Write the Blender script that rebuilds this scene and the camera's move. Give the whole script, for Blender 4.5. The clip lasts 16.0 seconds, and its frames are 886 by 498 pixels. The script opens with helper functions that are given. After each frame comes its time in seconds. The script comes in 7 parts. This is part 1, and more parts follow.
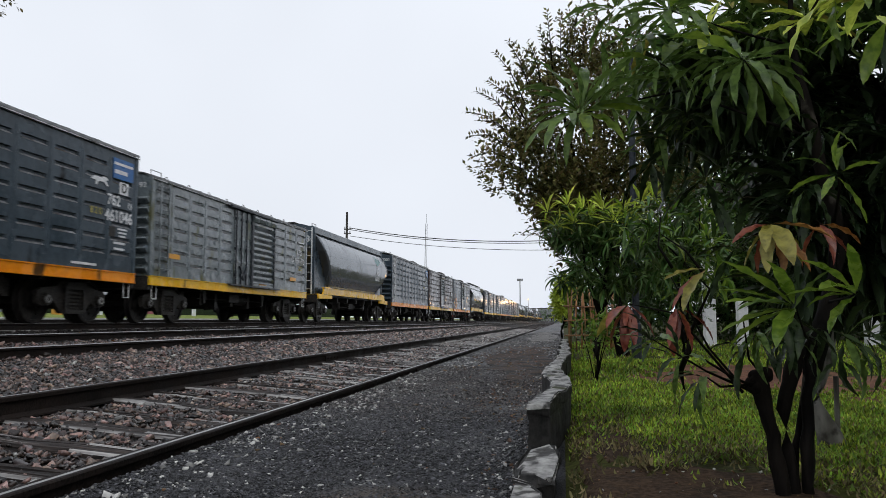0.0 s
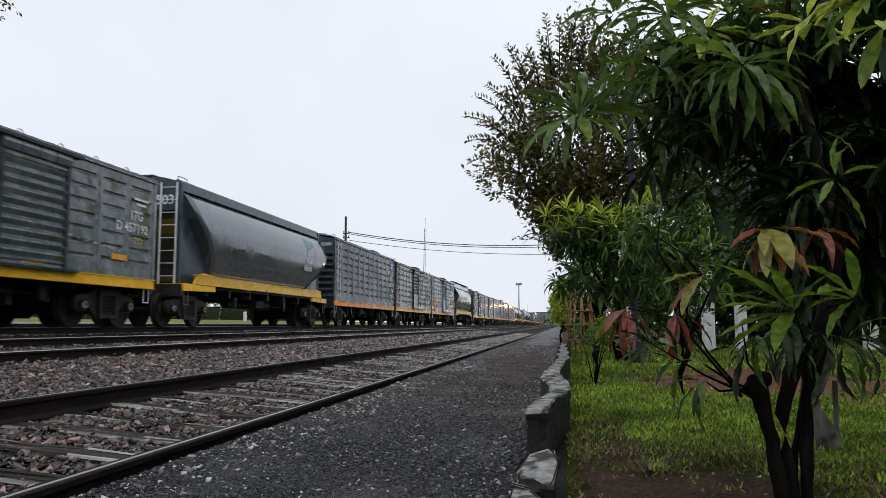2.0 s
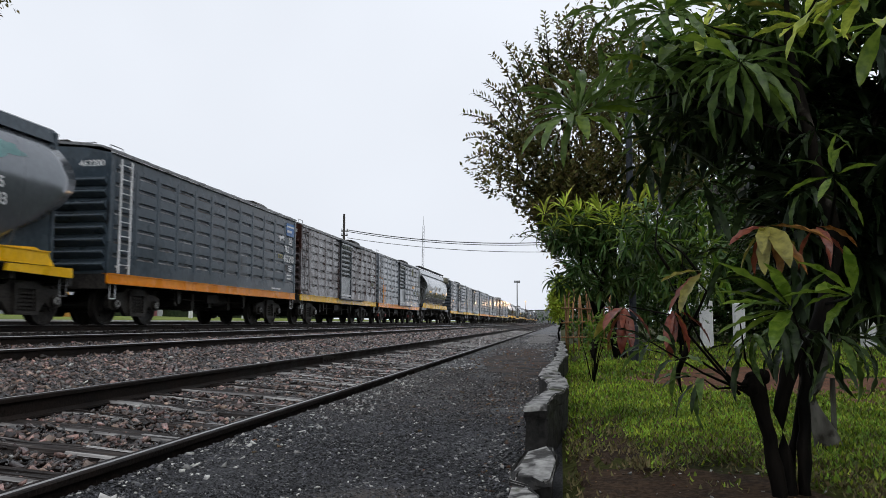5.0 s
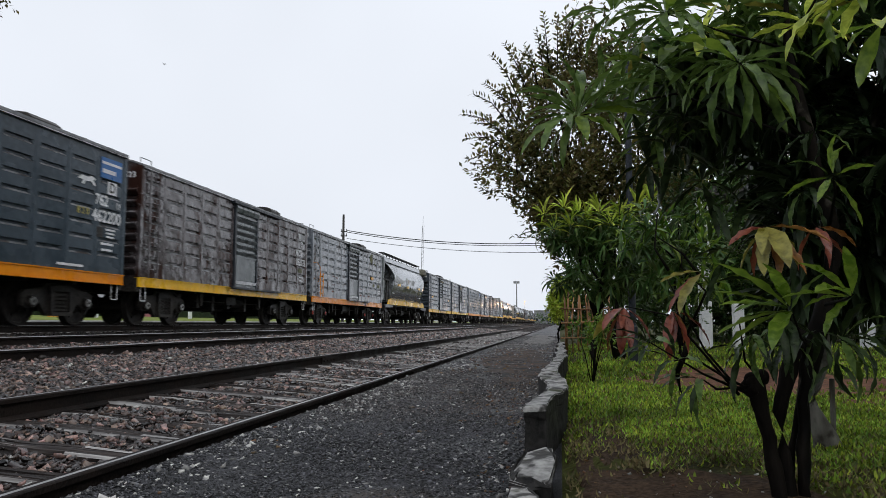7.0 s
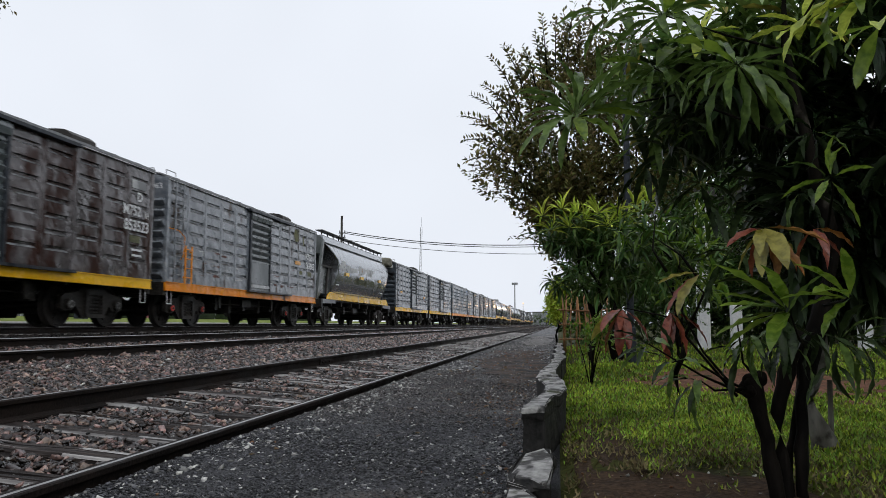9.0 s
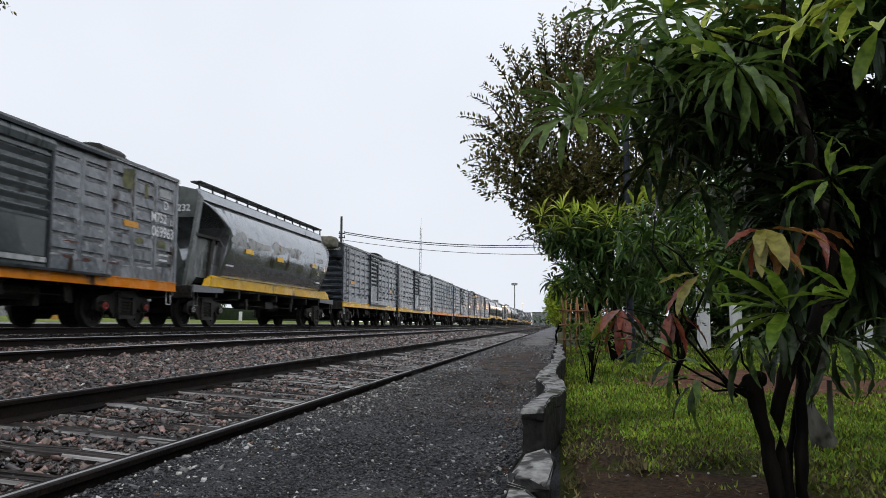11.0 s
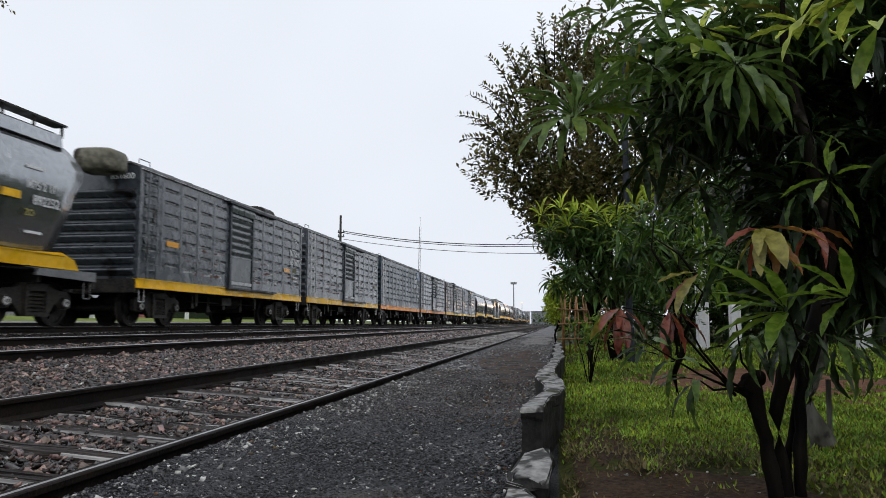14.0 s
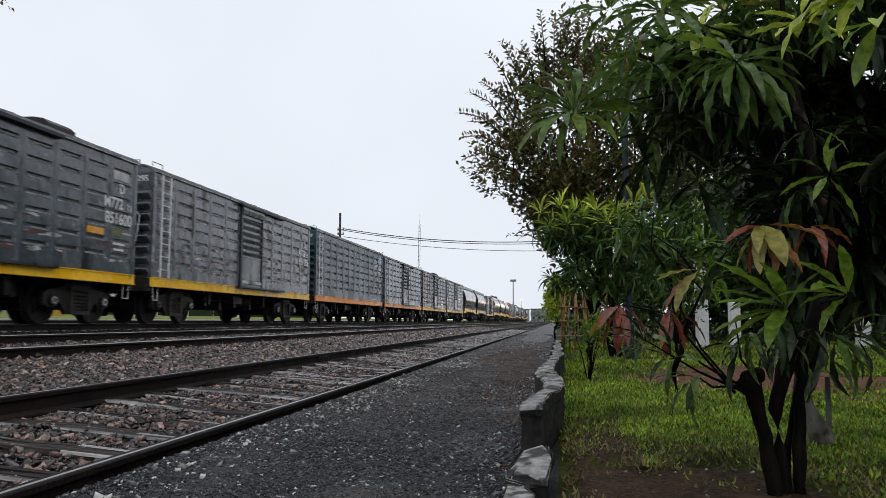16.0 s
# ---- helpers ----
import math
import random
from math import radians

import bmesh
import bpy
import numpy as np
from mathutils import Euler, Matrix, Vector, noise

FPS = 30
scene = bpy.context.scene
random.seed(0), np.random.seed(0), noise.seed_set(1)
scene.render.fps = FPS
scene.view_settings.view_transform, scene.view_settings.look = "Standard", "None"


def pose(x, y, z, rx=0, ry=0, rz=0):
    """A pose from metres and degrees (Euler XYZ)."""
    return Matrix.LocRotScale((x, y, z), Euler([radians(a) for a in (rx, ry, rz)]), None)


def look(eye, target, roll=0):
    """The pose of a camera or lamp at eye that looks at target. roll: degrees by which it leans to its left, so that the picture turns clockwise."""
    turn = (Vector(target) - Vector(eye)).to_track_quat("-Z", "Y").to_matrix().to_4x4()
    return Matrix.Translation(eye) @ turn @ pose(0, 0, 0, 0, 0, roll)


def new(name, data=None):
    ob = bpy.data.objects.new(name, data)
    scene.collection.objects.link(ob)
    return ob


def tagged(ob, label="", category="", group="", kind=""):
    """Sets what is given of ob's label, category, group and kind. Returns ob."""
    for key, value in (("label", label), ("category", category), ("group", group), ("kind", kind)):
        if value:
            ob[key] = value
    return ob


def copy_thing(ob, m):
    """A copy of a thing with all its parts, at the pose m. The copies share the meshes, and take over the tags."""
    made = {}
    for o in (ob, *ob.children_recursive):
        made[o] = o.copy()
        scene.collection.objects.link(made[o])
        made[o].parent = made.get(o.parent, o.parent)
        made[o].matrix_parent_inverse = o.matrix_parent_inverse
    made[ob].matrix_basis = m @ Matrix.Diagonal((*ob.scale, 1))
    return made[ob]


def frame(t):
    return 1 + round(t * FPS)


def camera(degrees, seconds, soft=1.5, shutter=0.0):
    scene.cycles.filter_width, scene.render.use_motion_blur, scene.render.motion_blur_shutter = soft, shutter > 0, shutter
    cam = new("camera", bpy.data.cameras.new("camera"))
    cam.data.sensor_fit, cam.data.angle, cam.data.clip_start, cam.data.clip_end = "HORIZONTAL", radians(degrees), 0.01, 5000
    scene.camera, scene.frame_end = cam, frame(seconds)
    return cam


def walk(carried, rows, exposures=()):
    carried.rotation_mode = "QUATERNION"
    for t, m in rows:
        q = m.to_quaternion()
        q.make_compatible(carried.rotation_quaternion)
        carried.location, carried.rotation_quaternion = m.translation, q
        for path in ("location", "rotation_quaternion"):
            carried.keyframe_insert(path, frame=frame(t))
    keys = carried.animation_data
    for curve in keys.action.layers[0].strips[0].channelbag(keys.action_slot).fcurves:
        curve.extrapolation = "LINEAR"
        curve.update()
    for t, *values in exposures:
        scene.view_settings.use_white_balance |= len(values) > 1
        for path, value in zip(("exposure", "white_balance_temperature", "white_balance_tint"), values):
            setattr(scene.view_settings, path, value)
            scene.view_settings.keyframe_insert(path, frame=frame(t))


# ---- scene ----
# Camera: low on the kerb line, looking up the yard; it only sways a little.
EYE = (0.0, 0.0, 0.65)
CAMERA_ROWS = [(0.0, 5.343, 8.876), (0.5, 5.588, 8.814), (1.0, 5.648, 8.782), (1.5, 5.706, 8.781), (2.0, 5.658, 8.787),
               (2.5, 5.53, 8.779), (3.0, 5.499, 8.774), (3.5, 5.556, 8.684), (4.0, 5.461, 8.68), (6.5, 5.525, 8.627),
               (7.0, 5.525, 8.621), (7.5, 5.492, 8.512), (8.0, 5.653, 8.504), (8.5, 5.546, 8.516), (9.0, 5.627, 8.489),
               (11.5, 5.658, 8.468), (12.0, 5.653, 8.468), (12.5, 5.594, 8.448), (13.0, 5.562, 8.437), (13.5, 5.514, 8.433),
               (14.0, 5.588, 8.406), (14.5, 5.466, 8.429), (15.0, 5.461, 8.429), (15.5, 5.461, 8.413), (16.0, 5.397, 8.372)]
cam = camera(60.0, 16.0, soft=0.42, shutter=0.5)
walk(cam, [(t, pose(*EYE, 90 + pitch, 0, yaw)) for t, pitch, yaw in CAMERA_ROWS])

# World: a closed overcast sky after rain, late in the day.
world = bpy.data.worlds.new("overcast_sky")
scene.world = world
world.use_nodes = True
wn, wl = world.node_tree.nodes, world.node_tree.links
wn.clear()
sky = wn.new("ShaderNodeTexSky")
sky.sky_type = "NISHITA"
sky.sun_disc = False
sky.sun_elevation, sky.sun_rotation = radians(35), radians(120)
sky.air_density, sky.dust_density = 1.0, 3.0
grey = wn.new("ShaderNodeHueSaturation")
grey.inputs["Saturation"].default_value = 0.12
scaled = wn.new("ShaderNodeMix")
scaled.data_type, scaled.blend_type = "RGBA", "MULTIPLY"
scaled.inputs["Factor"].default_value = 1.0
scaled.inputs["B"].default_value = (0.09, 0.09, 0.09, 1)
deck = wn.new("ShaderNodeMix")
deck.data_type = "RGBA"
deck.inputs["Factor"].default_value = 0.9
deck.inputs["B"].default_value = (0.785, 0.828, 0.905, 1)
back, out = wn.new("ShaderNodeBackground"), wn.new("ShaderNodeOutputWorld")
back.inputs["Strength"].default_value = 1.11
wl.new(sky.outputs["Color"], grey.inputs["Color"])
wl.new(grey.outputs["Color"], scaled.inputs["A"])
wl.new(scaled.outputs["Result"], deck.inputs["A"])
veil, soft_cloud, span = wn.new("ShaderNodeTexCoord"), wn.new("ShaderNodeTexNoise"), wn.new("ShaderNodeMapRange")
soft_cloud.inputs["Scale"].default_value, soft_cloud.inputs["Detail"].default_value = 1.7, 3.0
span.inputs["From Min"].default_value, span.inputs["From Max"].default_value = 0.3, 0.7
span.inputs["To Min"].default_value, span.inputs["To Max"].default_value = 0.92, 1.07
shaded = wn.new("ShaderNodeMix")
shaded.data_type, shaded.blend_type = "RGBA", "MULTIPLY"
shaded.inputs["Factor"].default_value = 1.0
wl.new(veil.outputs["Generated"], soft_cloud.inputs["Vector"])
wl.new(soft_cloud.outputs["Fac"], span.inputs["Value"])
wl.new(deck.outputs["Result"], shaded.inputs["A"])
wl.new(span.outputs[0], shaded.inputs["B"])
wl.new(shaded.outputs["Result"], back.inputs["Color"])
wl.new(back.outputs["Background"], out.inputs["Surface"])

sun_data = bpy.data.lights.new("veiled_sun", "SUN")
sun_data.energy, sun_data.angle, sun_data.color = 0.5, radians(40), (1.0, 0.97, 0.92)
sun = new("veiled_sun", sun_data)
sun.matrix_world = look((20, -20, 30), (0, 10, 0))
scene.view_settings.exposure = 0.0

# ---- materials ----
def material(name, low, high, rough=0.6, metal=0.0, grain=40.0, patch=3.0, bump=0.2, bump_scale=None, stretch=(1, 1, 1),
             rough_span=0.15, tint=0.1, stain=None, stain_amount=0.0, stain_scale=2.0, stain_stretch=(1, 1, 1),
             stain_two=None, stain_two_amount=0.0, stain_two_scale=6.0, stain_two_stretch=(1, 1, 1), through_light=0.0, islands=False, hue=0.0, spec=0.5, skew=False, matt_dirt=False, dents=0.0):
    """A worn surface: two colours mixed at two scales, stains of one or two more, relief, and a tint of its own for each piece."""
    m = bpy.data.materials.new(name)
    m.use_nodes = True
    n, link = m.node_tree.nodes, m.node_tree.links.new
    bsdf = n["Principled BSDF"]
    where, info = n.new("ShaderNodeTexCoord"), n.new("ShaderNodeObjectInfo")
    if islands:
        geo = n.new("ShaderNodeNewGeometry")
        chance = geo.outputs["Random Per Island"]
    else:
        chance = info.outputs["Random"]
    shift = n.new("ShaderNodeVectorMath")
    shift.operation = "MULTIPLY_ADD"
    link(info.outputs["Random"], shift.inputs[0])
    shift.inputs[1].default_value = (37.0, 53.0, 71.0)
    link(where.outputs["Object"], shift.inputs[2])

    def noise_at(scale, detail, how):
        mapping, tex = n.new("ShaderNodeMapping"), n.new("ShaderNodeTexNoise")
        mapping.inputs["Scale"].default_value = how
        link(shift.outputs[0], mapping.inputs["Vector"])
        link(mapping.outputs[0], tex.inputs["Vector"])
        tex.inputs["Scale"].default_value, tex.inputs["Detail"].default_value = scale, detail
        return tex.outputs["Fac"]

    def ramp(value, a, b):
        r = n.new("ShaderNodeMapRange")
        r.interpolation_type = "SMOOTHSTEP"
        r.inputs["From Min"].default_value, r.inputs["From Max"].default_value = a, b
        link(value, r.inputs["Value"])
        return r.outputs[0]

    def blend(factor, a, b, how="MIX"):
        x = n.new("ShaderNodeMix")
        x.data_type, x.blend_type = "RGBA", how
        for value, socket in ((factor, x.inputs["Factor"]), (a, x.inputs["A"]), (b, x.inputs["B"])):
            if isinstance(value, bpy.types.NodeSocket):
                link(value, socket)
            elif isinstance(value, (int, float)):
                socket.default_value = value
            else:
                socket.default_value = (*value, 1)
        return x.outputs["Result"]

    fine, coarse = noise_at(grain, 6, stretch), noise_at(patch, 4, stretch)
    both = n.new("ShaderNodeMath")
    both.operation = "MULTIPLY_ADD"
    link(fine, both.inputs[0])
    both.inputs[1].default_value = 0.55
    half = n.new("ShaderNodeMath")
    half.operation = "MULTIPLY"
    link(coarse, half.inputs[0])
    half.inputs[1].default_value = 0.45
    link(half.outputs[0], both.inputs[2])
    colour = blend(ramp(both.outputs[0], 0.36, 0.64), low, high)
    if stain:
        dirty = ramp(noise_at(stain_scale, 7, stain_stretch), 0.68 - 0.4 * stain_amount, 0.78 - 0.4 * stain_amount)
        colour = blend(dirty, colour, stain)
        if matt_dirt:
            gloss = n.new("ShaderNodeMapRange")
            gloss.inputs["To Min"].default_value, gloss.inputs["To Max"].default_value = spec, spec * 0.15
            link(dirty, gloss.inputs["Value"])
            link(gloss.outputs[0], bsdf.inputs["Specular IOR Level"])
    if stain_two:
        colour = blend(ramp(noise_at(stain_two_scale, 8, stain_two_stretch), 0.68 - 0.4 * stain_two_amount, 0.76 - 0.4 * stain_two_amount), colour, stain_two)
    if tint or hue:
        hsv = n.new("ShaderNodeHueSaturation")
        value = n.new("ShaderNodeMapRange")
        value.inputs["To Min"].default_value, value.inputs["To Max"].default_value = 1 - tint, 1 + tint
        if skew:
            rare = n.new("ShaderNodeMath")
            rare.operation = "POWER"
            link(chance, rare.inputs[0])
            rare.inputs[1].default_value = 3.0
            link(rare.outputs[0], value.inputs["Value"])
            value.inputs["To Max"].default_value = 1 + 2.5 * tint
        else:
            link(chance, value.inputs["Value"])
        link(value.outputs[0], hsv.inputs["Value"])
        if hue:
            turn = n.new("ShaderNodeMapRange")
            turn.inputs["To Min"].default_value, turn.inputs["To Max"].default_value = 0.5 - hue, 0.5 + hue
            other = n.new("ShaderNodeMath")
            other.operation = "FRACT"
            many = n.new("ShaderNodeMath")
            many.operation = "MULTIPLY"
            link(chance, many.inputs[0])
            many.inputs[1].default_value = 7.31
            link(many.outputs[0], other.inputs[0])
            link(other.outputs[0], turn.inputs["Value"])
            link(turn.outputs[0], hsv.inputs["Hue"])
        link(colour, hsv.inputs["Color"])
        colour = hsv.outputs["Color"]
    link(colour, bsdf.inputs["Base Color"])
    r = n.new("ShaderNodeMapRange")
    r.inputs["From Min"].default_value, r.inputs["From Max"].default_value = 0.35, 0.65
    r.inputs["To Min"].default_value, r.inputs["To Max"].default_value = max(0.03, rough - rough_span), min(1, rough + rough_span)
    link(coarse, r.inputs["Value"])
    link(r.outputs[0], bsdf.inputs["Roughness"])
    bsdf.inputs["Metallic"].default_value = metal
    bsdf.inputs["Specular IOR Level"].default_value = spec
    if bump:
        b = n.new("ShaderNodeBump")
        b.inputs["Strength"].default_value, b.inputs["Distance"].default_value = bump, 0.02
        link(noise_at(bump_scale, 6, stretch) if bump_scale else both.outputs[0], b.inputs["Height"])
        if dents:
            d = n.new("ShaderNodeBump")
            d.inputs["Strength"].default_value, d.inputs["Distance"].default_value = dents, 0.06
            link(noise_at(2.4, 3, (1, 1, 0.8)), d.inputs["Height"])
            link(d.outputs[0], b.inputs["Normal"])
        link(b.outputs[0], bsdf.inputs["Normal"])
    if through_light:
        tr, mix = n.new("ShaderNodeBsdfTranslucent"), n.new("ShaderNodeMixShader")
        link(colour, tr.inputs["Color"])
        mix.inputs[0].default_value = through_light
        link(bsdf.outputs[0], mix.inputs[1])
        link(tr.outputs[0], mix.inputs[2])
        link(mix.outputs[0], n["Material Output"].inputs["Surface"])
    return m


def glow(name, colour, strength):
    m = bpy.data.materials.new(name)
    m.use_nodes = True
    bsdf = m.node_tree.nodes["Principled BSDF"]
    bsdf.inputs["Base Color"].default_value = (*colour, 1)
    bsdf.inputs["Emission Color"].default_value = (*colour, 1)
    bsdf.inputs["Emission Strength"].default_value = strength
    return m


# ground
CINDER = material("wet_cinder", (0.008, 0.008, 0.010), (0.036, 0.036, 0.042), 0.5, grain=60, patch=1.2, bump=0.9, bump_scale=120, tint=0,
                  stain=(0.06, 0.045, 0.034), stain_amount=0.35, stain_scale=0.8, stain_two=(0.16, 0.16, 0.16), stain_two_amount=0.0, stain_two_scale=55, spec=0.22)
BALLAST_BED = material("ballast_bed", (0.006, 0.005, 0.005), (0.03, 0.026, 0.024), 0.7, grain=25, patch=2, bump=1.0, bump_scale=30, tint=0, spec=0.05)
LAWN = material("lawn_turf", (0.024, 0.024, 0.009), (0.058, 0.064, 0.016), 0.85, grain=30, patch=1.5, bump=0.8, tint=0,
                stain=(0.035, 0.022, 0.013), stain_amount=0.2, stain_scale=1.2, spec=0.05)
MEADOW = material("meadow", (0.10, 0.14, 0.03), (0.22, 0.26, 0.06), 0.9, grain=3, patch=0.2, bump=0.5, tint=0, spec=0.05)
SOIL = material("dark_soil", (0.025, 0.016, 0.0105), (0.085, 0.056, 0.037), 0.85, grain=50, patch=5, bump=1.0, tint=0, spec=0.05)
RED_SOIL = material("red_soil", (0.085, 0.042, 0.028), (0.2, 0.105, 0.07), 0.85, grain=30, patch=4, bump=1.0, tint=0, spec=0.05)
LITTER_SOIL = material("reddish_leaf_litter", (0.024, 0.019, 0.017), (0.1, 0.07, 0.054), 0.75, grain=40, patch=3, bump=1.0, tint=0, stain=(0.02, 0.019, 0.02), stain_amount=0.5, stain_scale=2.5, spec=0.1)
STONE = material("ballast_stone", (0.009, 0.006, 0.005), (0.19, 0.124, 0.101), 0.3, grain=14, patch=5, bump=0.6, islands=True, tint=0.9, skew=True, hue=0.025, spec=0.6)
BLACK_STONE = material("black_ballast_stone", (0.006, 0.006, 0.006), (0.05, 0.046, 0.043), 0.45, grain=20, patch=5, bump=0.4, islands=True, tint=0.7, spec=0.15)
PEBBLE = material("pale_pebble", (0.2, 0.197, 0.19), (0.55, 0.54, 0.51), 0.45, grain=30, patch=8, bump=0.2, islands=True, tint=0.6, hue=0.02, spec=0.2)
CRUMB = material("cinder_crumb", (0.004, 0.004, 0.005), (0.05, 0.05, 0.057), 0.42, grain=30, patch=8, bump=0.2, islands=True, tint=0.9, skew=True, spec=0.45)
LITTER = material("fallen_leaf", (0.06, 0.03, 0.012), (0.18, 0.09, 0.03), 0.6, grain=30, patch=8, bump=0.2, islands=True, tint=0.5, hue=0.03)
# track
RAIL_SIDE = material("rusted_rail", (0.006, 0.005, 0.0045), (0.026, 0.019, 0.016), 0.75, 0.2, grain=60, patch=4, bump=0.4, tint=0.05, spec=0.15)
RAIL_TOP = material("worn_rail_head", (0.26, 0.25, 0.25), (0.46, 0.45, 0.45), 0.34, 0.9, grain=50, patch=3, bump=0.1, stretch=(4, 0.15, 4), tint=0.05)
SLEEPER = material("weathered_sleeper", (0.007, 0.005, 0.0045), (0.05, 0.041, 0.037), 0.65, grain=16, patch=4, bump=0.9, stretch=(0.25, 3, 3), tint=0.35,
                   stain=(0.016, 0.012, 0.010), stain_amount=0.4, stain_scale=3, stain_two=(0.17, 0.155, 0.148), stain_two_amount=0.16, stain_two_scale=3.5, stain_two_stretch=(0.25, 9, 3), spec=0.12)
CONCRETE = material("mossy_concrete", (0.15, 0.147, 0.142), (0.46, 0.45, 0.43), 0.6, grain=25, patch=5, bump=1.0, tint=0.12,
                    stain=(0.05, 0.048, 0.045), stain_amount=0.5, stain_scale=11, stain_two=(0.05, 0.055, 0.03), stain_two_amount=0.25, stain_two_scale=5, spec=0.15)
DARK_CONCRETE = material("dark_side_concrete", (0.010, 0.010, 0.010), (0.045, 0.043, 0.041), 0.7, grain=25, patch=5, bump=0.8, tint=0.1,
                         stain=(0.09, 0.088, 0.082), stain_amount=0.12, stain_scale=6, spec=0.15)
# wagons
def wagon_paint(name, low, high, dirt=(0.014, 0.013, 0.013), amount=0.3, flake=(0.20, 0.205, 0.215), flakes=0.1, rough=0.3, flake_scale=6.5, spec=0.5, metal=0.0, bump=0.1, dents=0.7):
    """Old coach paint: dirt run down in streaks, and pale scuffed scrapes drawn out along the side."""
    return material(name, low, high, rough, grain=9, patch=0.9, bump=bump, tint=0.12, stain=dirt, stain_amount=amount, stain_scale=1.7,
                    stain_stretch=(1, 1.0, 0.45), stain_two=flake, stain_two_amount=flakes, stain_two_scale=flake_scale, stain_two_stretch=(1, 0.9, 1.1), rough_span=0.10, spec=spec, metal=metal, matt_dirt=True, dents=dents)
CLEAN_GREY = wagon_paint("dark_grey_paint", (0.034, 0.049, 0.063), (0.056, 0.077, 0.097), amount=0.05, flakes=-0.2, rough=0.26, dents=0.15, spec=0.25)
OLIVE_GREY = wagon_paint("olive_grey_paint", (0.08, 0.1, 0.112), (0.155, 0.182, 0.193), dirt=(0.105, 0.11, 0.06), amount=0.3, flakes=0.12, flake=(0.13, 0.16, 0.20), flake_scale=2.4, dents=0.6, rough=0.24, spec=0.9)
BROWN_GREY = wagon_paint("brown_grey_paint", (0.046, 0.038, 0.04), (0.095, 0.08, 0.082), dirt=(0.036, 0.016, 0.012), amount=0.42, flake=(0.2, 0.195, 0.2), flakes=0.1, dents=0.9, rough=0.22, spec=0.9)
MID_GREY = wagon_paint("mid_grey_paint", (0.032, 0.041, 0.052), (0.07, 0.084, 0.1), dirt=(0.02, 0.017, 0.016), amount=0.2, flake=(0.24, 0.245, 0.255), flakes=0.03, dents=0.38, rough=0.22, spec=0.9)
WORN_GREY = wagon_paint("worn_grey_paint", (0.105, 0.12, 0.14), (0.2, 0.217, 0.238), dirt=(0.045, 0.03, 0.022), amount=0.26, flake=(0.33, 0.335, 0.34), flakes=0.12, dents=0.8, rough=0.22, spec=1.0)
PALE_GREY = wagon_paint("pale_grey_paint", (0.05, 0.058, 0.07), (0.108, 0.121, 0.138), dirt=(0.04, 0.025, 0.02), amount=0.26, flake=(0.3, 0.305, 0.31), flakes=0.08, dents=0.45, rough=0.22, spec=1.0)
HOPPER_GREY = wagon_paint("hopper_grey_paint", (0.125, 0.14, 0.156), (0.152, 0.168, 0.186), amount=0.0, flakes=-0.2, rough=0.15, spec=1.0, metal=0.5, bump=0.01, dents=0.12)
HOPPER_PALE = wagon_paint("hopper_pale_paint", (0.30, 0.315, 0.33), (0.385, 0.40, 0.415), dirt=(0.08, 0.07, 0.062), amount=0.12, flakes=-0.1, rough=0.16, metal=0.85, bump=0.02, dents=0.2)
YELLOW = wagon_paint("yellow_paint", (0.76, 0.42, 0.007), (0.92, 0.55, 0.013), dirt=(0.07, 0.04, 0.015), amount=0.17, flakes=-0.2, spec=0.25)
ORANGE = wagon_paint("orange_paint", (0.70, 0.22, 0.006), (0.82, 0.29, 0.009), dirt=(0.08, 0.04, 0.015), amount=0.08, flakes=-0.2, spec=0.2)
DOOR_GREY = wagon_paint("smooth_door_paint", (0.07, 0.085, 0.09), (0.11, 0.127, 0.132), dirt=(0.04, 0.04, 0.038), amount=0.12, flakes=0.0, dents=0.3, rough=0.25, spec=0.7)
UNDER = material("grimy_steel", (0.012, 0.011, 0.0105), (0.05, 0.045, 0.04), 0.55, 0.1, grain=20, patch=3, bump=0.4, tint=0.15, spec=0.2)
WHEEL_STEEL = material("grimy_wheel", (0.011, 0.01, 0.01), (0.036, 0.032, 0.029), 0.6, 0.2, grain=12, patch=2, bump=0.2, tint=0.1, spec=0.15)
WHITE_PAINT = material("chalky_white_paint", (0.56, 0.57, 0.58), (0.78, 0.79, 0.8), 0.6, grain=30, patch=4, bump=0.05, tint=0.08)
YELLOW_MARK = material("faded_yellow_marking", (0.30, 0.26, 0.05), (0.42, 0.36, 0.07), 0.6, grain=30, patch=4, bump=0.05, tint=0.05)
ORANGE_MARK = material("amber_reflector", (0.70, 0.30, 0.02), (0.80, 0.38, 0.03), 0.35, grain=30, patch=4, bump=0.02, tint=0.1)
BLUE = material("blue_panel_paint", (0.006, 0.085, 0.27), (0.012, 0.12, 0.36), 0.4, grain=20, patch=3, bump=0.02, tint=0)
OLIVE_TARP = material("olive_tarpaulin", (0.09, 0.085, 0.06), (0.22, 0.21, 0.16), 0.7, grain=8, patch=2, bump=0.4, tint=0.1, stain=(0.03, 0.025, 0.018), stain_amount=0.35)
ROOF_STEEL = material("galvanised_roof", (0.10, 0.105, 0.11), (0.24, 0.245, 0.25), 0.45, 0.3, grain=12, patch=2, bump=0.1, tint=0.1)
# Pale grey puts the bright gleam of the wet eave into its colour.
EAVE_GREY = material("pale_eave", (0.36, 0.37, 0.38), (0.55, 0.56, 0.57), 0.3, 0.2, grain=12, patch=2, bump=0.05, tint=0.1, stain=(0.08, 0.07, 0.065), stain_amount=0.3, stain_scale=1.5)
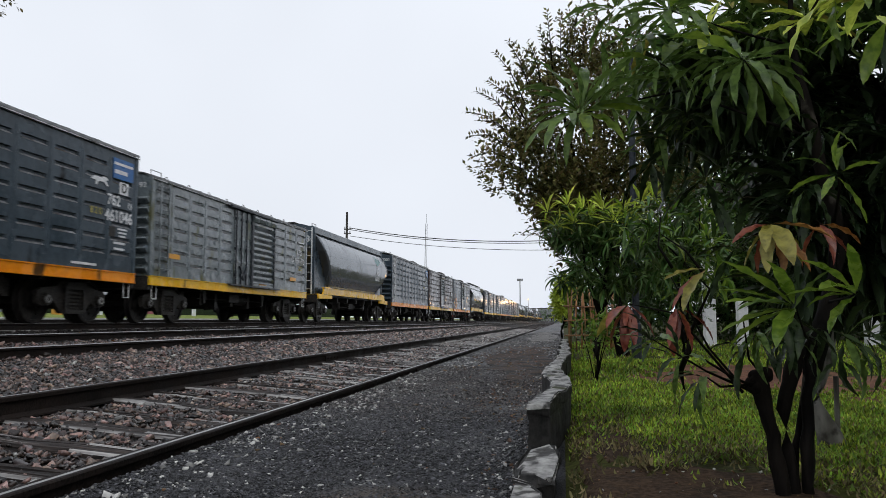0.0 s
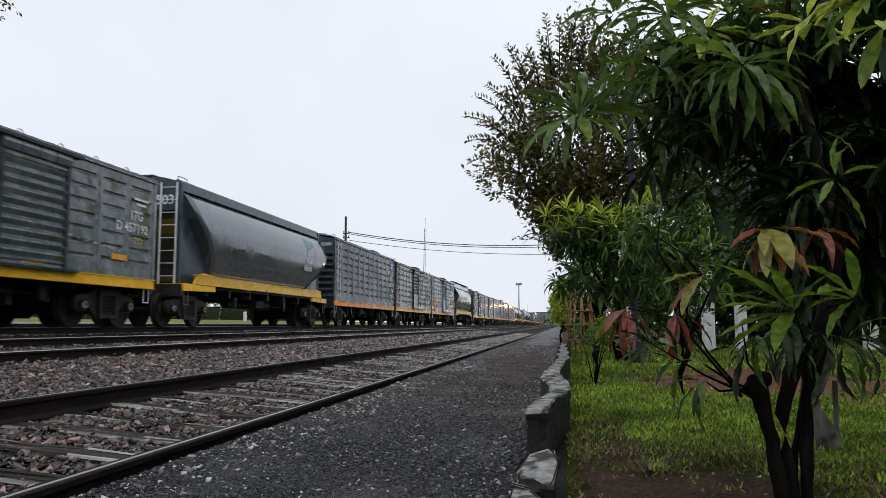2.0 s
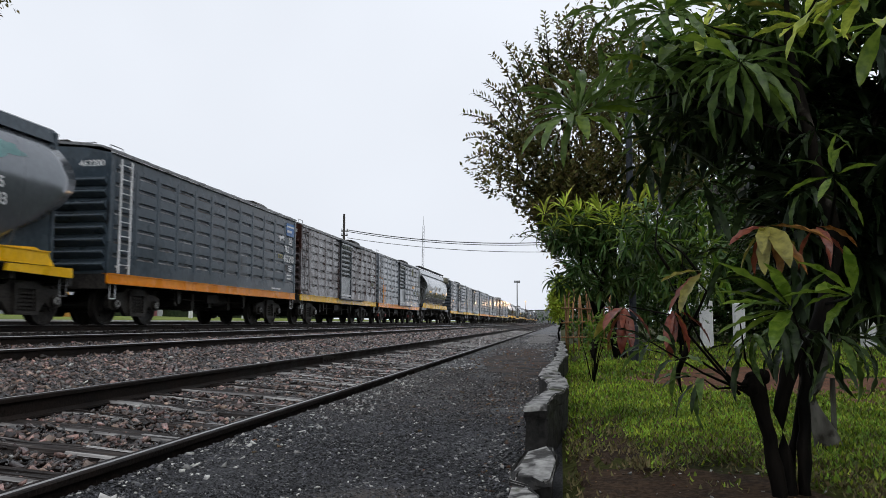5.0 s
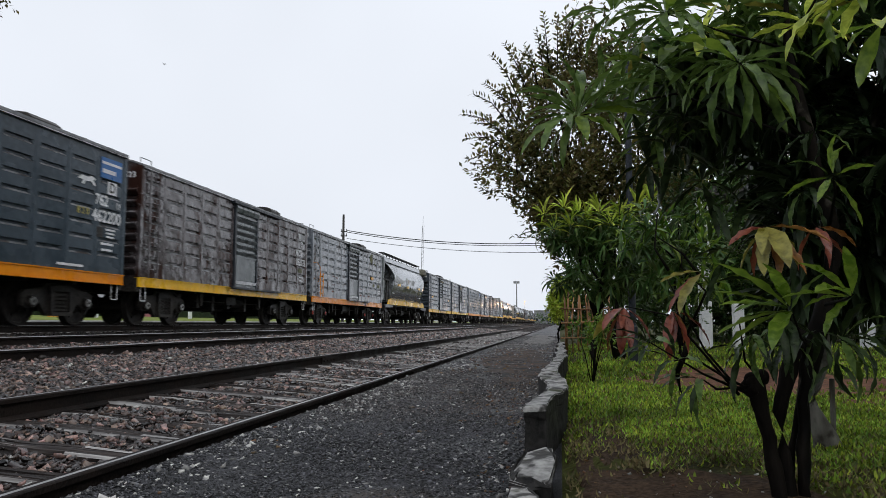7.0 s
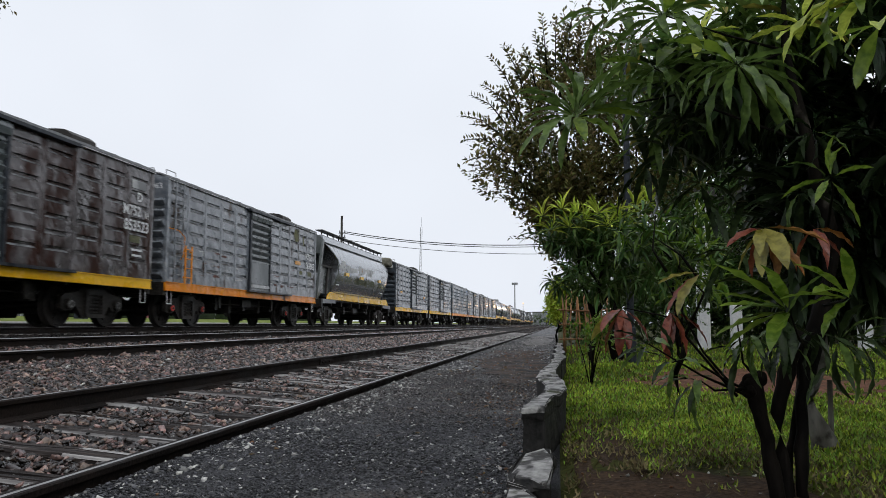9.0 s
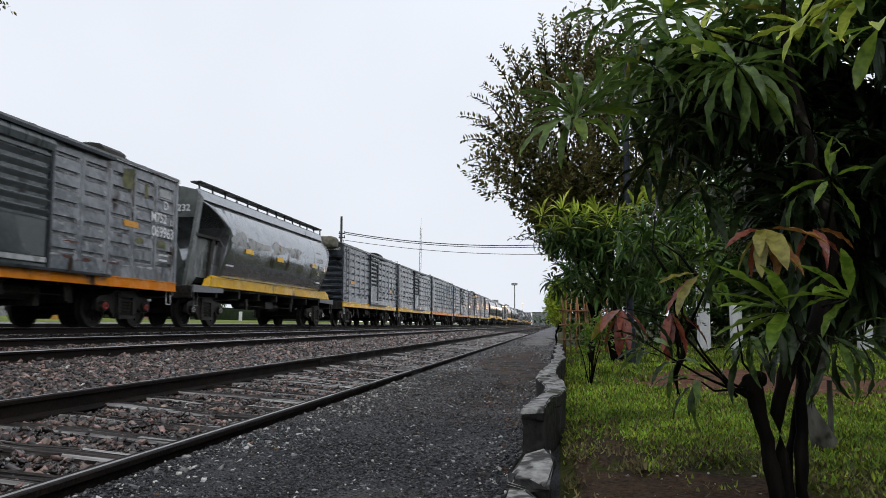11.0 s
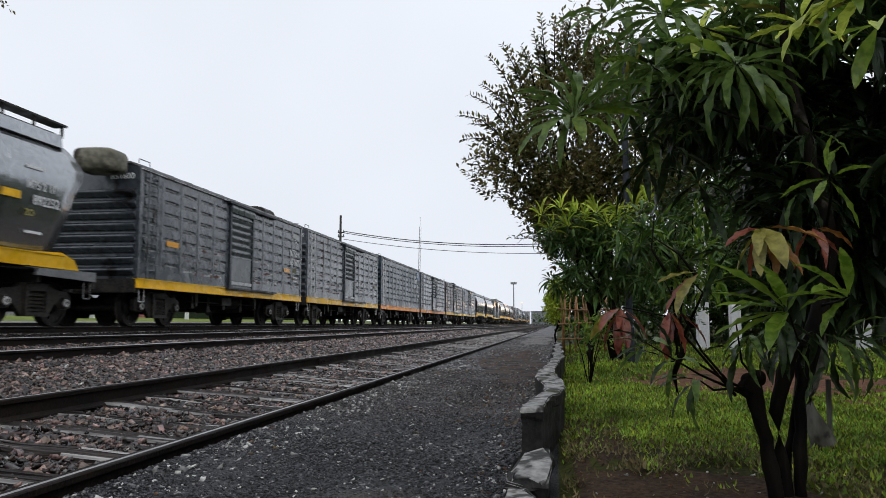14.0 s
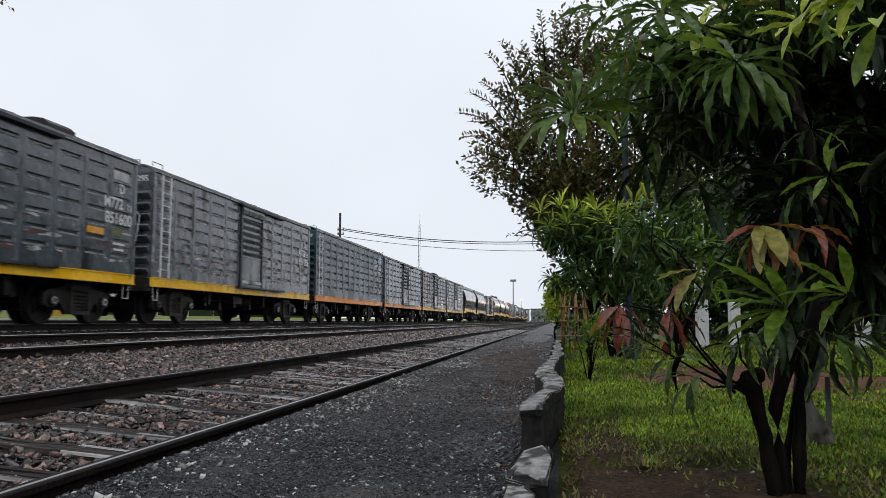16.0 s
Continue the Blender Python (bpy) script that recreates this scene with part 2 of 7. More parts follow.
# plants
LEAF_DARK = material("dark_mango_leaf", (0.042, 0.085, 0.019), (0.132, 0.222, 0.052), 0.32, grain=8, patch=2, bump=0.15, islands=True, tint=0.4, hue=0.02, through_light=0.34, spec=0.3)
LEAF_FRESH = material("fresh_mango_leaf", (0.075, 0.155, 0.016), (0.2, 0.31, 0.038), 0.35, grain=8, patch=2, bump=0.15, islands=True, tint=0.3, hue=0.02, through_light=0.45)
LEAF_COPPER = material("copper_young_leaf", (0.19, 0.088, 0.018), (0.4, 0.23, 0.05), 0.38, grain=8, patch=2, bump=0.15, islands=True, tint=0.35, hue=0.035, through_light=0.25)
LEAF_RED = material("red_young_leaf", (0.13, 0.036, 0.017), (0.27, 0.095, 0.04), 0.35, grain=8, patch=2, bump=0.15, islands=True, tint=0.35, hue=0.03, through_light=0.25)
LEAF_FINE = material("small_olive_leaf", (0.046, 0.056, 0.018), (0.19, 0.165, 0.055), 0.5, grain=10, patch=2, bump=0.0, islands=True, tint=0.45, hue=0.045, through_light=0.35, spec=0.2)
LEAF_LIME = material("lime_leaf", (0.27, 0.37, 0.035), (0.58, 0.68, 0.11), 0.45, grain=10, patch=3, bump=0.0, islands=True, tint=0.35, hue=0.02, through_light=0.3, spec=0.2)
LEAF_BUSH = material("hedge_leaf", (0.026, 0.055, 0.014), (0.085, 0.15, 0.038), 0.45, grain=10, patch=3, bump=0.0, islands=True, tint=0.45, hue=0.03, through_light=0.2, spec=0.2)
GRASS = material("grass_blade", (0.108, 0.172, 0.018), (0.33, 0.46, 0.055), 0.5, grain=3, patch=0.7, bump=0.0, islands=True, tint=0.55, hue=0.035, through_light=0.3, spec=0.2)
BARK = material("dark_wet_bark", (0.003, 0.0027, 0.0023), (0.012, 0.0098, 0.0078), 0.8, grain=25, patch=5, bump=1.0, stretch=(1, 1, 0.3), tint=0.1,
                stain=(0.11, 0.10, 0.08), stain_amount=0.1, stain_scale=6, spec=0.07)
PALE_BARK = material("pale_lichen_bark", (0.07, 0.064, 0.055), (0.2, 0.19, 0.165), 0.8, grain=20, patch=4, bump=0.8, stretch=(1, 1, 0.3), tint=0.1,
                     stain=(0.04, 0.035, 0.028), stain_amount=0.35, stain_scale=7, spec=0.15)
STAKE = material("reddish_stake_wood", (0.2, 0.09, 0.035), (0.42, 0.22, 0.09), 0.6, grain=20, patch=4, bump=0.5, stretch=(3, 3, 0.4), tint=0.3)
# town
POLE_WOOD = material("dark_pole_wood", (0.02, 0.018, 0.017), (0.06, 0.055, 0.05), 0.8, grain=20, patch=3, bump=0.3, tint=0.1)
GREY_STEEL = material("grey_mast_steel", (0.16, 0.165, 0.175), (0.26, 0.265, 0.275), 0.5, 0.3, grain=20, patch=3, bump=0.1, tint=0.1)
DARK_STEEL = material("dark_lamp_post_paint", (0.018, 0.022, 0.028), (0.04, 0.046, 0.055), 0.4, 0.2, grain=20, patch=3, bump=0.1, tint=0.1, spec=0.2)
CABLE = material("black_cable", (0.015, 0.015, 0.016), (0.03, 0.03, 0.032), 0.6, grain=10, patch=2, bump=0.0, tint=0)
PLASTER = material("white_plaster", (0.66, 0.67, 0.68), (0.80, 0.80, 0.80), 0.8, grain=20, patch=2, bump=0.2, tint=0.05, stain=(0.4, 0.4, 0.38), stain_amount=0.15)
GREY_PLASTER = material("grey_plaster", (0.20, 0.21, 0.22), (0.32, 0.33, 0.34), 0.8, grain=6, patch=0.6, bump=0.2, tint=0.2)
BRICK_RED = material("red_brick_wall", (0.16, 0.055, 0.035), (0.28, 0.11, 0.075), 0.8, grain=12, patch=1.5, bump=0.4, tint=0.15)
KIOSK_YELLOW = material("yellow_ochre_paint", (0.50, 0.24, 0.03), (0.62, 0.32, 0.05), 0.6, grain=12, patch=1, bump=0.05, tint=0.1)
GLASS_DARK = material("dark_window_glass", (0.02, 0.024, 0.028), (0.04, 0.045, 0.05), 0.08, grain=3, patch=0.5, bump=0.0, tint=0)
PINK_PAINT = material("faded_pink_paint", (0.34, 0.12, 0.14), (0.46, 0.18, 0.20), 0.6, grain=12, patch=1, bump=0.05, tint=0.1)
LAMP_GLOW = glow("warm_lantern", (1.0, 0.62, 0.25), 1.2)
PALE_GRAVEL = material("pale_trodden_gravel", (0.09, 0.085, 0.08), (0.22, 0.21, 0.20), 0.8, grain=6, patch=0.6, bump=0.5, tint=0, stain=(0.04, 0.036, 0.034), stain_amount=0.3, stain_scale=0.5, spec=0.1)
BRIGHT_EDGE = material("pale_platform_edge", (0.42, 0.42, 0.41), (0.60, 0.60, 0.58), 0.7, grain=6, patch=0.6, bump=0.2, tint=0, spec=0.2)
HEDGE_DARK = material("dark_clipped_hedge", (0.012, 0.02, 0.01), (0.035, 0.05, 0.022), 0.9, grain=10, patch=2, bump=0.8, tint=0.2, spec=0.1)
# Pale sleeper edges: bleached wood, and wet highlights painted as colour.
PALE_GRAIN = material("bleached_gleam_edge", (0.12, 0.11, 0.105), (0.4, 0.385, 0.37), 0.5, grain=16, patch=3, bump=0.6, stretch=(0.3, 3, 3), tint=0.35, spec=0.4)
PATCH_PAINT = material("pale_primer_patch", (0.30, 0.31, 0.315), (0.50, 0.51, 0.50), 0.45, grain=5, patch=1.6, bump=0.05, tint=0.1, stain=(0.24, 0.13, 0.05), stain_amount=0.24, stain_scale=3.0, stain_two=(0.16, 0.165, 0.17), stain_two_amount=0.4, stain_two_scale=2.2)
PEELED_RUST = material("peeled_rust", (0.05, 0.022, 0.02), (0.14, 0.06, 0.045), 0.7, grain=30, patch=5, bump=0.3, tint=0.1, spec=0.2)
CAP_GREY = material("scuffed_axle_cap", (0.16, 0.16, 0.155), (0.46, 0.46, 0.45), 0.5, grain=20, patch=3, bump=0.1, tint=0.6, spec=0.3)
CAP_RED = material("red_axle_cap", (0.3, 0.02, 0.015), (0.5, 0.05, 0.035), 0.5, grain=20, patch=3, bump=0.1, tint=0.3, spec=0.3)
# Paler grey for rib slopes: sky light put into the colour, with brown stains.
SKYLIT_SLOPE = material("skylit_rib_slope", (0.06, 0.063, 0.067), (0.26, 0.265, 0.275), 0.5, grain=7, patch=1.5, bump=0.1, tint=0.2, stain=(0.05, 0.04, 0.034), stain_amount=0.35, stain_scale=2.5)
# Darker copy of the mango leaf, with the crown's shade in its colour.
LEAF_SHADED = material("shaded_mango_leaf", (0.010, 0.019, 0.008), (0.036, 0.062, 0.022), 0.35, grain=8, patch=2, bump=0.15, islands=True, tint=0.4, hue=0.02, through_light=0.12, spec=0.25)
LEAF_OLIVE = material("olive_young_leaf", (0.15, 0.14, 0.02), (0.33, 0.31, 0.06), 0.4, grain=8, patch=2, bump=0.15, islands=True, tint=0.3, hue=0.02, through_light=0.25)
FRAME_GREY = wagon_paint("hopper_frame_paint", (0.072, 0.082, 0.08), (0.118, 0.13, 0.126), amount=0.12, flakes=-0.2)
TEAL = material("faded_teal_badge", (0.05, 0.16, 0.16), (0.10, 0.23, 0.23), 0.4, grain=12, patch=3, bump=0.02, tint=0, spec=0.6)
DRY_GRASS = material("dry_straw_blade", (0.075, 0.065, 0.025), (0.22, 0.185, 0.085), 0.6, grain=3, patch=0.7, bump=0.0, islands=True, tint=0.5, hue=0.03, through_light=0.25, spec=0.2)
BROWN_CRUMB = material("brown_cinder_crumb", (0.011, 0.01, 0.0095), (0.095, 0.081, 0.075), 0.42, grain=30, patch=8, bump=0.2, islands=True, tint=0.9, skew=True, spec=0.45)
MOSS_STAIN = material("yellow_green_stain", (0.08, 0.085, 0.05), (0.21, 0.21, 0.11), 0.7, grain=9, patch=2, bump=0.05, tint=0.1, spec=0.2)


# ---- building tools ----
def finish(name, bm, mat, smooth=False):
    me = bpy.data.meshes.new(name)
    bm.normal_update()
    bm.to_mesh(me)
    bm.free()
    for m in mat if isinstance(mat, (list, tuple)) else [mat]:
        me.materials.append(m)
    if smooth:
        me.polygons.foreach_set("use_smooth", [True] * len(me.polygons))
    return me


def part(name, bm, mat, parent, label="", m=None, smooth=False, kind=""):
    """Links a bmesh (or a ready mesh) as one mesh object under a thing or a part."""
    me = finish(name, bm, mat, smooth) if isinstance(bm, bmesh.types.BMesh) else bm
    ob = new(name, me)
    ob.parent = parent
    if m is not None:
        ob.matrix_basis = m
    return tagged(ob, label, kind=kind)


def thing(name, m, label, category, group="", kind="", data=None):
    ob = new(name, data)
    ob.matrix_basis = m
    return tagged(ob, label, category, group, kind)


def box(bm, x0, x1, y0, y1, z0, z1, slot=0):
    v = [bm.verts.new((x, y, z)) for x in (x0, x1) for y in (y0, y1) for z in (z0, z1)]
    for q in ((0, 1, 3, 2), (4, 6, 7, 5), (0, 4, 5, 1), (2, 3, 7, 6), (0, 2, 6, 4), (1, 5, 7, 3)):
        bm.faces.new([v[i] for i in q]).material_index = slot


def chamfered(bm, x0, x1, y0, y1, z0, z1, c, slot=0):
    """A box with its edges along z and round the top cut off."""
    def ring(i, z):
        a, b, e, f = x0 + i, x1 - i, y0 + i, y1 - i
        return [bm.verts.new(p) for p in ((a + c, e, z), (b - c, e, z), (b, e + c, z), (b, f - c, z), (b - c, f, z), (a + c, f, z), (a, f - c, z), (a, e + c, z))]
    rings = [ring(0, z0), ring(0, z1 - c), ring(c * 0.7, z1)]
    for lo, hi in zip(rings, rings[1:]):
        for i in range(8):
            bm.faces.new((lo[i], lo[(i + 1) % 8], hi[(i + 1) % 8], hi[i])).material_index = slot
    bm.faces.new(rings[-1]).material_index = slot
    bm.faces.new(rings[0][::-1]).material_index = slot


def bar(bm, a, b, r, r_end=None, sides=8, slot=0):
    a, b = Vector(a), Vector(b)
    turn = (b - a).to_track_quat("Z", "Y").to_matrix()
    rings = []
    for at, radius in ((a, r), (b, r if r_end is None else r_end)):
        rings.append([bm.verts.new(at + turn @ Vector((radius * math.cos(2 * math.pi * i / sides), radius * math.sin(2 * math.pi * i / sides), 0))) for i in range(sides)])
    for i in range(sides):
        bm.faces.new((rings[0][i], rings[0][(i + 1) % sides], rings[1][(i + 1) % sides], rings[1][i])).material_index = slot
    bm.faces.new(rings[0][::-1]).material_index = slot
    bm.faces.new(rings[1]).material_index = slot


def limb(bm, path, radii, sides=8, cap=True):
    """A tapered, bent limb through the points of a path."""
    rings = []
    path = [Vector(p) for p in path]
    for i, p in enumerate(path):
        way = (path[min(i + 1, len(path) - 1)] - path[max(i - 1, 0)]).normalized()
        turn = way.to_track_quat("Z", "Y").to_matrix()
        rings.append([bm.verts.new(p + turn @ Vector((radii[i] * math.cos(2 * math.pi * k / sides), radii[i] * math.sin(2 * math.pi * k / sides), 0))) for k in range(sides)])
    for lo, hi in zip(rings, rings[1:]):
        for k in range(sides):
            bm.faces.new((lo[k], lo[(k + 1) % sides], hi[(k + 1) % sides], hi[k]))
    if cap:
        bm.faces.new(rings[0][::-1])
        bm.faces.new(rings[-1])


def prism(bm, outline, axis, lo, hi, slot=0):
    """Extrudes a closed outline (two coordinates, the others in order) along axis 0, 1 or 2."""
    def at(p, w):
        q = list(p)
        q.insert(axis, w)
        return q
    a, b = [bm.verts.new(at(p, lo)) for p in outline], [bm.verts.new(at(p, hi)) for p in outline]
    n = len(outline)
    faces = [bm.faces.new((a[i], a[(i + 1) % n], b[(i + 1) % n], b[i])) for i in range(n)]
    faces += [bm.faces.new(a[::-1]), bm.faces.new(b)]
    for f in faces:
        f.material_index = slot


def ready(bm):
    bmesh.ops.recalc_face_normals(bm, faces=bm.faces[:])
    return bm


def soup(name, verts, faces, mats, slots=None, smooth=False):
    """A mesh from numpy arrays: vertices (n, 3) and triangles or quads (m, 3 or 4)."""
    me = bpy.data.meshes.new(name)
    n, k = faces.shape
    me.vertices.add(len(verts))
    me.vertices.foreach_set("co", np.ascontiguousarray(verts, dtype=np.float32).ravel())
    me.loops.add(n * k)
    me.loops.foreach_set("vertex_index", np.ascontiguousarray(faces, dtype=np.int32).ravel())
    me.polygons.add(n)
    me.polygons.foreach_set("loop_start", np.arange(0, n * k, k, dtype=np.int32))
    for m in mats:
        me.materials.append(m)
    if slots is not None:
        me.polygons.foreach_set("material_index", np.ascontiguousarray(slots, dtype=np.int32))
    if smooth:
        me.polygons.foreach_set("use_smooth", np.ones(n, dtype=bool))
    me.update(calc_edges=True)
    me.validate()
    return me


def scatter(template, faces, places, scales, turns):
    """Copies of a small template: places (n, 3), scales (n, 3), turns (n, 3, 3). Returns vertices and faces."""
    n, k = len(places), len(template)
    v = np.einsum("nij,nkj->nki", turns, template[None] * scales[:, None]) + places[:, None]
    return v.reshape(-1, 3), (faces[None] + (np.arange(n) * k)[:, None, None]).reshape(-1, faces.shape[1])


def random_turns(rng, n, tilt=math.pi):
    a, b, c = rng.uniform(0, 2 * math.pi, n), rng.uniform(-tilt, tilt, n), rng.uniform(-tilt, tilt, n)
    ca, sa, cb, sb, cc, sc = np.cos(a), np.sin(a), np.cos(b), np.sin(b), np.cos(c), np.sin(c)
    z, o = np.zeros(n), np.ones(n)
    rz = np.stack([ca, -sa, z, sa, ca, z, z, z, o], -1).reshape(n, 3, 3)
    rx = np.stack([o, z, z, z, cb, -sb, z, sb, cb], -1).reshape(n, 3, 3)
    ry = np.stack([cc, z, sc, z, o, z, -sc, z, cc], -1).reshape(n, 3, 3)
    return rz @ rx @ ry


def lettering(name, words, size, m, mat, parent):
    """Words as a thin mesh; its x runs along the writing and its z out of it."""
    data = bpy.data.curves.new(name, "FONT")
    data.body, data.size, data.extrude = words, size, 0.001
    data.align_x, data.align_y = "CENTER", "CENTER"
    data.offset = size * 0.022
    ob = bpy.data.objects.new(name, data)
    scene.collection.objects.link(ob)
    me = bpy.data.meshes.new_from_object(ob.evaluated_get(bpy.context.evaluated_depsgraph_get()))
    bpy.data.objects.remove(ob)
    me.materials.clear()
    me.materials.append(mat)
    return part(name, me, mat, parent, m=m)


def facing(side, x, y, z):
    """A pose on a wagon's side (+x) or front end (-y), for writing."""
    cols = ((0, 1, 0), (0, 0, 1), (1, 0, 0)) if side == "side" else ((1, 0, 0), (0, 0, 1), (0, -1, 0))
    r = Matrix(cols).transposed().to_4x4()
    return Matrix.Translation((x, y, z)) @ r


# ---- ground ----
PROFILE = [(-2500, 1.6), (-70, 1.45), (-28, 1.1), (-20, 0.80), (-15.9, 0.745), (-15.72, 0.74), (-15.71, 0.685), (-15.70, 0.42), (-13.2, 0.38), (-12.7, 0.43), (-10.0, 0.43),
           (-9.3, 0.31), (-8.7, 0.29), (-7.95, 0.30), (-6.3, 0.215), (-5.95, 0.17), (-5.5, 0.19), (-4.6, 0.10), (-3.75, 0.04), (-3.5, -0.015), (-3.3, -0.005), (-2.0, -0.115), (-1.9, -0.06), (-1.86, -0.004), (-0.3, 0.0), (-0.17, 0.0),
           (0.0, 0.02), (0.08, 0.05), (0.5, 0.07), (1.5, 0.09), (6, 0.11), (40, 0.2), (2500, 0.4)]
PX, PZ = np.array([p[0] for p in PROFILE]), np.array([p[1] for p in PROFILE])


def ground_z(x):
    return np.interp(x, PX, PZ)


def build_ground():
    xs = np.unique(np.concatenate([PX, np.arange(-15.5, -9.3, 0.4), np.arange(-9.3, -1.9, 0.2), np.arange(-1.8, -0.2, 0.1), np.arange(0.15, 6, 0.2), np.arange(6, 40, 3.0),
                                   np.array([-1200, -600, -300, -150, -100, -50, -40, -24, 60, 100, 200, 500, 1200])]))
    ys = np.unique(np.concatenate([np.arange(-60, 0, 6.0), np.arange(0, 14, 0.12), np.arange(14, 40, 0.6), np.arange(40, 160, 6.0), np.geomspace(160, 2500, 18)]))
    gx, gy = np.meshgrid(xs, ys, indexing="ij")
    gz = ground_z(gx)
    wob = 0.010 * np.sin(gx * 5.1 + gy * 1.7) * np.sin(gy * 2.3 - gx * 2.2) + 0.006 * np.sin(gx * 11.0 - gy * 7.0) * np.sin(gy * 9.1)
    soft = np.where((gx > 0.05) & (gx < 40), 0.7, np.where((gx > -15.5) & (gx < -2.0), 0.8, np.where((gx > -2.0) & (gx < 0), 0.22, 0.0))) * (np.abs(gx + 0.1) > 0.08)
    gz = gz + wob * soft
    n, k = len(xs), len(ys)
    i, j = np.meshgrid(np.arange(n - 1), np.arange(k - 1), indexing="ij")
    a = (i * k + j).ravel()
    faces = np.stack([a, a + k, a + k + 1, a + 1], -1)
    mid = ((xs[:-1] + xs[1:]) / 2)[i.ravel()]
    slots = np.select([mid < -15.9, mid < -15.71, mid < -1.9, mid < -0.02], [3, 4, 1, 0], 2)
    me = soup("ground", np.stack([gx.ravel(), gy.ravel(), gz.ravel()], -1), faces, [CINDER, BALLAST_BED, LAWN, MEADOW, BRIGHT_EDGE], slots, True)
    return tagged(new("ground", me), "wet ground of cinder path, ballast bed, lawn and far meadow", "ground", kind="structure")


build_ground()


def patch_of_soil(name, mat, centre, radii, label, seed):
    rng = random.Random(seed)
    bm = bmesh.new()
    n = 40
    phase = [rng.uniform(0, 6.28) for _ in range(4)]
    rings = [[bm.verts.new((centre[0], centre[1], float(ground_z(centre[0])) + 0.02))]]
    for k in range(1, 7):
        ring = []
        for i in range(n):
            a = 2 * math.pi * i / n
            w = (1 + 0.16 * math.sin(2 * a + phase[0]) + 0.12 * math.sin(3 * a + phase[1]) + 0.08 * math.sin(7 * a + phase[2])) * k / 6
            x, y = centre[0] + radii[0] * w * math.cos(a), centre[1] + radii[1] * w * math.sin(a)
            x = max(x, 0.06) if centre[0] > 0 else x
            rise = (0.008 if k < 6 else -0.03) + 0.008 * math.sin(9 * x) * math.sin(7 * y)
            ring.append(bm.verts.new((x, y, float(ground_z(x)) + rise)))
        rings.append(ring)
    for i in range(n):
        bm.faces.new((rings[0][0], rings[1][i], rings[1][(i + 1) % n]))
    for lo, hi in zip(rings[1:], rings[2:]):
        for i in range(n):
            bm.faces.new((lo[i], hi[i], hi[(i + 1) % n], lo[(i + 1) % n]))
    return tagged(new(name, finish(name, bm, mat, True)), label, "soil", kind="structure")


patch_of_soil("soil_patch", SOIL, (0.47, 2.55), (0.50, 0.80), "bare dark damp soil under the mango tree", 3)
patch_of_soil("soil_patch", SOIL, (0.19, 3.5), (0.16, 1.1), "dark damp soil along the kerb", 4)
patch_of_soil("litter_patch", LITTER_SOIL, (-0.72, 13.8), (0.62, 5.6), "brown leaf litter trodden into the path", 12)
patch_of_soil("gravel_patch", PALE_GRAVEL, (-0.85, 33.0), (0.62, 11.0), "pale trodden gravel beside the far end of the path", 9)
patch_of_soil("soil_patch", RED_SOIL, (1.92, 8.1), (1.4, 2.35), "bare reddish soil in the lawn", 5)
patch_of_soil("soil_patch", RED_SOIL, (3.5, 7.4), (1.0, 1.3), "bare reddish soil in the lawn", 8)


# ---- tracks ----
TRACKS = {"near": (-1.93 - 0.035, 0.045, -3.61 + 0.035, 0.165), "middle": (-6.2, 0.352, -7.87, 0.455), "train": (-10.47, 0.60, -12.13, 0.60)}
RAIL_PROFILE = [(-0.065, 0), (0.065, 0), (0.062, 0.012), (0.012, 0.03), (0.010, 0.105), (0.034, 0.118), (0.035, 0.143), (0.028, 0.1485), (0.014, 0.15), (-0.004, 0.15), (-0.028, 0.1485), (-0.035, 0.143),
                (-0.034, 0.118), (-0.010, 0.105), (-0.012, 0.03), (-0.062, 0.012)]


def rail_mesh(y0, y1, bright=0.1498):
    bm = bmesh.new()
    prism(bm, RAIL_PROFILE, 1, y0, y1)
    ready(bm)
    bm.faces.ensure_lookup_table()
    for f in bm.faces:
        if f.normal.z > 0.25 and f.calc_center_median().z > bright:
            f.material_index = 1
    return finish("rail", bm, [RAIL_SIDE, RAIL_TOP])


def fishplate_mesh():
    bm = bmesh.new()
    for s in (-1, 1):
        chamfered(bm, s * 0.022 - 0.012, s * 0.022 + 0.012, -0.33, 0.33, 0.025, 0.112, 0.006)
        for y in (-0.25, -0.1, 0.1, 0.25):
            bar(bm, (s * 0.03, y, 0.07), (s * 0.055, y, 0.07), 0.016, sides=6)
    return finish("fishplate", ready(bm), RAIL_SIDE)


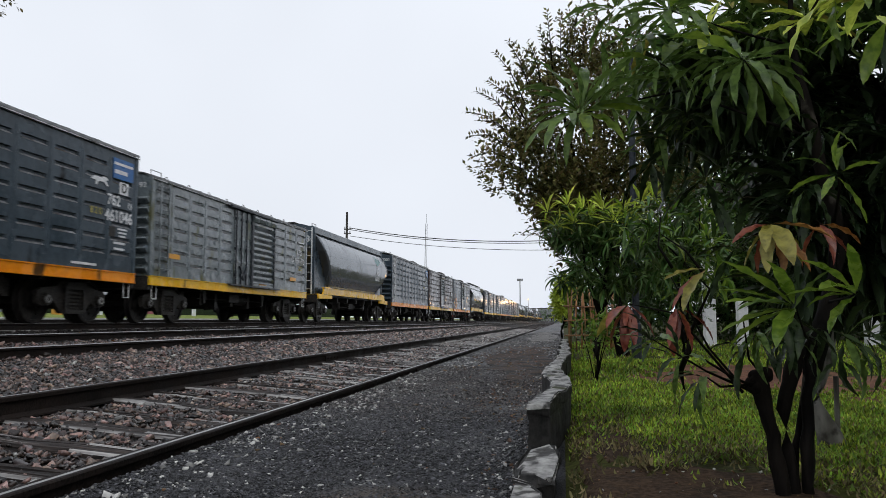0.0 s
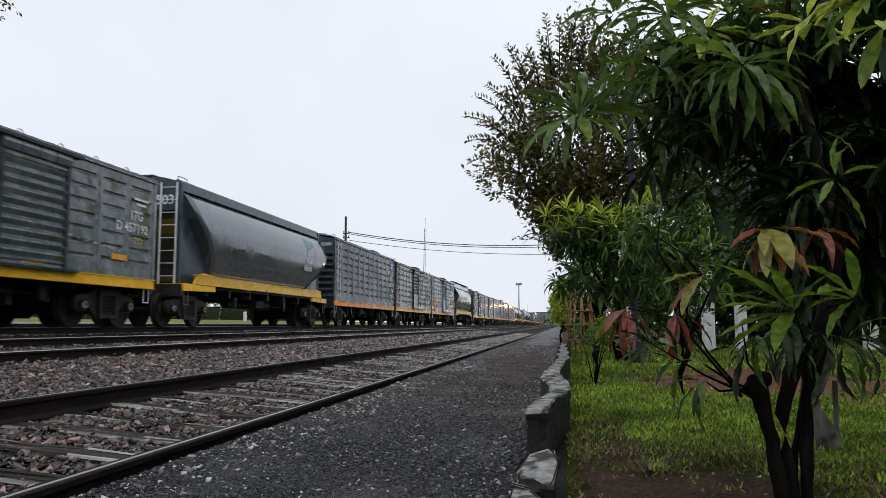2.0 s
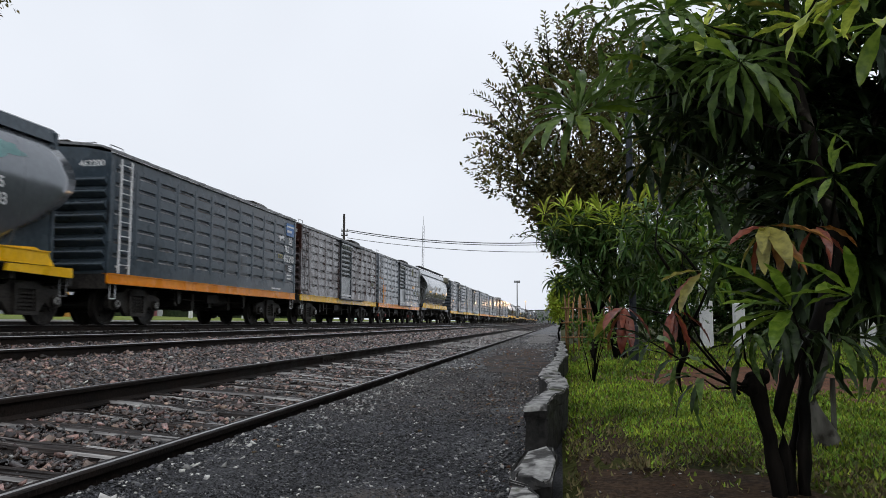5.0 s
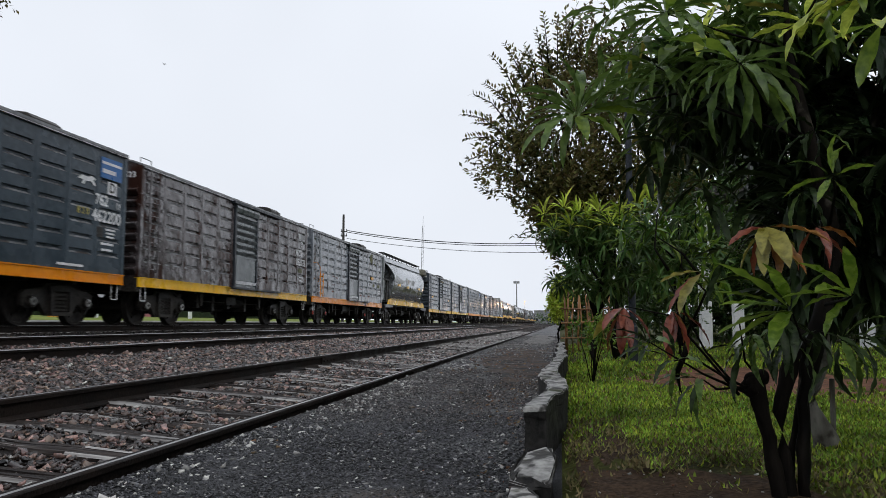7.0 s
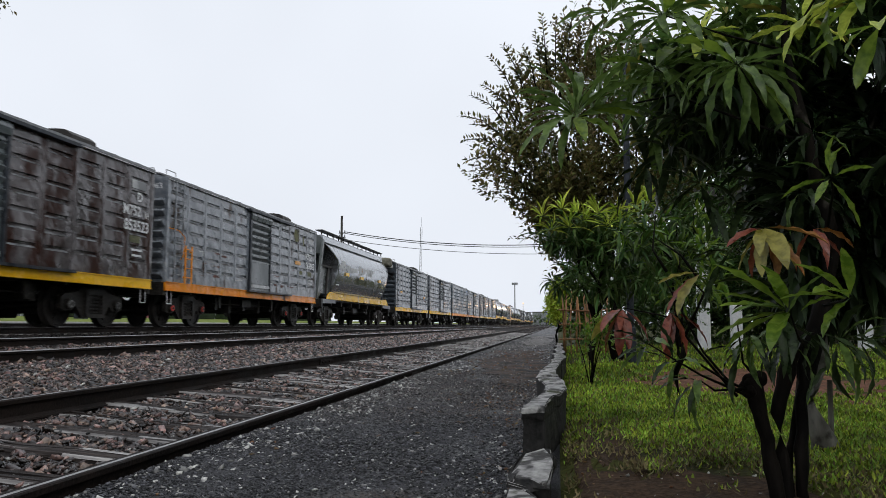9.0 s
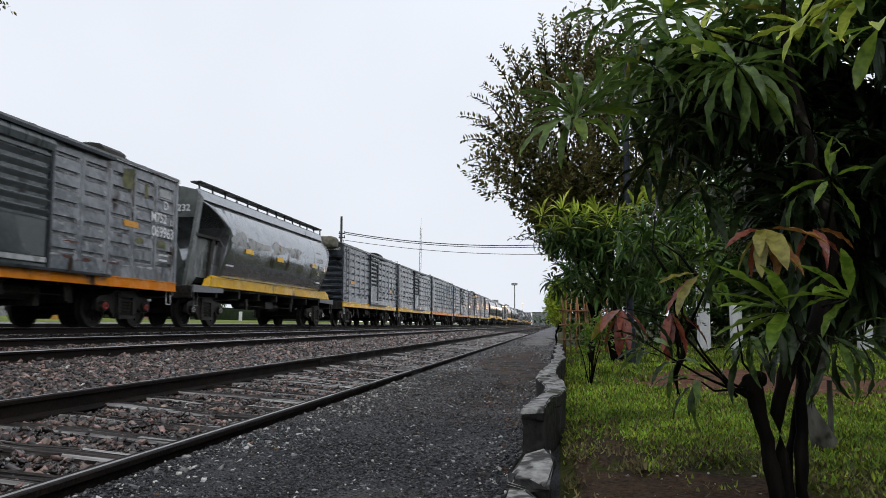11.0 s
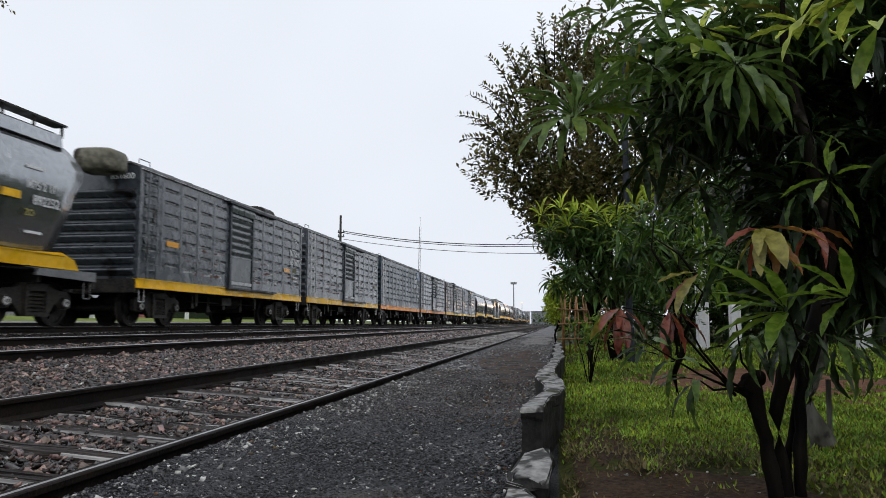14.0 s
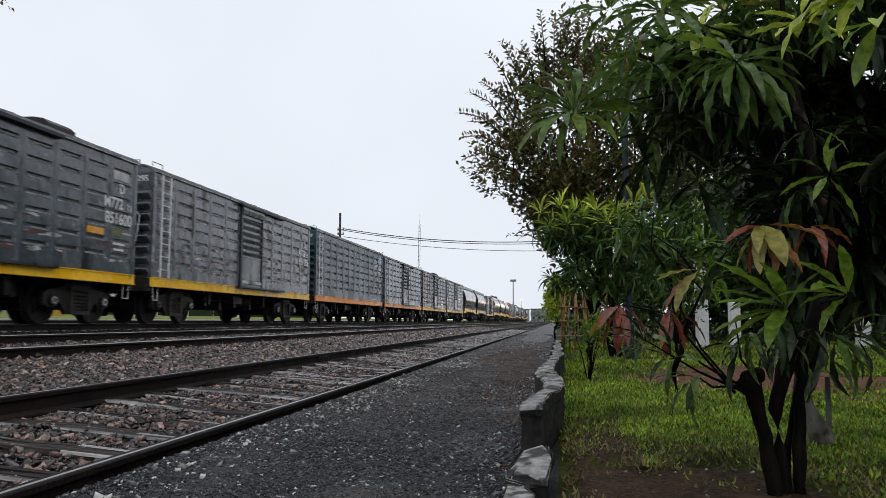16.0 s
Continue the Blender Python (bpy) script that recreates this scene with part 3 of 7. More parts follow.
def sleeper_mesh(seed, wear_gleam=1.0):
    rng = random.Random(seed)
    bm = bmesh.new()
    half, w, h = 1.32, 0.105, 0.13
    cuts = [-half, -0.9, -0.55, -0.2, 0.15, 0.5, 0.85, half]
    rings = []
    for i, x in enumerate(cuts):
        a, b, c = rng.uniform(-0.012, 0.012), rng.uniform(-0.012, 0.012), rng.uniform(-0.012, 0.004)
        d = rng.uniform(0.02, 0.04)
        rings.append([bm.verts.new(p) for p in ((x, -w + a, -h), (x, -w + a, -0.016 + c), (x, -w + 0.014 + a, c), (x, -0.046 + a, c - rng.uniform(0, 0.008)), (x, -0.040 + a, -d), (x, -0.030 + a, c - 0.004), (x, 0.022 + b, c - rng.uniform(0, 0.01)),
                                                (x, 0.030 + b, -d), (x, 0.038 + b, c), (x, w - 0.02 + b, c), (x, w + b, -0.016 + c), (x, w + b, -h))])
    for lo, hi in zip(rings, rings[1:]):
        for k in range(11):
            bm.faces.new((lo[k], lo[k + 1], hi[k + 1], hi[k])).material_index = 1 if rng.random() < wear_gleam * {1: 0.7, 9: 0.7, 8: 0.25, 2: 0.12, 5: 0.05}.get(k, 0) else 0
    bm.faces.new(rings[0])
    bm.faces.new(rings[-1][::-1])
    return finish("sleeper", ready(bm), [SLEEPER, PALE_GRAIN])


# The last four sleepers carry extra pale faces, painted highlights for the far track.
RAIL, POLISHED_RAIL, FISHPLATE, SLEEPERS = rail_mesh(-12, 900), rail_mesh(-12, 900, 0.14), fishplate_mesh(), [sleeper_mesh(s) for s in range(5)] + [sleeper_mesh(s, 3.5) for s in range(5, 9)]


def build_track(key, label, joints, sleepers_to):
    x0, z0, x1, z1 = TRACKS[key]
    rng = random.Random(key)
    mid, cant = (x0 + x1) / 2, math.degrees(math.atan2(z0 - z1, x0 - x1))
    track = thing("railway_track", pose(mid, 0, (z0 + z1) / 2, 0, -cant, 0), label, "railway track", "yard tracks", "structure")
    inv = track.matrix_basis.inverted()
    for x, z in ((x0, z0), (x1, z1)):
        at = inv @ Vector((x, 0, z))
        rail = part("rail", RAIL if key == "near" else POLISHED_RAIL, None, track, "rusty rail with a bright worn head", pose(at.x, 0, at.z - 0.15))
        for y in joints:
            part("fishplate", FISHPLATE, None, rail, m=pose(0, y + (0 if x == x0 else 1.1), 0))
    y = -11.65
    while y < sleepers_to:
        part("sleeper", rng.choice(SLEEPERS[:5] if y < 8 or rng.random() < 0.3 else SLEEPERS[5:]), None, track, m=pose(rng.uniform(-0.04, 0.04), y + rng.uniform(-0.03, 0.03), -0.128 + rng.uniform(-0.008, 0.006), 0, 0, rng.uniform(-0.8, 0.8) + (180 if rng.random() < 0.5 else 0)))
        y += 0.6
    far = bmesh.new()
    while y < 260:
        box(far, -1.32, 1.32, y - 0.115, y + 0.115, -0.26, -0.13)
        y += 0.6
    part("far_sleepers", far, SLEEPER, track, kind="stuff")


build_track("near", "weathered near track, canted, with grey wooden sleepers", (-1.5, 10.5, 22.5, 34.5), 62)
build_track("middle", "rusty middle track half buried in ballast", (3.0, 17.5, 29.5, 41.5), 40)
build_track("train", "far track that carries the goods train", (8.0, 20.0, 32.0), 40)


# ---- ballast, crumbs ----
def lump_template(seed, sharp=0.34):
    """A broken stone: a block with its corners knocked about."""
    rng = np.random.default_rng(seed)
    v = np.array([(x, y, z) for x in (-1, 1) for y in (-1, 1) for z in (-1, 1)], float) * 0.72
    v += rng.uniform(-sharp, sharp, v.shape)
    quads = ((0, 1, 3, 2), (4, 6, 7, 5), (0, 4, 5, 1), (2, 3, 7, 6), (0, 2, 6, 4), (1, 5, 7, 3))
    f = np.array([t for a, b, c, d in quads for t in ((a, b, c), (a, c, d))])
    return v * np.array([1.4, 0.9, 0.52]), f


def strew(name, label, category, mat, zones, seed, bays=False):
    """Zones: (x0, x1, y0, y1, count, smallest, largest, lift)."""
    rng = np.random.default_rng(seed)
    vs, fs, base = [], [], 0
    for x0, x1, y0, y1, count, small, large, lift in zones:
        for half in range(5):
            n = count // 5
            p = np.stack([rng.uniform(x0, x1, n), rng.uniform(y0, y1, n), np.zeros(n)], -1)
            if bays:
                p[:, 1] = np.floor(p[:, 1] / 0.6) * 0.6 + 0.48 + rng.normal(0.17, 0.12, n)
            p[:, 2] = ground_z(p[:, 0]) + rng.uniform(-0.3, 1.0, n) * lift
            s = small + (large - small) * rng.random((n, 1)) ** 2 * np.ones((1, 3))
            t, f = lump_template(seed * 10 + half)
            v, q = scatter(t, f, p, s, random_turns(rng, n, 0.7))
            vs.append(v), fs.append(q + base)
            base += len(v)
    me = soup(name, np.concatenate(vs), np.concatenate(fs), [mat])
    return tagged(new(name, me), label, category, kind="stuff")


strew("ballast", "broken wet grey-brown ballast stones round the tracks", "ballast", STONE, [
    (-5.95, -3.7, -8, 3, 5000, 0.02, 0.05, 0.03), (-7.8, -5.9, -8, 5, 2500, 0.025, 0.05, 0.03), (-3.5, -2.02, -8, 1.2, 2000, 0.02, 0.04, 0.012),
    (-5.95, -3.7, 3, 11, 20000, 0.014, 0.036, 0.03), (-5.95, -3.7, 11, 24, 13000, 0.02, 0.044, 0.035), (-5.95, -3.7, 24, 60, 5500, 0.04, 0.065, 0.03),
    (-7.8, -5.9, 5, 24, 5000, 0.025, 0.05, 0.03), (-7.8, -5.9, 24, 60, 3000, 0.04, 0.06, 0.03)], 11)
strew("ballast", "broken stones in the bays between the sleepers", "ballast", STONE, [
    (-3.5, -2.02, 1.2, 8, 5200, 0.010, 0.031, 0.012), (-3.5, -2.02, 8, 18, 3600, 0.014, 0.032, 0.012), (-3.5, -2.02, 18, 45, 1500, 0.02, 0.03, 0.008)], 16, True)
strew("oily_ballast", "black ballast round the far track", "ballast", BLACK_STONE, [
    (-13.5, -7.8, -8, 6, 3500, 0.025, 0.05, 0.02), (-13.5, -7.8, 6, 24, 6500, 0.025, 0.05, 0.02), (-13.5, -7.8, 24, 70, 5000, 0.04, 0.06, 0.02)], 14)
strew("cinder_crumbs", "loose dark cinder crumbs on the path", "gravel", CRUMB, [
    (-1.86, -0.1, -8, 1.2, 14000, 0.006, 0.014, 0.002), (-1.86, -0.17, 1.2, 3.2, 22000, 0.003, 0.008, 0.002), (-1.86, -0.17, 3.2, 5.6, 20000, 0.004, 0.010, 0.002)], 12)
strew("cinder_crumbs", "paler brownish cinder crumbs on the far path", "gravel", BROWN_CRUMB, [(-1.86, -0.17, 5.0, 11, 22000, 0.004, 0.010, 0.002), (-1.9, 0.0, 11, 40, 9000, 0.007, 0.016, 0.002)], 18)
strew("pebbles", "pale stone chips strewn on the path", "pebbles", PEBBLE, [
    (-1.84, -0.2, 1.2, 4.5, 1250, 0.003, 0.0095, 0.003), (-1.84, -1.45, 2.0, 9, 260, 0.006, 0.018, 0.004), (-1.84, -0.2, 4.5, 14, 700, 0.005, 0.013, 0.003), (-1.84, -0.2, 14, 34, 500, 0.008, 0.018, 0.003), (-1.9, -1.3, 1.2, 14, 520, 0.005, 0.018, 0.004), (-3.4, -2.1, 1.5, 12, 90, 0.012, 0.028, 0.04), (-3.4, -2.1, 12, 45, 500, 0.014, 0.03, 0.03), (-5.9, -3.75, 5, 20, 260, 0.014, 0.034, 0.05), (-5.9, -3.75, 20, 60, 900, 0.02, 0.045, 0.05), (-0.4, -0.17, 1.8, 9, 160, 0.005, 0.014, 0.004), (0.1, 0.95, 2.0, 3.3, 70, 0.003, 0.008, 0.025)], 13)
strew("fallen_leaves", "small brown fallen leaves on path and soil", "leaf litter", LITTER, [(-1.8, -0.2, 1.8, 12, 60, 0.008, 0.018, 0.003), (-1.6, -0.2, 10, 20, 420, 0.010, 0.022, 0.004), (-0.7, -0.18, 5, 12, 420, 0.006, 0.013, 0.003), (-0.35, -0.17, 1.8, 6, 60, 0.006, 0.014, 0.003), (0.1, 0.95, 2.1, 3.3, 110, 0.002, 0.007, 0.012), (0.08, 0.3, 2.9, 5.0, 60, 0.003, 0.008, 0.012)], 15)


# ---- goods train ----
TRAIN_X, RAIL_Z = -11.30, 0.60
SPEED, GAIN = 5.568, 0.026
HALF = 1.45
MESHES = {}


def shared(key, make):
    if key not in MESHES:
        MESHES[key] = make()
    return MESHES[key]


def pressed_panel(width, z0, z1, rows, mat, margin=0.11, rib=0.1, depth=0.05):
    """A steel side sheet in the y-z plane, facing +x, with long pressed ribs: a dark throat over a slope painted paler
    as if skylit, and a raised seam at its edges.
    """
    bm = bmesh.new()
    foot, head, worn = 1.39, 3.64, []
    pitch = (head - foot) / rows
    a, b = -width / 2, width / 2
    y0, y1 = a + margin, b - margin

    def quad(*pts):
        return bm.faces.new([bm.verts.new(p) for p in pts])
    for lo, hi in ((z0, foot), (head, z1)):
        quad((0, a, lo), (0, b, lo), (0, b, hi), (0, a, hi))
    for k in range(rows):
        lo, hi = foot + k * pitch, foot + (k + 1) * pitch
        r0 = lo + pitch / 2 - rib / 2
        r1 = r0 + rib
        s0, s1, i0, i1 = r0 + 0.048, r1 - 0.004, y0 + 0.03, y1 - 0.03
        quad((0, a, lo), (0, b, lo), (0, b, r0), (0, a, r0))
        quad((0, a, r1), (0, b, r1), (0, b, hi), (0, a, hi))
        quad((0, a, r0), (0, y0, r0), (0, y0, r1), (0, a, r1))
        quad((0, y1, r0), (0, b, r0), (0, b, r1), (0, y1, r1))
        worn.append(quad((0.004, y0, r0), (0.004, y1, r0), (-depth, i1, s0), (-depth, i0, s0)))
        quad((-depth, i0, s1), (-depth, i1, s1), (0, y1, r1), (0, y0, r1))
        quad((0, y0, r0), (-depth, i0, s0), (-depth, i0, s1), (0, y0, r1))
        quad((0, y1, r0), (0, y1, r1), (-depth, i1, s1), (-depth, i1, s0))
        quad((-depth, i0, s0), (-depth, i1, s0), (-depth, i1, s1), (-depth, i0, s1))
        for y, s in ((a, 1), (b, -1)):
            e, g = y + s * 0.035, y + s * 0.05
            quad((0.012, y, lo), (0.012, y, hi), (0.012, e, hi), (0.012, e, lo))
            quad((0.012, e, lo), (0.012, e, hi), (0.001, g, hi), (0.001, g, lo))
    # The worn list holds rib slopes, given the paler colour as painted sky light.
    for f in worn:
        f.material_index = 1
    bm.normal_update()
    for f in bm.faces:
        if f.normal.x < -0.05:
            f.normal_flip()
    return finish("side_panel", bm, [mat, SKYLIT_SLOPE])


def end_wall_mesh(mat):
    bm = bmesh.new()
    outline, z = [(0.0, 1.13)], 1.2
    while z < 3.35:
        outline += [(0.0, z), (-0.05, z + 0.02), (-0.15, z + 0.10), (-0.16, z + 0.13), (-0.14, z + 0.16), (-0.02, z + 0.21)]
        z += 0.27
    outline += [(0.0, 3.85), (0.06, 3.85), (0.06, 1.13)]
    prism(bm, outline, 0, -HALF + 0.05, HALF - 0.05)
    prism(bm, [(-HALF + 0.05, 3.85), (HALF - 0.05, 3.85), (0.8, 3.98), (0, 4.03), (-0.8, 3.98)], 1, 0.0, 0.06)
    return finish("end_wall", ready(bm), mat)


def roof_mesh(length):
    bm = bmesh.new()
    arch = [(-1.49, 3.80), (-1.49, 3.86), (-1.2, 3.96), (-0.6, 4.05), (0, 4.08), (0.6, 4.05), (1.2, 3.96), (1.49, 3.86), (1.49, 3.80), (1.2, 3.92), (0, 4.04), (-1.2, 3.92)]
    prism(bm, arch, 1, -length / 2, length / 2)
    seam = [(x * 1.002, z + 0.008) for x, z in arch[1:8]] + [(x, z) for x, z in arch[7:0:-1]]
    y = -length / 2 + 0.5
    while y < length / 2:
        prism(bm, seam, 1, y - 0.03, y + 0.03)
        y += 1.0
    # eave strips in pale grey, a painted bright line below the roof edge
    for s in (-1, 1):
        prism(bm, [(s * 1.45, 3.765), (s * 1.515, 3.765), (s * 1.48, 3.798), (s * 1.45, 3.798)], 1, -length / 2, length / 2, 1)
    return finish("roof", ready(bm), [ROOF_STEEL, EAVE_GREY])


def walkway_mesh(length):
    bm = bmesh.new()
    for x in (-0.25, 0.0, 0.25):
        box(bm, x - 0.1, x + 0.1, -length / 2, length / 2, 4.14, 4.17)
    y = -length / 2 + 0.3
    while y < length / 2:
        box(bm, -0.36, 0.36, y - 0.03, y + 0.03, 4.06, 4.14)
        y += 1.2
    return finish("roof_walkway", bm, UNDER)


def grab_hoop_mesh(mat):
    bm = bmesh.new()
    for a, b in (((0, -0.25, 0), (0, -0.25, 0.11)), ((0, -0.25, 0.11), (0, 0.25, 0.11)), ((0, 0.25, 0.11), (0, 0.25, 0))):
        bar(bm, a, b, 0.012, sides=6)
    return finish("grab_hoop", bm, mat)


def roof_loop_mesh():
    bm = bmesh.new()
    limb(bm, [Vector((0, 0.07 * math.cos(a) * (1.2 if a < 1.6 else 1), 0.09 * math.sin(a))) for a in np.linspace(0, math.pi, 7)], [0.011] * 7, 5)
    return finish("roof_loop", bm, GREY_STEEL)


def ladder_mesh(mat, z0, z1, rungs, width=0.42):
    bm = bmesh.new()
    for y in (-width / 2, width / 2):
        box(bm, 0.05, 0.075, y - 0.025, y + 0.025, z0, z1)
        for z in (z0 + 0.15, z1 - 0.15):
            box(bm, 0.0, 0.06, y - 0.02, y + 0.02, z - 0.02, z + 0.02)
    for k in range(rungs):
        z = z0 + (k + 0.6) * (z1 - z0) / rungs
        bar(bm, (0.062, -width / 2, z), (0.062, width / 2, z), 0.013, sides=6)
    return finish("ladder", bm, mat)


def hatch_mesh(mat):
    bm = bmesh.new()
    prism(bm, [(-0.62, 0.0), (0.62, 0.0), (0.6, 0.16), (0.45, 0.27), (0.2, 0.31), (-0.2, 0.31), (-0.45, 0.27), (-0.6, 0.16)], 1, -0.5, 0.5)
    box(bm, -0.66, 0.66, -0.54, 0.54, 0.0, 0.05)
    return finish("roof_hatch", ready(bm), mat)


def door_plate_mesh(mat, width):
    bm = bmesh.new()
    box(bm, 0.02, 0.05, -width / 2, width / 2, 1.16, 3.66)
    return finish("sliding_door", bm, mat)


def slab_mesh(name, mat, x0, x1, w, h):
    bm = bmesh.new()
    box(bm, x0, x1, -w / 2, w / 2, -h / 2, h / 2)
    return finish(name, bm, mat)


def slat_mesh(mat, width):
    bm = bmesh.new()
    prism(bm, [(0.045, 0.02), (0.095, 0.10), (0.11, 0.13), (0.045, 0.18)], 1, -width / 2 + 0.08, width / 2 - 0.08)
    return finish("slat", ready(bm), mat)


def add_sliding_door(wagon, m, paint, width=1.80):
    """Slats over a plain lower plate, dark stiles, and a hood of folded plates above; the wide kind has slats alone."""
    plated = width < 1.9
    z0, z1, lowest = 1.16, 3.40, 2.12 if plated else 1.30
    slats = 6 if plated else 10
    plain = DOOR_GREY if plated else paint
    key = plain.name
    door = part("sliding_door", shared(("door", key, width), lambda: door_plate_mesh(plain, width)), None, wagon, "ribbed sliding door", m)
    for y, w in ((-width / 2 + 0.05, 0.13), (width / 2 - 0.04, 0.09)):
        part("stile", shared(("stile", w), lambda: slab_mesh("stile", DARK_STEEL, 0.03, 0.10, w, 2.5)), None, door, m=pose(0, y, 2.41))
    if plated:
        part("lower_plate", shared(("lower plate", key), lambda: slab_mesh("lower_plate", plain, 0.045, 0.07, width - 0.24, 0.72)), None, door, "plain smooth lower door plate", pose(0, 0.0, 1.74))
        part("door_sill", shared(("door sill", key), lambda: slab_mesh("door_sill", EAVE_GREY, 0.045, 0.10, width - 0.24, 0.10)), None, door, m=pose(0, 0.0, 1.30))
    for z in (z0 + 0.03, z1 - 0.03, lowest - 0.01):
        part("door_rail", shared(("door rail", key, width), lambda: slab_mesh("door_rail", plain, 0.03, 0.085, width - 0.2, 0.05)), None, door, m=pose(0, 0, z))
    for k in range(slats):
        part("slat", shared(("slat", key, width), lambda: slat_mesh(plain, width)), None, door, m=pose(0, 0, lowest + k * (z1 - lowest - 0.03) / slats))
    for k in range(4):
        part("hood_plate", shared(("hood", key, width), lambda: hood_mesh(plain, width / 4 - 0.04)), None, door, m=pose(0, -width / 2 + (k + 0.5) * width / 4, z1 + 0.17))
    for z, h in ((3.74, 0.07), (1.127, 0.055)):
        part("door_track", shared(("track", h), lambda: slab_mesh("door_track", DARK_STEEL, 0.0, 0.14, 4.0, h)), None, wagon, m=m @ pose(0.03, 0.9 if plated else -0.7, z))


def hood_mesh(mat, width):
    bm = bmesh.new()
    prism(bm, [(0.04, -0.13), (0.12, -0.11), (0.15, 0.02), (0.12, 0.13), (0.04, 0.13)], 1, -width / 2, width / 2)
    return finish("hood_plate", ready(bm), mat)


def plug_door_mesh(mat):
    bm = bmesh.new()
    z0, z1 = 1.16, 3.68
    box(bm, 0.02, 0.07, -0.62, 0.62, z0, z1)
    for y in (-0.58, -0.2, 0.2, 0.58):
        bar(bm, (0.10, y, z0 - 0.08), (0.10, y, z1), 0.025, sides=6, slot=1)
        for z in (z0 + 0.3, z0 + 1.2, z1 - 0.3):
            box(bm, 0.06, 0.13, y - 0.05, y + 0.05, z - 0.05, z + 0.05, 1)
    prism(bm, [(-0.3, z0 + 0.62), (0.0, z0 + 0.15), (0.3, z0 + 0.62), (0.2, z0 + 0.64), (0.0, z0 + 0.32), (-0.2, z0 + 0.64)], 0, 0.07, 0.12, 1)
    box(bm, 0.06, 0.10, -0.6, 0.6, z0 + 0.74, z0 + 0.80)
    return finish("plug_door", ready(bm), [mat, DARK_STEEL])


def side_frame_mesh():
    bm = bmesh.new()
    outline = [(-1.12, 0.64), (-1.02, 0.70), (-0.55, 0.76), (-0.4, 0.86), (0.4, 0.86), (0.55, 0.76), (1.02, 0.70), (1.12, 0.64), (1.12, 0.40), (0.98, 0.34), (0.74, 0.36), (0.62, 0.46), (0.46, 0.28),
               (0.38, 0.20), (-0.38, 0.20), (-0.46, 0.28), (-0.62, 0.46), (-0.74, 0.36), (-0.98, 0.34), (-1.12, 0.40)]
    prism(bm, outline, 0, -0.05, 0.05)
    for s in (-1, 1):
        for k in range(2):
            for j in range(5):
                bar(bm, (0.06, s * 0.12 + (k - 0.5) * 0.12, 0.30 + j * 0.075), (0.06, s * 0.12 + (k - 0.5) * 0.12, 0.34 + j * 0.075), 0.055, sides=8)
        box(bm, 0.03, 0.12, s * 0.30 - 0.04, s * 0.30 + 0.04, 0.24, 0.80)
    box(bm, 0.03, 0.13, -0.34, 0.34, 0.20, 0.28)
    box(bm, 0.03, 0.12, -0.30, 0.30, 0.70, 0.82)
    return finish("side_frame", ready(bm), UNDER)


def axle_cap_mesh(hub=CAP_GREY):
    bm = bmesh.new()
    bar(bm, (-0.06, 0, 0), (0.06, 0, 0), 0.13, 0.12, sides=14)
    bar(bm, (0.06, 0, 0), (0.085, 0, 0), 0.085, 0.075, sides=12, slot=1)
    bar(bm, (0.085, 0, 0), (0.092, 0, 0), 0.042, 0.035, sides=10)
    for k in range(3):
        a = 2 * math.pi * k / 3 + 0.3
        bar(bm, (0.06, 0.095 * math.cos(a), 0.095 * math.sin(a)), (0.08, 0.095 * math.cos(a), 0.095 * math.sin(a)), 0.016, sides=6)
    return finish("axle_box", ready(bm), [UNDER, hub])


def wheelset_mesh():
    bm = bmesh.new()
    bar(bm, (-1.15, 0, 0), (1.15, 0, 0), 0.075, sides=10)
    for s in (-1, 1):
        ring = [(0.77, 0.485), (0.795, 0.485), (0.81, 0.462), (0.905, 0.455), (0.905, 0.40), (0.875, 0.385), (0.85, 0.20), (0.90, 0.16), (0.92, 0.09), (0.75, 0.09), (0.77, 0.18), (0.80, 0.385), (0.77, 0.40)]
        n = 32
        loops = [[bm.verts.new((s * x, r * math.cos(2 * math.pi * i / n), r * math.sin(2 * math.pi * i / n))) for i in range(n)] for x, r in ring]
        for a, b in zip(loops, loops[1:] + loops[:1]):
            for i in range(n):
                bm.faces.new((a[i], a[(i + 1) % n], b[(i + 1) % n], b[i]))
        for k in range(4):
            a = math.pi * k / 2 + 0.4
            bar(bm, (s * 0.84, 0.28 * math.cos(a), 0.28 * math.sin(a)), (s * 0.885, 0.28 * math.cos(a), 0.28 * math.sin(a)), 0.035, sides=6)
    return finish("wheelset", ready(bm), WHEEL_STEEL)


def bolster_mesh():
    bm = bmesh.new()
    box(bm, -1.08, 1.08, -0.2, 0.2, 0.42, 0.72)
    bar(bm, (0, 0, 0.7), (0, 0, 0.9), 0.2, sides=12)
    for s in (-1, 1):
        box(bm, -0.95, 0.95, s * 0.36 - 0.05, s * 0.36 + 0.05, 0.30, 0.40)
        for x in (-0.84, 0.84):
            prism(bm, [(s * 0.40, 0.34), (s * 0.46, 0.34), (s * 0.47, 0.62), (s * 0.43, 0.66), (s * 0.38, 0.6)], 0, x - 0.05, x + 0.05)
    return finish("bolster", ready(bm), UNDER)


WHEELSETS = []


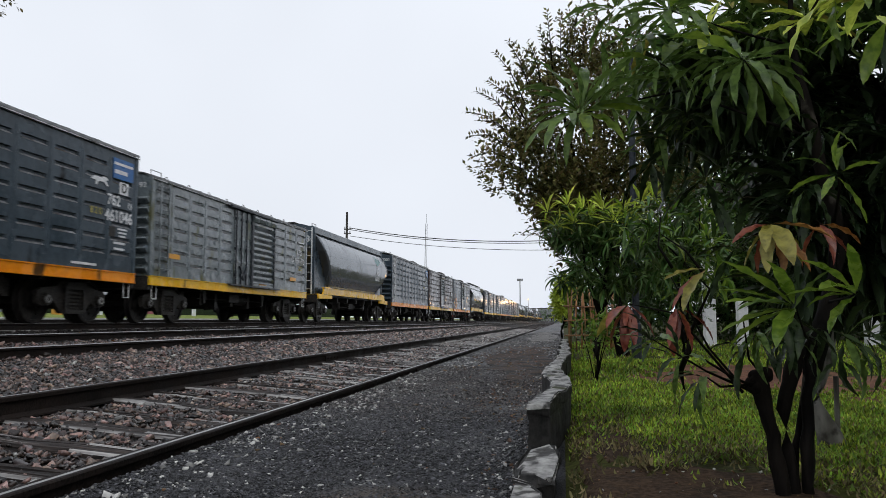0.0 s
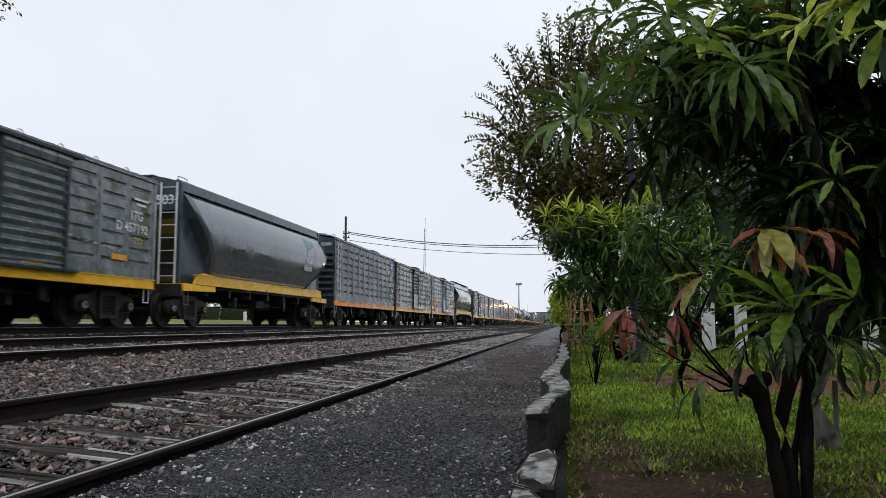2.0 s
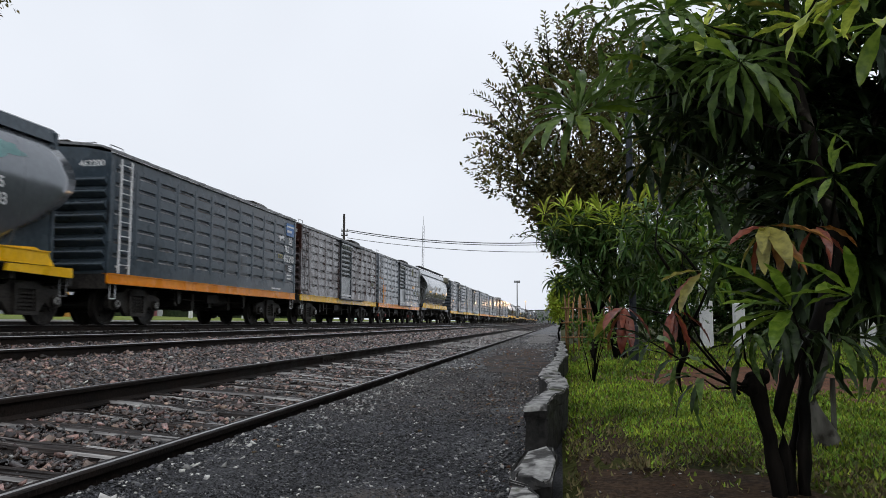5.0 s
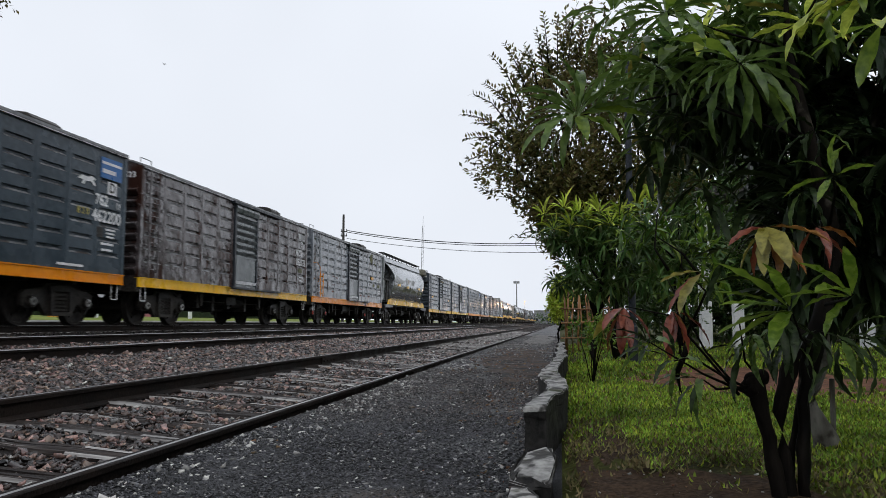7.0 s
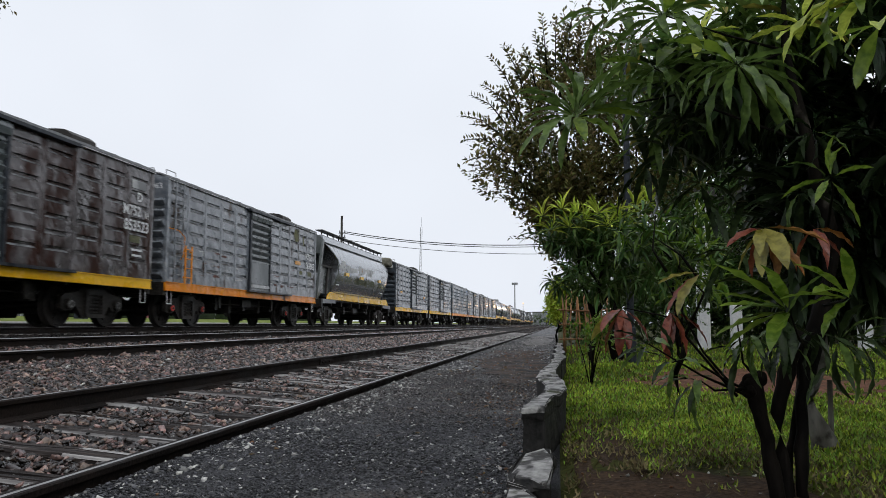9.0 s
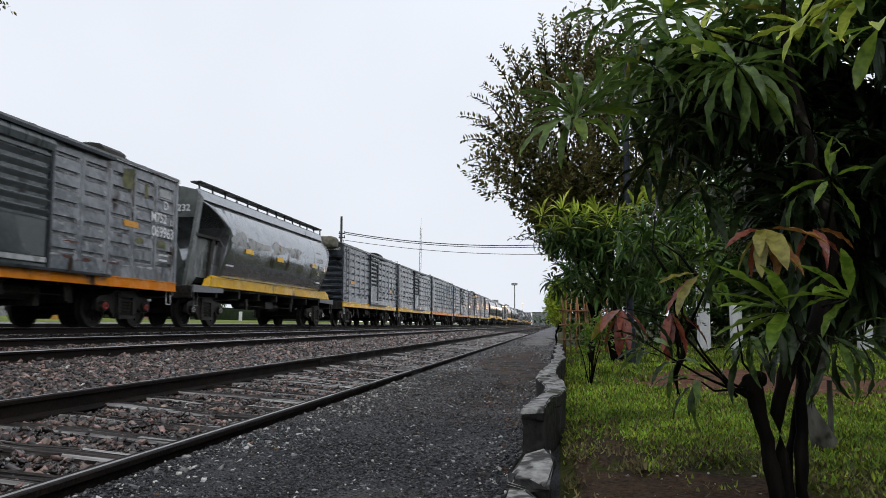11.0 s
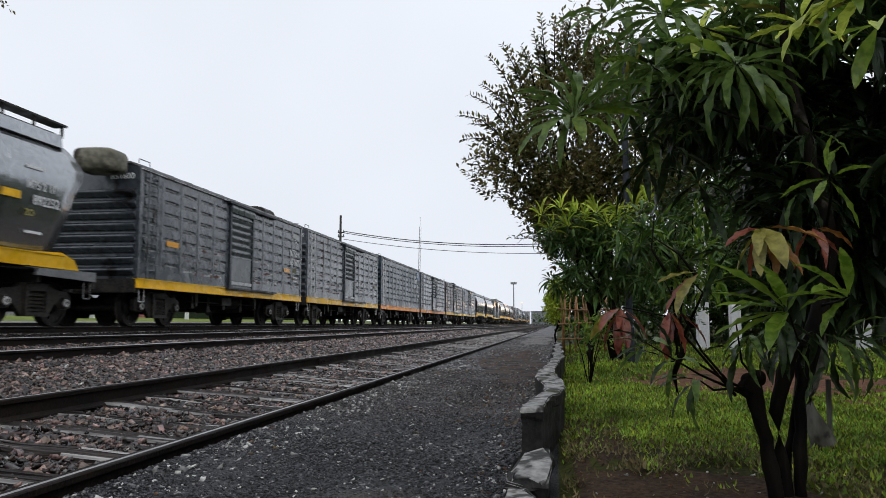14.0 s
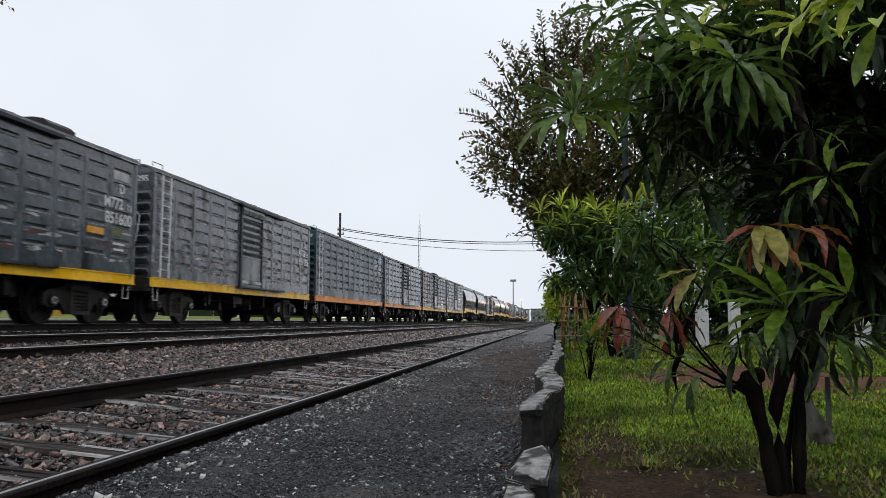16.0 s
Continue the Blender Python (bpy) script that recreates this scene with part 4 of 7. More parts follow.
def add_bogie(wagon, y):
    bogie = part("bogie", shared("bolster", bolster_mesh), None, wagon, "grimy two-axle bogie", pose(0, y, 0))
    for s in (-1, 1):
        part("side_frame", shared("side_frame", side_frame_mesh), None, bogie, m=pose(s * 1.08, 0, 0, 0, 0, 0 if s > 0 else 180))
        for dy in (-0.88, 0.88):
            part("axle_box", shared("axle_cap", axle_cap_mesh), None, bogie, m=pose(s * 1.14, dy, 0.485, 0, 0, 0 if s > 0 else 180))
    for dy in (-0.88, 0.88):
        WHEELSETS.append((part("wheelset", shared("wheelset", wheelset_mesh), None, bogie, m=pose(0, dy, 0.46)), dy))


def underframe_mesh(length, skirts=True):
    bm = bmesh.new()
    e = length / 2
    box(bm, -0.22, 0.22, -e, e, 0.78, 1.08)
    for y in np.linspace(-e + 0.1, e - 0.1, 9):
        box(bm, -1.36, 1.36, y - 0.06, y + 0.06, 0.86, 1.10)
    box(bm, -1.38, 1.38, -e + 0.02, e - 0.02, 1.08, 1.13)
    box(bm, 0.3, 1.1, -0.4, 0.3, 0.62, 0.86)
    bar(bm, (0.75, 0.5, 0.72), (0.75, 1.35, 0.72), 0.17, sides=12)
    bar(bm, (0.5, -1.6, 0.74), (0.5, -0.5, 0.74), 0.14, sides=12)
    bar(bm, (0.2, -3.2, 0.62), (0.2, 3.2, 0.62), 0.02, sides=6)
    bar(bm, (1.0, -2.4, 0.68), (1.0, 2.4, 0.68), 0.018, sides=6)
    for y in (-2.2, 2.1):
        prism(bm, [(y - 0.12, 0.9), (y + 0.12, 0.9), (y + 0.05, 0.55), (y - 0.05, 0.55)], 0, 1.1, 1.16)
    if skirts:
        prism(bm, [(-2.9, 0.9), (2.9, 0.9), (2.3, 0.46), (1.2, 0.40), (0.9, 0.52), (-0.4, 0.50), (-0.6, 0.38), (-1.7, 0.42), (-2.4, 0.6)], 0, -0.5, -0.44)
        prism(bm, [(-3.1, 0.9), (3.1, 0.9), (2.6, 0.62), (1.6, 0.55), (1.2, 0.44), (-0.2, 0.46), (-0.5, 0.58), (-1.9, 0.52), (-2.7, 0.66)], 0, 0.12, 0.18)
        for yy, z in ((-3.0, 0.55), (-1.9, 0.5), (-0.9, 0.42), (0.2, 0.5), (1.5, 0.44), (2.6, 0.52)):
            box(bm, -1.1, 0.9, yy - 0.09, yy + 0.09, z, 0.86)
    bar(bm, (-0.7, -2.0, 0.6), (-0.7, -0.8, 0.6), 0.2, sides=12)
    return finish("underframe", ready(bm), UNDER)


def coupler_mesh():
    bm = bmesh.new()
    box(bm, -0.09, 0.09, -0.05, 0.42, 0.84, 1.0)
    chamfered(bm, -0.16, 0.14, 0.30, 0.56, 0.78, 1.06, 0.04)
    bar(bm, (0.30, 0.0, 0.86), (0.34, 0.30, 0.52), 0.022, sides=6)
    bar(bm, (0.34, 0.30, 0.52), (0.20, 0.55, 0.62), 0.022, sides=6)
    return finish("coupler", ready(bm), UNDER)


def step_mesh(mat):
    bm = bmesh.new()
    for y in (-0.11, 0.11):
        bar(bm, (0, y, 0.95), (0.0, y, 0.58), 0.010, sides=6)
    bar(bm, (0, -0.11, 0.58), (0, 0.11, 0.58), 0.012, sides=6)
    return finish("step_iron", bm, mat)


def plate_mesh(name, y, z, mat, thick=0.006):
    bm = bmesh.new()
    box(bm, -0.002, thick, -y / 2, y / 2, -z / 2, z / 2)
    return finish(name, bm, mat)


def sill_mesh(length, mat, low=0.92, high=1.13):
    bm = bmesh.new()
    box(bm, HALF - 0.03, HALF + 0.025, -length / 2, length / 2, low, high)
    box(bm, HALF - 0.09, HALF + 0.045, -length / 2, length / 2, low - 0.012, low + 0.012)
    box(bm, HALF - 0.09, HALF + 0.045, -length / 2, length / 2, high - 0.012, high + 0.012)
    return finish("side_sill", bm, mat)


def corner_post_mesh(mat):
    bm = bmesh.new()
    chamfered(bm, -0.07, 0.03, -0.06, 0.06, 1.13, 3.84, 0.012)
    return finish("corner_post", ready(bm), mat)


def headstock_mesh(mat):
    bm = bmesh.new()
    box(bm, -HALF + 0.02, HALF - 0.02, -0.06, 0.06, 0.80, 1.12)
    return finish("headstock", bm, mat)


def add_common(wagon, length, sill, half_base, steps=WHITE_PAINT, run=None, low=0.92, high=1.13):
    run = run or length
    part("underframe", shared(("under", length, high > 1.2), lambda: underframe_mesh(length, high < 1.2)), None, wagon)
    for s in (0, 180):
        part("side_sill", shared(("sill", run, sill.name), lambda: sill_mesh(run, sill, low, high)), None, wagon, m=pose(0, 0, 0, 0, 0, s))
    for s, turn in ((-1, 180), (1, 0)):
        part("headstock", shared(("head", "dark"), lambda: headstock_mesh(UNDER)), None, wagon, m=pose(0, s * (length / 2 - 0.05), 0))
        part("coupler", shared("coupler", coupler_mesh), None, wagon, m=pose(0, s * length / 2, 0, 0, 0, turn))
        add_bogie(wagon, s * half_base)
    for s in (-1, 1):
        part("step_iron", shared(("step", steps.name), lambda: step_mesh(steps)), None, wagon, m=pose(HALF - 0.02, s * (length / 2 - 0.28), 0))


def side_marks(wagon, y, number, code, style):
    """Class code and running number in chalky white, with small bars of unreadable notes. Style: new, worn or old."""
    out = HALF + 0.014
    if style == "new":
        part("marking", shared("mark box", lambda: plate_mesh("marking", 0.34, 0.28, WHITE_PAINT)), None, wagon, m=pose(out - 0.006, y + 0.16, 3.03))
        lettering("marking", "D", 0.30, facing("side", out + 0.004, y + 0.16, 3.03), UNDER, wagon)
        part("marking", shared("dark box", lambda: plate_mesh("marking", 0.24, 0.22, UNDER)), None, wagon, m=pose(out - 0.006, y - 0.24, 2.02))
        for k in range(3):
            part("marking", shared(("note", k), lambda: plate_mesh("marking", 0.36 - 0.05 * k, 0.04, WHITE_PAINT)), None, wagon, m=pose(out - 0.006, y + 0.16, 2.10 - 0.08 * k))
        part("marking", shared("sill note", lambda: plate_mesh("marking", 0.85, 0.05, WHITE_PAINT)), None, wagon, m=pose(out - 0.006, y - 1.2, 1.24))
        lettering("marking", "8 2 0", 0.2, facing("side", out, y - 0.86, 2.40), YELLOW_MARK, wagon)
        low = 1.78
    elif style == "old":
        lettering("marking", code, 0.33, facing("side", out, y - 0.15, 2.75), WHITE_PAINT, wagon)
        lettering("marking", "D " + number, 0.33, facing("side", out, y - 0.30, 2.42), WHITE_PAINT, wagon)
        for k in range(2):
            part("marking", shared(("name bar", k), lambda: plate_mesh("marking", 0.62 - 0.22 * k, 0.06, WHITE_PAINT)), None, wagon, m=pose(out - 0.006, y + 0.05, 3.20 - 0.13 * k))
        for k in range(7):
            part("marking", shared(("scrawl", k % 3), lambda: plate_mesh("marking", 0.10 + 0.07 * (k % 3), 0.045, PATCH_PAINT)), None, wagon, m=pose(out - 0.006, y - 2.6 + 0.3 * k, 1.96 - 0.03 * k, 12 * (-1) ** k))
        lettering("marking", "ZO", 0.24, facing("side", out, y - 0.05, 2.10), YELLOW_MARK, wagon)
        return
    else:
        part("marking", shared("name plate", lambda: plate_mesh("marking", 0.62, 0.2, PATCH_PAINT)), None, wagon, m=pose(out - 0.006, y + 0.05, 3.36))
        lettering("marking", "D", 0.30, facing("side", out, y + 0.1, 3.06), WHITE_PAINT, wagon)
        part("marking", shared("stain bar", lambda: plate_mesh("marking", 0.42, 0.16, MOSS_STAIN)), None, wagon, m=pose(out - 0.006, y - 0.05, 2.05))
        low = 1.80
    lettering("marking", code, 0.33, facing("side", out, y - 0.22, 2.71), WHITE_PAINT, wagon)
    lettering("marking", "11", 0.2, facing("side", out, y + 0.42, 2.66), WHITE_PAINT, wagon)
    lettering("marking", number, 0.36, facing("side", out, y, 2.36), WHITE_PAINT, wagon)
    for k in range(2):
        part("marking", shared(("bar", k), lambda: plate_mesh("marking", 0.46 - 0.06 * k, 0.05, WHITE_PAINT)), None, wagon, m=pose(out - 0.006, y + 0.05, low - 0.13 * k))


def box_wagon(y, paint, sill, label, door="slide", length=12.1, number="", code="", end_number="", ladder=None, hatches=False, badge=False, chips=(), seed=1, hoops=True):
    rng = random.Random(seed)
    wagon = thing("covered_wagon", pose(TRAIN_X, y, RAIL_Z), label, "freight wagon", "wagons of the goods train")
    add_common(wagon, length, sill, 4.3)
    gap = {"slide": 1.84, "plug": 1.3, "none": 0.0}[door]
    run = (length - 0.2 - gap) / 2
    centre = {"slide": 0.09, "plug": -0.35, "none": 0.0}[door]
    skip = 2.0 if door == "plug" else 0.0
    top = 3.88 if door == "none" else 3.82
    for turn in (0, 180):
        for a, b in ((-length / 2 + 0.1, centre - gap / 2), (centre + gap / 2 + skip, length / 2 - 0.1)):
            n = max(1, round((b - a) / 0.98))
            w = round((b - a) / n, 3)
            for k in range(n):
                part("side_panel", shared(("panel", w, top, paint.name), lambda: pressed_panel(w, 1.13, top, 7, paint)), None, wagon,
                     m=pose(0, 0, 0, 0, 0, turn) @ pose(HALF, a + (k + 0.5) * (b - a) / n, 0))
        if door == "slide":
            add_sliding_door(wagon, pose(0, 0, 0, 0, 0, turn) @ pose(HALF - 0.03, centre, 0), paint)
        if door == "plug":
            part("plug_door", shared(("plug", paint.name), lambda: plug_door_mesh(paint)), None, wagon, "plug door with locking bars", pose(0, 0, 0, 0, 0, turn) @ pose(HALF - 0.03, centre, 0))
            add_sliding_door(wagon, pose(0, 0, 0, 0, 0, turn) @ pose(HALF - 0.03, centre + 1.65, 0), paint, 1.97)
        for s in (-1, 1):
            part("corner_post", shared(("post", paint.name), lambda: corner_post_mesh(paint)), None, wagon, m=pose(0, 0, 0, 0, 0, turn) @ pose(HALF - 0.01, s * (length / 2 - 0.05), 0))
        part("end_wall", shared(("end", paint.name), lambda: end_wall_mesh(paint)), None, wagon, "corrugated end wall", pose(0, 0, 0, 0, 0, turn) @ pose(0, -length / 2 + 0.03, 0))
    part("roof", shared(("roof", length), lambda: roof_mesh(length)), None, wagon, "shallow arched steel roof", pose(0, 0, top - 3.82))
    part("roof_walkway", shared(("walk", length), lambda: walkway_mesh(length)), None, wagon)
    iron = ladder or paint
    part("ladder", shared(("ladder", iron.name), lambda: ladder_mesh(iron, 1.15, 3.75, 8)), None, wagon, m=pose(HALF, -length / 2 + 0.55, 0))
    part("ladder", shared(("ladder", iron.name), lambda: ladder_mesh(iron, 1.15, 3.75, 8)), None, wagon, m=pose(-HALF, length / 2 - 0.55, 0, 0, 0, 180))
    if hoops:
        for x, yy in ((0.75, -length / 2 + 0.1), (1.2, -length / 2 + 0.6)):
            part("grab_hoop", shared(("hoop", iron.name), lambda: grab_hoop_mesh(GREY_STEEL)), None, wagon, m=pose(x, yy, 3.99, 0, 0, 90 if x < 1 else 0))
    if door == "plug":
        for k in range(10):
            part("roof_loop", shared("roof loop", lambda: roof_loop_mesh()), None, wagon, m=pose(HALF - 0.02, -length / 2 + 0.7 + k * 1.18, 3.86))
    if hatches:
        for yy, size, mat in ((length / 2 - 2.2, 0.9, UNDER), (length / 2 - 1.0, 0.6, ROOF_STEEL)):
            part("roof_hatch", shared(("hatch", mat.name), lambda: hatch_mesh(mat)), None, wagon, "rounded roof hatch", pose(0.45, yy, 4.0) @ Matrix.Scale(size, 4))
    if number:
        side_marks(wagon, length / 2 - 0.72, number, code, "new" if badge else "old" if door == "plug" else "worn")
    if end_number:
        lettering("marking", end_number, 0.21, facing("end", 0.98, -length / 2 + 0.02, 3.60), WHITE_PAINT, wagon)
    for yy, z in chips:
        part("reflector", shared("reflector", lambda: plate_mesh("reflector", 0.62, 0.14, ORANGE_MARK)), None, wagon, "amber plate", pose(HALF + 0.018, yy, z))
    if badge:
        part("badge", shared("badge", lambda: plate_mesh("badge", 0.8, 0.46, BLUE)), None, wagon, "blue company panel", pose(HALF + 0.018, length / 2 - 0.62, 3.45))
        for k, w in enumerate((0.74, 0.5)):
            part("badge_line", shared(("badge line", k), lambda: plate_mesh("badge_line", w, 0.06 + 0.03 * k, WHITE_PAINT)), None, wagon, m=pose(HALF + 0.024, length / 2 - 0.62 - 0.1 * k, 3.56 - 0.18 * k))
        hound = bmesh.new()
        prism(hound, [(-0.42, 0.0), (-0.2, 0.12), (0.05, 0.10), (0.22, 0.16), (0.40, 0.10), (0.30, 0.04), (0.42, -0.08), (0.34, -0.10), (0.2, 0.0), (-0.05, -0.02), (-0.12, -0.12), (-0.2, -0.12), (-0.16, 0.0)], 0, -0.002, 0.006)
        part("emblem", ready(hound), WHITE_PAINT, wagon, "white running emblem", pose(HALF + 0.012, length / 2 - 1.5, 3.06) @ Matrix.Scale(0.78, 4))
    return wagon


def bent_rail_mesh(mat, points, r=0.013):
    bm = bmesh.new()
    limb(bm, points, [r] * len(points), 6)
    return finish("handrail", ready(bm), mat)


BELLY = [(1.06, 3.74), (1.24, 3.52), (1.38, 3.25), (1.475, 2.97), (1.49, 2.70), (1.462, 2.36), (1.40, 2.02), (1.31, 1.69), (1.22, 1.43), (1.18, 1.30)]


H1_RIGHT = [0.48, 0.28, 0.10, 0.06, 0.16, 0.50, 1.0, 1.7, 2.0, 2.05]


def belly_mesh(paint, e, inset, right_inset, cols=28):
    """Bulging sides whose ends draw back by inset, row by row, with slope sheets between them."""
    bm = bmesh.new()
    sides = {}
    for s in (-1, 1):
        sides[s] = [[bm.verts.new((s * x, -(e - d) + k / cols * (2 * e - d - r), z)) for k in range(cols + 1)] for (x, z), d, r in zip(BELLY, inset, right_inset)]
        for a, b in zip(sides[s], sides[s][1:]):
            for k in range(cols):
                bm.faces.new((a[k], a[k + 1], b[k + 1], b[k])).smooth = True
    left, right = sides[-1], sides[1]
    for k in (0, cols):
        for i in range(len(BELLY) - 1):
            bm.faces.new((left[i][k], right[i][k], right[i + 1][k], left[i + 1][k]))
    for a, b in ((left[-1], right[-1]), (left[0], right[0])):
        for k in range(cols):
            bm.faces.new((a[k], a[k + 1], b[k + 1], b[k]))
    return finish("hopper_shell", ready(bm), paint)


def seam_mesh(paint, y, side, out=0.006, w=0.022):
    bm = bmesh.new()
    rows = [[bm.verts.new((side * (x + o), y + dy, z)) for dy, o in ((-w, -0.004), (-w * 0.5, out), (w * 0.5, out), (w, -0.004))] for x, z in BELLY]
    for a, b in zip(rows, rows[1:]):
        for k in range(3):
            bm.faces.new((a[k], a[k + 1], b[k + 1], b[k]))
    return finish("weld_seam", ready(bm), paint)


def blot_mesh(w, h, seed, mid=2.72, mat=PATCH_PAINT):
    """A brushed-on blot of primer that follows the belly's curve."""
    rng, bm, n = random.Random(seed), bmesh.new(), 28
    bx, bz = [p[0] for p in BELLY][::-1], [p[1] for p in BELLY][::-1]
    ph = [rng.uniform(0, 6.28) for _ in range(3)]

    def at(y, z0, z):
        return bm.verts.new((float(np.interp(z0 + z, bz, bx)) + 0.006, y, z))
    loops = []
    for k in (0.5, 1.0):
        loop = []
        for i in range(n):
            a = 2 * math.pi * i / n
            r = k * (1 + 0.22 * math.sin(3 * a + ph[0]) + 0.16 * math.sin(5 * a + ph[1]) + 0.1 * math.sin(8 * a + ph[2]))
            loop.append(at(w / 2 * r * math.copysign(abs(math.cos(a)) ** 0.7, math.cos(a)), mid, h / 2 * r * math.sin(a)))
        loops.append(loop)
    bm.faces.new(loops[0])
    for i in range(n):
        bm.faces.new((loops[0][i], loops[0][(i + 1) % n], loops[1][(i + 1) % n], loops[1][i]))
    return finish("primer_patch", ready(bm), mat)


def hopper_wagon(y, paint, sill, label, length=12.6, number="", rail_top=False, seed=1, chips=(), end_beam=None, frame_paint=None):
    frame_paint = frame_paint or paint
    wagon = thing("hopper_wagon", pose(TRAIN_X, y, RAIL_Z), label, "freight wagon", "wagons of the goods train")
    e = length / 2
    add_common(wagon, length, sill, 5.15 if rail_top else e - 1.0, GREY_STEEL, length - 2.2 if rail_top else length - 1.6, 1.16, 1.42)
    end_beam = end_beam or sill
    inset = [1.0, 1.3, 1.7, 2.12, 2.22, 2.12, 2.04, 1.98, 1.94, 1.92] if rail_top else [0.40, 0.50, 0.60, 0.74, 1.05, 1.42, 1.74, 1.96, 2.06, 2.08]
    part("hopper_shell", belly_mesh(paint, e, inset, [0.71, 0.58, 0.48, 0.70, 0.92, 1.02, 1.10, 1.18, 1.24, 1.27] if rail_top else H1_RIGHT), None, wagon, "bulging glossy steel hopper body")
    top = 0.95 if rail_top else 0.34
    for k in (-1, 1):
        for side in (-1, 1):
            part("weld_seam", seam_mesh(paint, k * (e - inset[4] - 0.55), side), None, wagon)
        bm = bmesh.new()
        prism(bm, [(k * 1.02, 3.66), (k * 1.19, 3.68), (k * 1.15, 3.94), (k * 1.07, 3.99), (k * 0.98, 3.97)], 1, -e + top, e - top)
        part("top_chord", ready(bm), paint if rail_top else frame_paint, wagon)
    bm = bmesh.new()
    prism(bm, [(-1.04, 3.92), (1.04, 3.92), (0.6, 4.04), (-0.6, 4.04)], 1, -e + top, e - top)
    part("roof", ready(bm), paint, wagon)
    for s in (-1, 1):
        at = pose(0, s * e, 0) @ pose(0, 0, 0, 0, 0, 0 if s < 0 else 180)
        # seen from the end: y runs inwards from the end
        arch = [(-1.16, 3.16), (1.16, 3.16), (1.17, 3.70), (1.04, 3.95), (0.6, 4.06), (-0.6, 4.06), (-1.04, 3.95), (-1.17, 3.70)]
        bm = bmesh.new()
        prism(bm, arch, 1, top - 0.01, top + 0.03)
        part("bulkhead", ready(bm), frame_paint, wagon, m=at)
        for x in (-1.15, 1.15):
            bare = rail_top and s > 0
            bm = bmesh.new()
            if rail_top:
                prism(bm, [(0.10, 1.15), (0.34, 1.15), (1.06, 3.72), (0.92, 3.78)], 0, x - 0.05, x + 0.05)
            else:
                chamfered(bm, x - 0.05, x + 0.05, 0.30, 0.40, 1.1, 3.9, 0.012)
            if not bare:
                part("end_post", ready(bm), frame_paint, wagon, m=at)
            bm = bmesh.new()
            if rail_top:
                prism(bm, [(0.34, 1.16), (0.74, 2.58), (2.16, 2.62), (1.98, 1.42), (0.95, 1.42), (0.6, 1.16)], 0, x * 0.94 - 0.015, x * 0.94 + 0.015)
            else:
                prism(bm, [(0.36, 1.13), (0.36, 3.72)] + [(d + 0.02, z) for (w, z), d in zip(BELLY, inset)], 0, x - 0.02, x + 0.02)
            if not bare:
                part("end_side_sheet", ready(bm), frame_paint, wagon, "flat side sheet at the hopper's end", m=at)
            if rail_top and not bare:
                bm = bmesh.new()
                box(bm, x - 0.06, x + 0.06, 0.66, 2.24, 2.58, 2.66)
                prism(bm, [(1.45, 1.4), (1.6, 1.4), (1.95, 2.6), (1.75, 2.6)], 0, x - 0.03, x + 0.03)
                part("ledge", ready(bm), UNDER, wagon, m=at)
            bm = bmesh.new()
            w = math.copysign(1, x)
            prism(bm, [(0.05, 0.95), (1.95, 0.99), (1.92, 1.13), (0.05, 1.15)], 0, w * (HALF - 0.04), w * (HALF + 0.03))
            part("end_beam", ready(bm), end_beam, wagon, m=at)
            bm = bmesh.new()
            prism(bm, [(0.62, 1.15), (2.3, 1.15), (2.2, 1.43), (1.2, 1.48), (0.8, 1.36)], 0, w * (HALF - 0.02), w * (HALF + 0.012))
            part("gusset", ready(bm), sill, wagon, m=at)
        bm = bmesh.new()
        box(bm, -1.4, 1.4, 0.02, 1.1, 1.10, 1.14)
        part("end_platform", bm, end_beam, wagon, m=at)
        if rail_top:
            bm = bmesh.new()
            prism(bm, [(-0.75, 1.14), (0.75, 1.14), (0.3, 2.55), (-0.3, 2.55)], 1, 1.2, 1.26)
            part("end_plate", ready(bm), frame_paint, wagon, m=at)
        else:
            part("ladder", shared("ladder hopper", lambda: ladder_mesh(WHITE_PAINT, 1.15, 3.9, 8, 0.46)), None, wagon, m=at @ pose(0.86, 0.33, 0, 0, 0, -90))
            part("grab_hoop", shared(("hoop", "steel"), lambda: grab_hoop_mesh(GREY_STEEL)), None, wagon, m=at @ pose(1.05, 0.62, 3.97))
    for yy in (-2.7, 0.0, 2.7):
        bm = bmesh.new()
        prism(bm, [(-0.85, 1.3), (0.85, 1.3), (0.4, 0.84), (-0.4, 0.84)], 0, -0.9, 0.9)
        part("discharge_chute", ready(bm), UNDER, wagon, m=pose(0, yy, 0))
    bm = bmesh.new()
    box(bm, -0.3, 0.3, -e + 0.4, e - 0.4, 4.12, 4.15)
    part("roof_walkway", bm, UNDER, wagon)
    if rail_top:
        for x in (0.98, -0.98):
            bm = bmesh.new()
            box(bm, x - 0.16, x + 0.16, -e + 0.95, e - 0.75, 4.17, 4.21)
            board = part("running_board", bm, UNDER, wagon, "dark raised running board")
            for yy in np.linspace(-e + 1.0, e - 0.85, 14):
                part("stanchion", shared("stanchion", lambda: slab_mesh("stanchion", UNDER, -0.02, 0.02, 0.05, 0.26)), None, board, m=pose(x + 0.1 * (1 if x > 0 else -1), yy, 4.05))
        for yy, z, w, h in ((-3.55, 2.72, 1.15, 0.5), (-2.1, 2.66, 2.0, 0.3), (-0.15, 2.74, 1.4, 0.4), (1.5, 2.76, 1.4, 0.38)):
            part("primer_patch", blot_mesh(w, h, int(10 * yy)), None, wagon, "pale primer patch", pose(0, yy, z))
